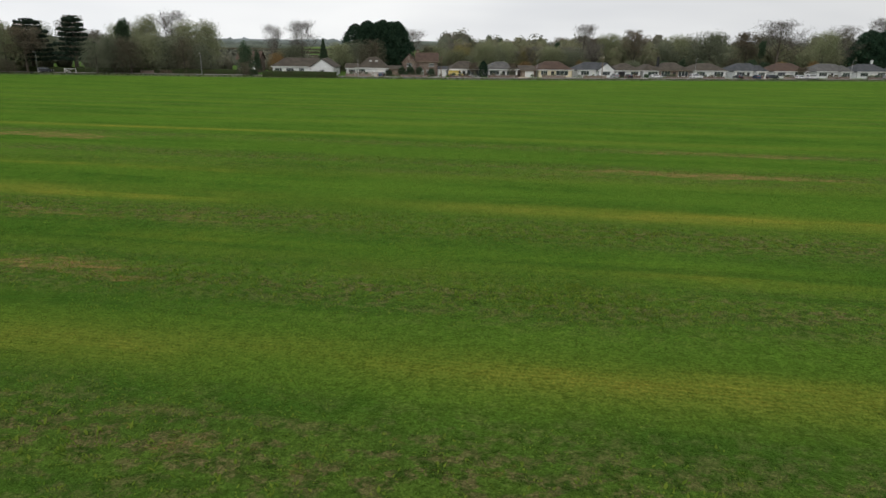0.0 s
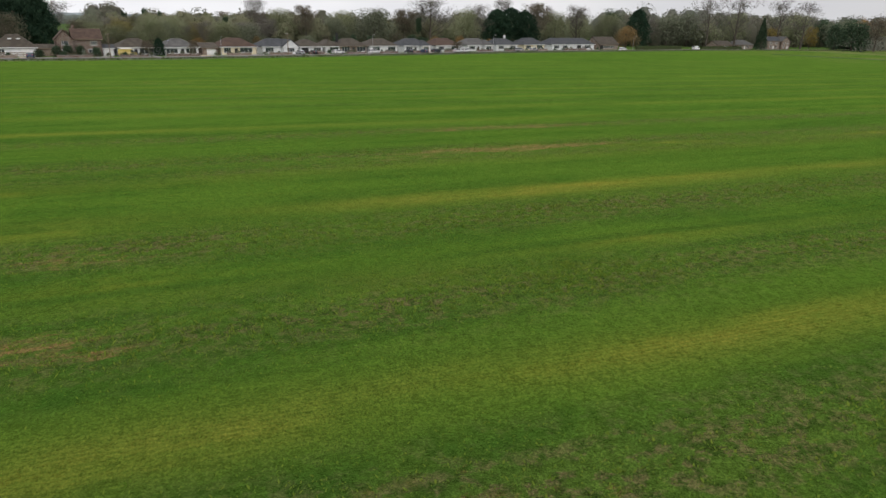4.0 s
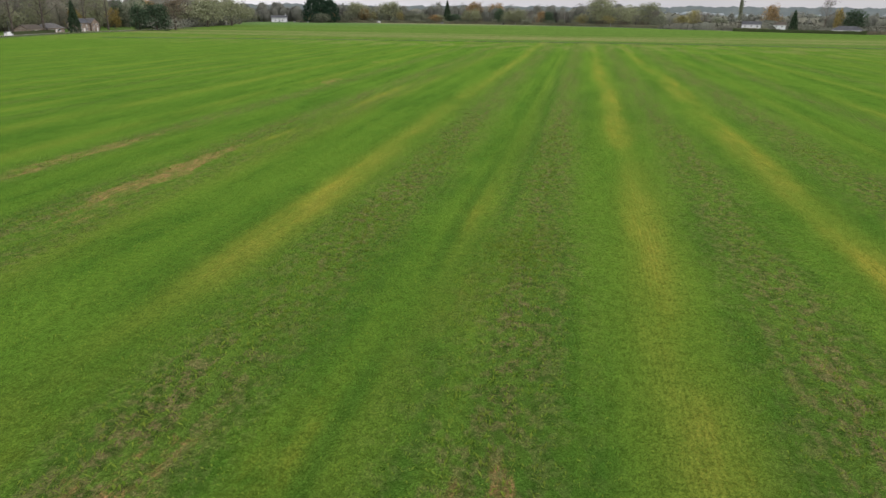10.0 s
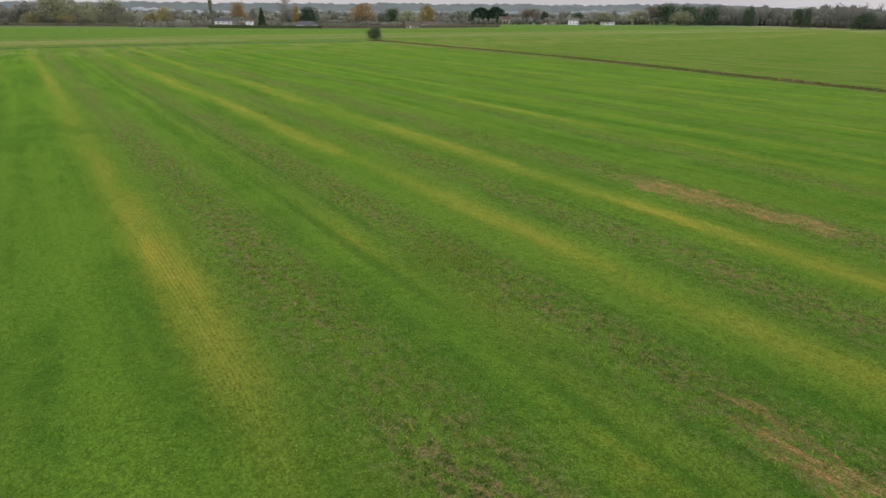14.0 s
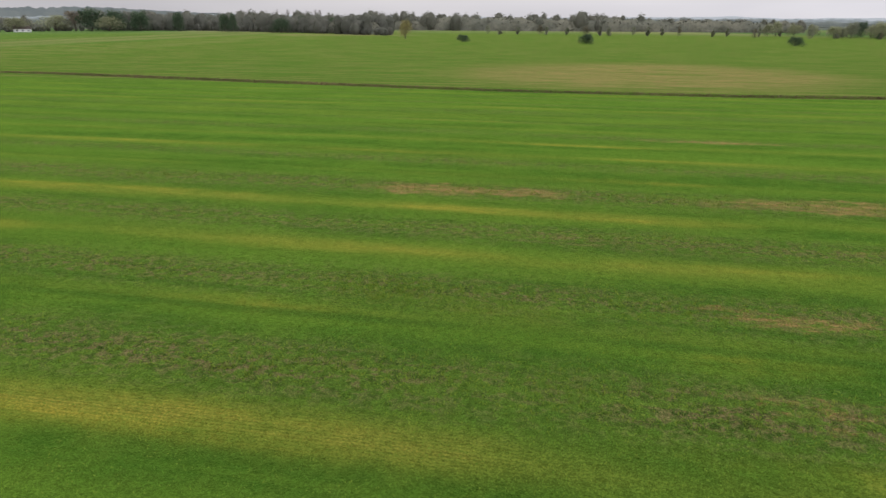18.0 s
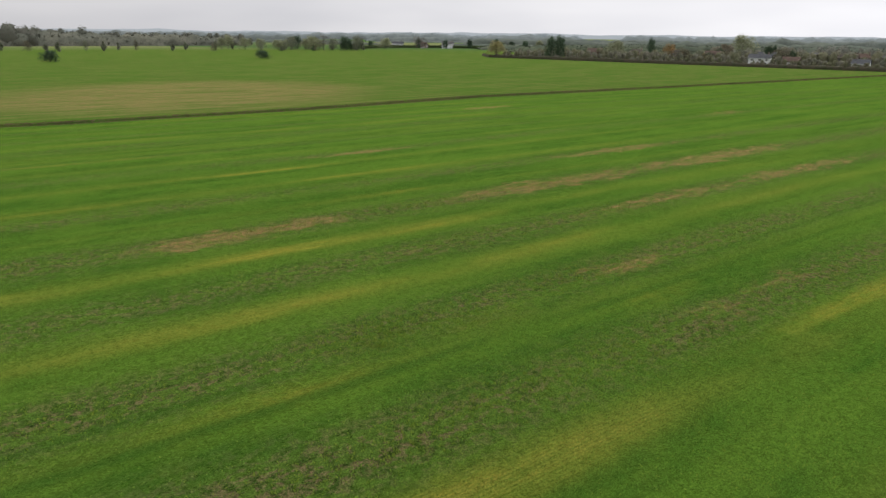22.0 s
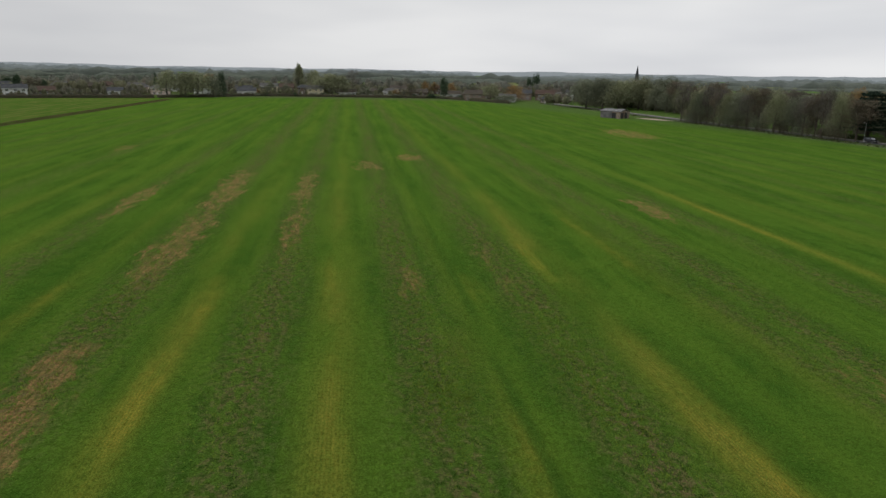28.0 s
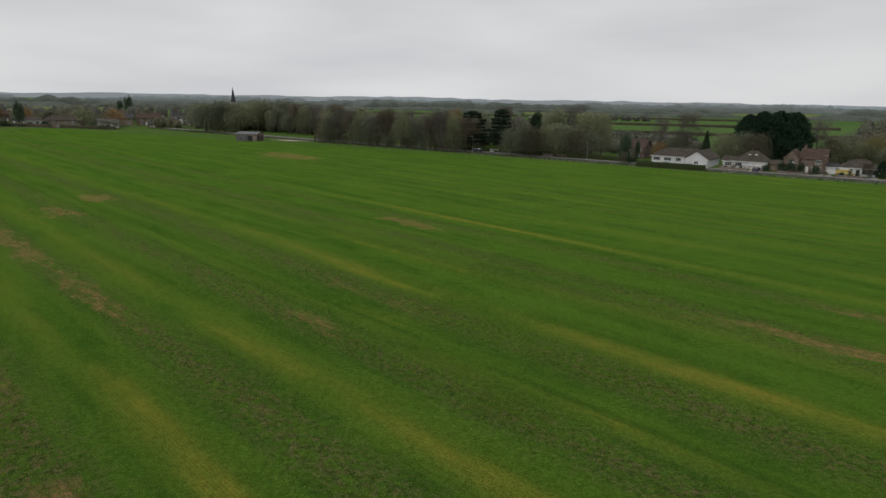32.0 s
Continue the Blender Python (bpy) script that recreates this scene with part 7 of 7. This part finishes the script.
# ---- posts, walls, gates ----
def lamp_post(x, y, height, turn, label="grey steel street lamp with a short arm", z=0.0):
    root = thing("street_lamp", pose(x, y, z, 0, 0, turn), label, "lamp", "street lamps")
    v, q = tube([(0, 0, -0.1), (0, 0, 1.2), (0, 0, 1.25), (0, 0, height)], [0.10, 0.10, 0.065, 0.05], 8)
    part("pole", mesh_of("pole", v, q, M["steel"]), None, root)
    v, q = tube([(0, 0, height - 0.05), (0, -0.4, height + 0.12), (0, -0.9, height + 0.15)], [0.04, 0.035, 0.03], 6)
    part("arm", mesh_of("arm", v, q, M["steel"]), None, root)
    part("lantern", block(-0.14, 0.14, -1.4, -0.85, height + 0.08, height + 0.24, 0.03), M["lamp"], root)


def telegraph_pole(x, y, height, turn):
    root = thing("telegraph_pole", pose(x, y, 0, 0, 0, turn), "weathered wooden telegraph pole with a crossbar", "pole", "telegraph poles")
    v, q = tube([(0, 0, -0.2), (0, 0, height)], [0.15, 0.11], 8)
    part("pole", mesh_of("pole", v, q, M["wood"]), None, root)
    part("crossbar", block(-0.7, 0.7, -0.16, -0.08, height - 0.5, height - 0.38), M["wood"], root)
    for u in (-0.6, -0.2, 0.2, 0.6):
        part("insulator", block(u - 0.04, u + 0.04, -0.16, -0.08, height - 0.376, height - 0.24), M["plastic_white"], root)


for x, y, h_ in ((-120, 198, 6.8), (-174, 189, 6.5), (-72, 213, 5.4), (-15, 234, 6.0), (40, 259.5, 7.0), (101, 288, 7.0), (201, 330, 7.0), (262, 352, 7.0), (320, 362, 7.0)):
    lamp_post(x, y, h_, 20)
for x, y, h_ in ((-182, 188, 8.0), (-46, 222.5, 7.0), (7, 244.5, 7.5)):
    telegraph_pole(x, y, h_, 15)
for k, (x, y, a) in enumerate(along(EAST_ROAD[1:7], 62, 6.0)):
    lamp_post(x, y, 10.0, 90, "tall grey street lamp beside the main road")


def low_wall(x, y, turn, length, height, mat, label, group="front garden walls"):
    root = thing("garden_wall", pose(x, y, 0, 0, 0, turn), label, "wall", group)
    part("wall", block(-length / 2, length / 2, 0, 0.22, -0.1, height), M[mat], root)
    part("coping", block(-length / 2 - 0.04, length / 2 + 0.04, -0.04, 0.26, height + 0.002, height + 0.07), M["concrete"], root)
    for s in (-1, 1):
        part("pier", block(s * length / 2 - 0.2, s * length / 2 + 0.2, -0.08, 0.3, -0.1, height + 0.2, 0.02), M[mat], root)


def driveway(x, y, turn, w, d, mat, label):
    ob = new("driveway", mesh_of("driveway", [(-w / 2, 0, 0.1), (w / 2, 0, 0.1), (w / 2, d, 0.1), (-w / 2, d, 0.1), (-w / 2, 0, -0.05), (w / 2, 0, -0.05), (w / 2, d, -0.05), (-w / 2, d, -0.05)],
                                 [(0, 1, 2, 3), (0, 4, 5, 1), (1, 5, 6, 2), (2, 6, 7, 3), (3, 7, 4, 0)], M[mat]))
    ob.matrix_world = pose(x, y, 0, 0, 0, turn)
    tagged(ob, label, "driveway", kind="structure")


FRONTS = [   # x, y of the plot's front middle, turn, width, wall, share of the front that is walled
    (-71, 218, 14, 14, "brown_brick", 0.6), (-52, 222.5, 14, 16, "brick", 0.55), (-38, 227.3, 20, 12, "brick", 0.6), (-24, 233.5, 24, 16, "brick", 0.65), (-6.5, 241, 24, 15, "brown_brick", 0.55),
    (7, 247.2, 24, 14, "brown_brick", 0.6), (19.5, 252.7, 24, 10, "brick", 0.6), (36, 260, 24, 13, "brick", 0.6), (50, 265.8, 24, 14, "brick", 0.6), (65.5, 272.8, 25, 15, "brick", 0.55),
    (82, 280.8, 25, 16, "brown_brick", 0.55), (100, 290, 25, 16, "brick", 0.6), (117, 298, 25, 16, "brick", 0.55), (135.5, 305.6, 24, 16, "brown_brick", 0.6), (163, 316.5, 21, 30, "brick", 0.55),
]
for k, (x, y, turn, w, mat, share) in enumerate(FRONTS):
    c, s = math.cos(radians(turn)), math.sin(radians(turn))
    u = -w / 2 + w * share / 2 + 0.3
    low_wall(x + c * u, y + s * u, turn, w * share, random.uniform(0.6, 0.9), mat, {"white": "low white rendered front garden wall", "cream": "low cream front garden wall"}.get(mat, "low brick front garden wall with coping"))
    u = w / 2 - w * (1 - share) * 0.45
    driveway(x + c * u, y + s * u, turn, w * (1 - share) * 0.7, 6.2, "gravel" if k % 3 == 0 else "concrete", "pale driveway in front of the house" if k % 3 else "sandy gravel driveway in front of the house")
    u = -w / 2 + w * share / 2 + 0.3
    for j in range(3):
        uu = u + (j - 1) * w * share * 0.3
        tree(random.choice(("bush", "evergreen", "bush")), x + c * uu - s * 1.6, y + s * uu + c * 1.6, random.uniform(0.9, 1.8), random.uniform(1.2, 2.2), group="front garden shrubs")
for x, y, h_, w_ in ((-60.5, 225.5, 3.4, 3.0), (-57.5, 225.2, 3.8, 3.4), (-54.3, 225.6, 3.5, 3.2), (-50.2, 226.4, 3.0, 2.8), (-64.5, 223.0, 2.2, 3.2)):
    tree("evergreen", x, y, h_, w_, group="clipped shrubs before the brick house")
tree("cypress", -33.6, 234.5, 5.2, 2.4)
tree("copper", -23.5, 234.8, 4.6, 3.0)
tree("copper", -36.5, 230.5, 4.6, 3.6)
tree("copper", 82.5, 283.5, 4.0, 4.5)


def gate(x, y, turn, w, label, mat):
    root = thing("field_gate", pose(x, y, 0, 0, 0, turn), label, "gate")
    for s in (-1, 1):
        part("post", block(s * w / 2 - 0.09, s * w / 2 + 0.09, -0.09, 0.09, -0.1, 1.45, 0.015), M[mat], root)
    for k in range(5):
        part("bar", block(-w / 2 + 0.1, w / 2 - 0.1, -0.03, 0.03, 0.25 + 0.22 * k, 0.36 + 0.22 * k), M[mat], root)
    bm = bmesh.new()
    vs = [bm.verts.new(p) for p in ((-w / 2 + 0.1, -0.06, 0.3), (-w / 2 + 0.25, -0.06, 0.3), (w / 2 - 0.1, -0.06, 1.2), (w / 2 - 0.25, -0.06, 1.2))]
    bm.faces.new(vs)
    bmesh.ops.solidify(bm, geom=bm.faces[:], thickness=0.025)
    part("brace", bm, M[mat], root)


gate(-168.3, 196.5, 14, 3.8, "white painted five-bar gate by the road", "plastic_white")
gate(-137, 203.5, 14, 3.6, "grey wooden gate in the roadside hedge", "wood")
low_wall(-143, 202, 14, 4.0, 0.9, "brown_brick", "short brick gateway wall", "")
for k in range(12):       # post and rail fence beside the white bungalow
    root = thing("rail_fence", pose(-78.5 + 1.5 * k * 0.97, 219.8 + 1.5 * k * 0.24, 0, 0, 0, 14), "brown wooden garden fence panel", "fence", "garden fence panels")
    part("post", block(-0.06, 0.06, -0.06, 0.06, -0.1, 1.5), M["wood"], root)
    for j in range(3):
        part("rail", block(0.064, 1.436, -0.02, 0.02, 0.3 + 0.45 * j, 0.5 + 0.45 * j), M["wood"], root)
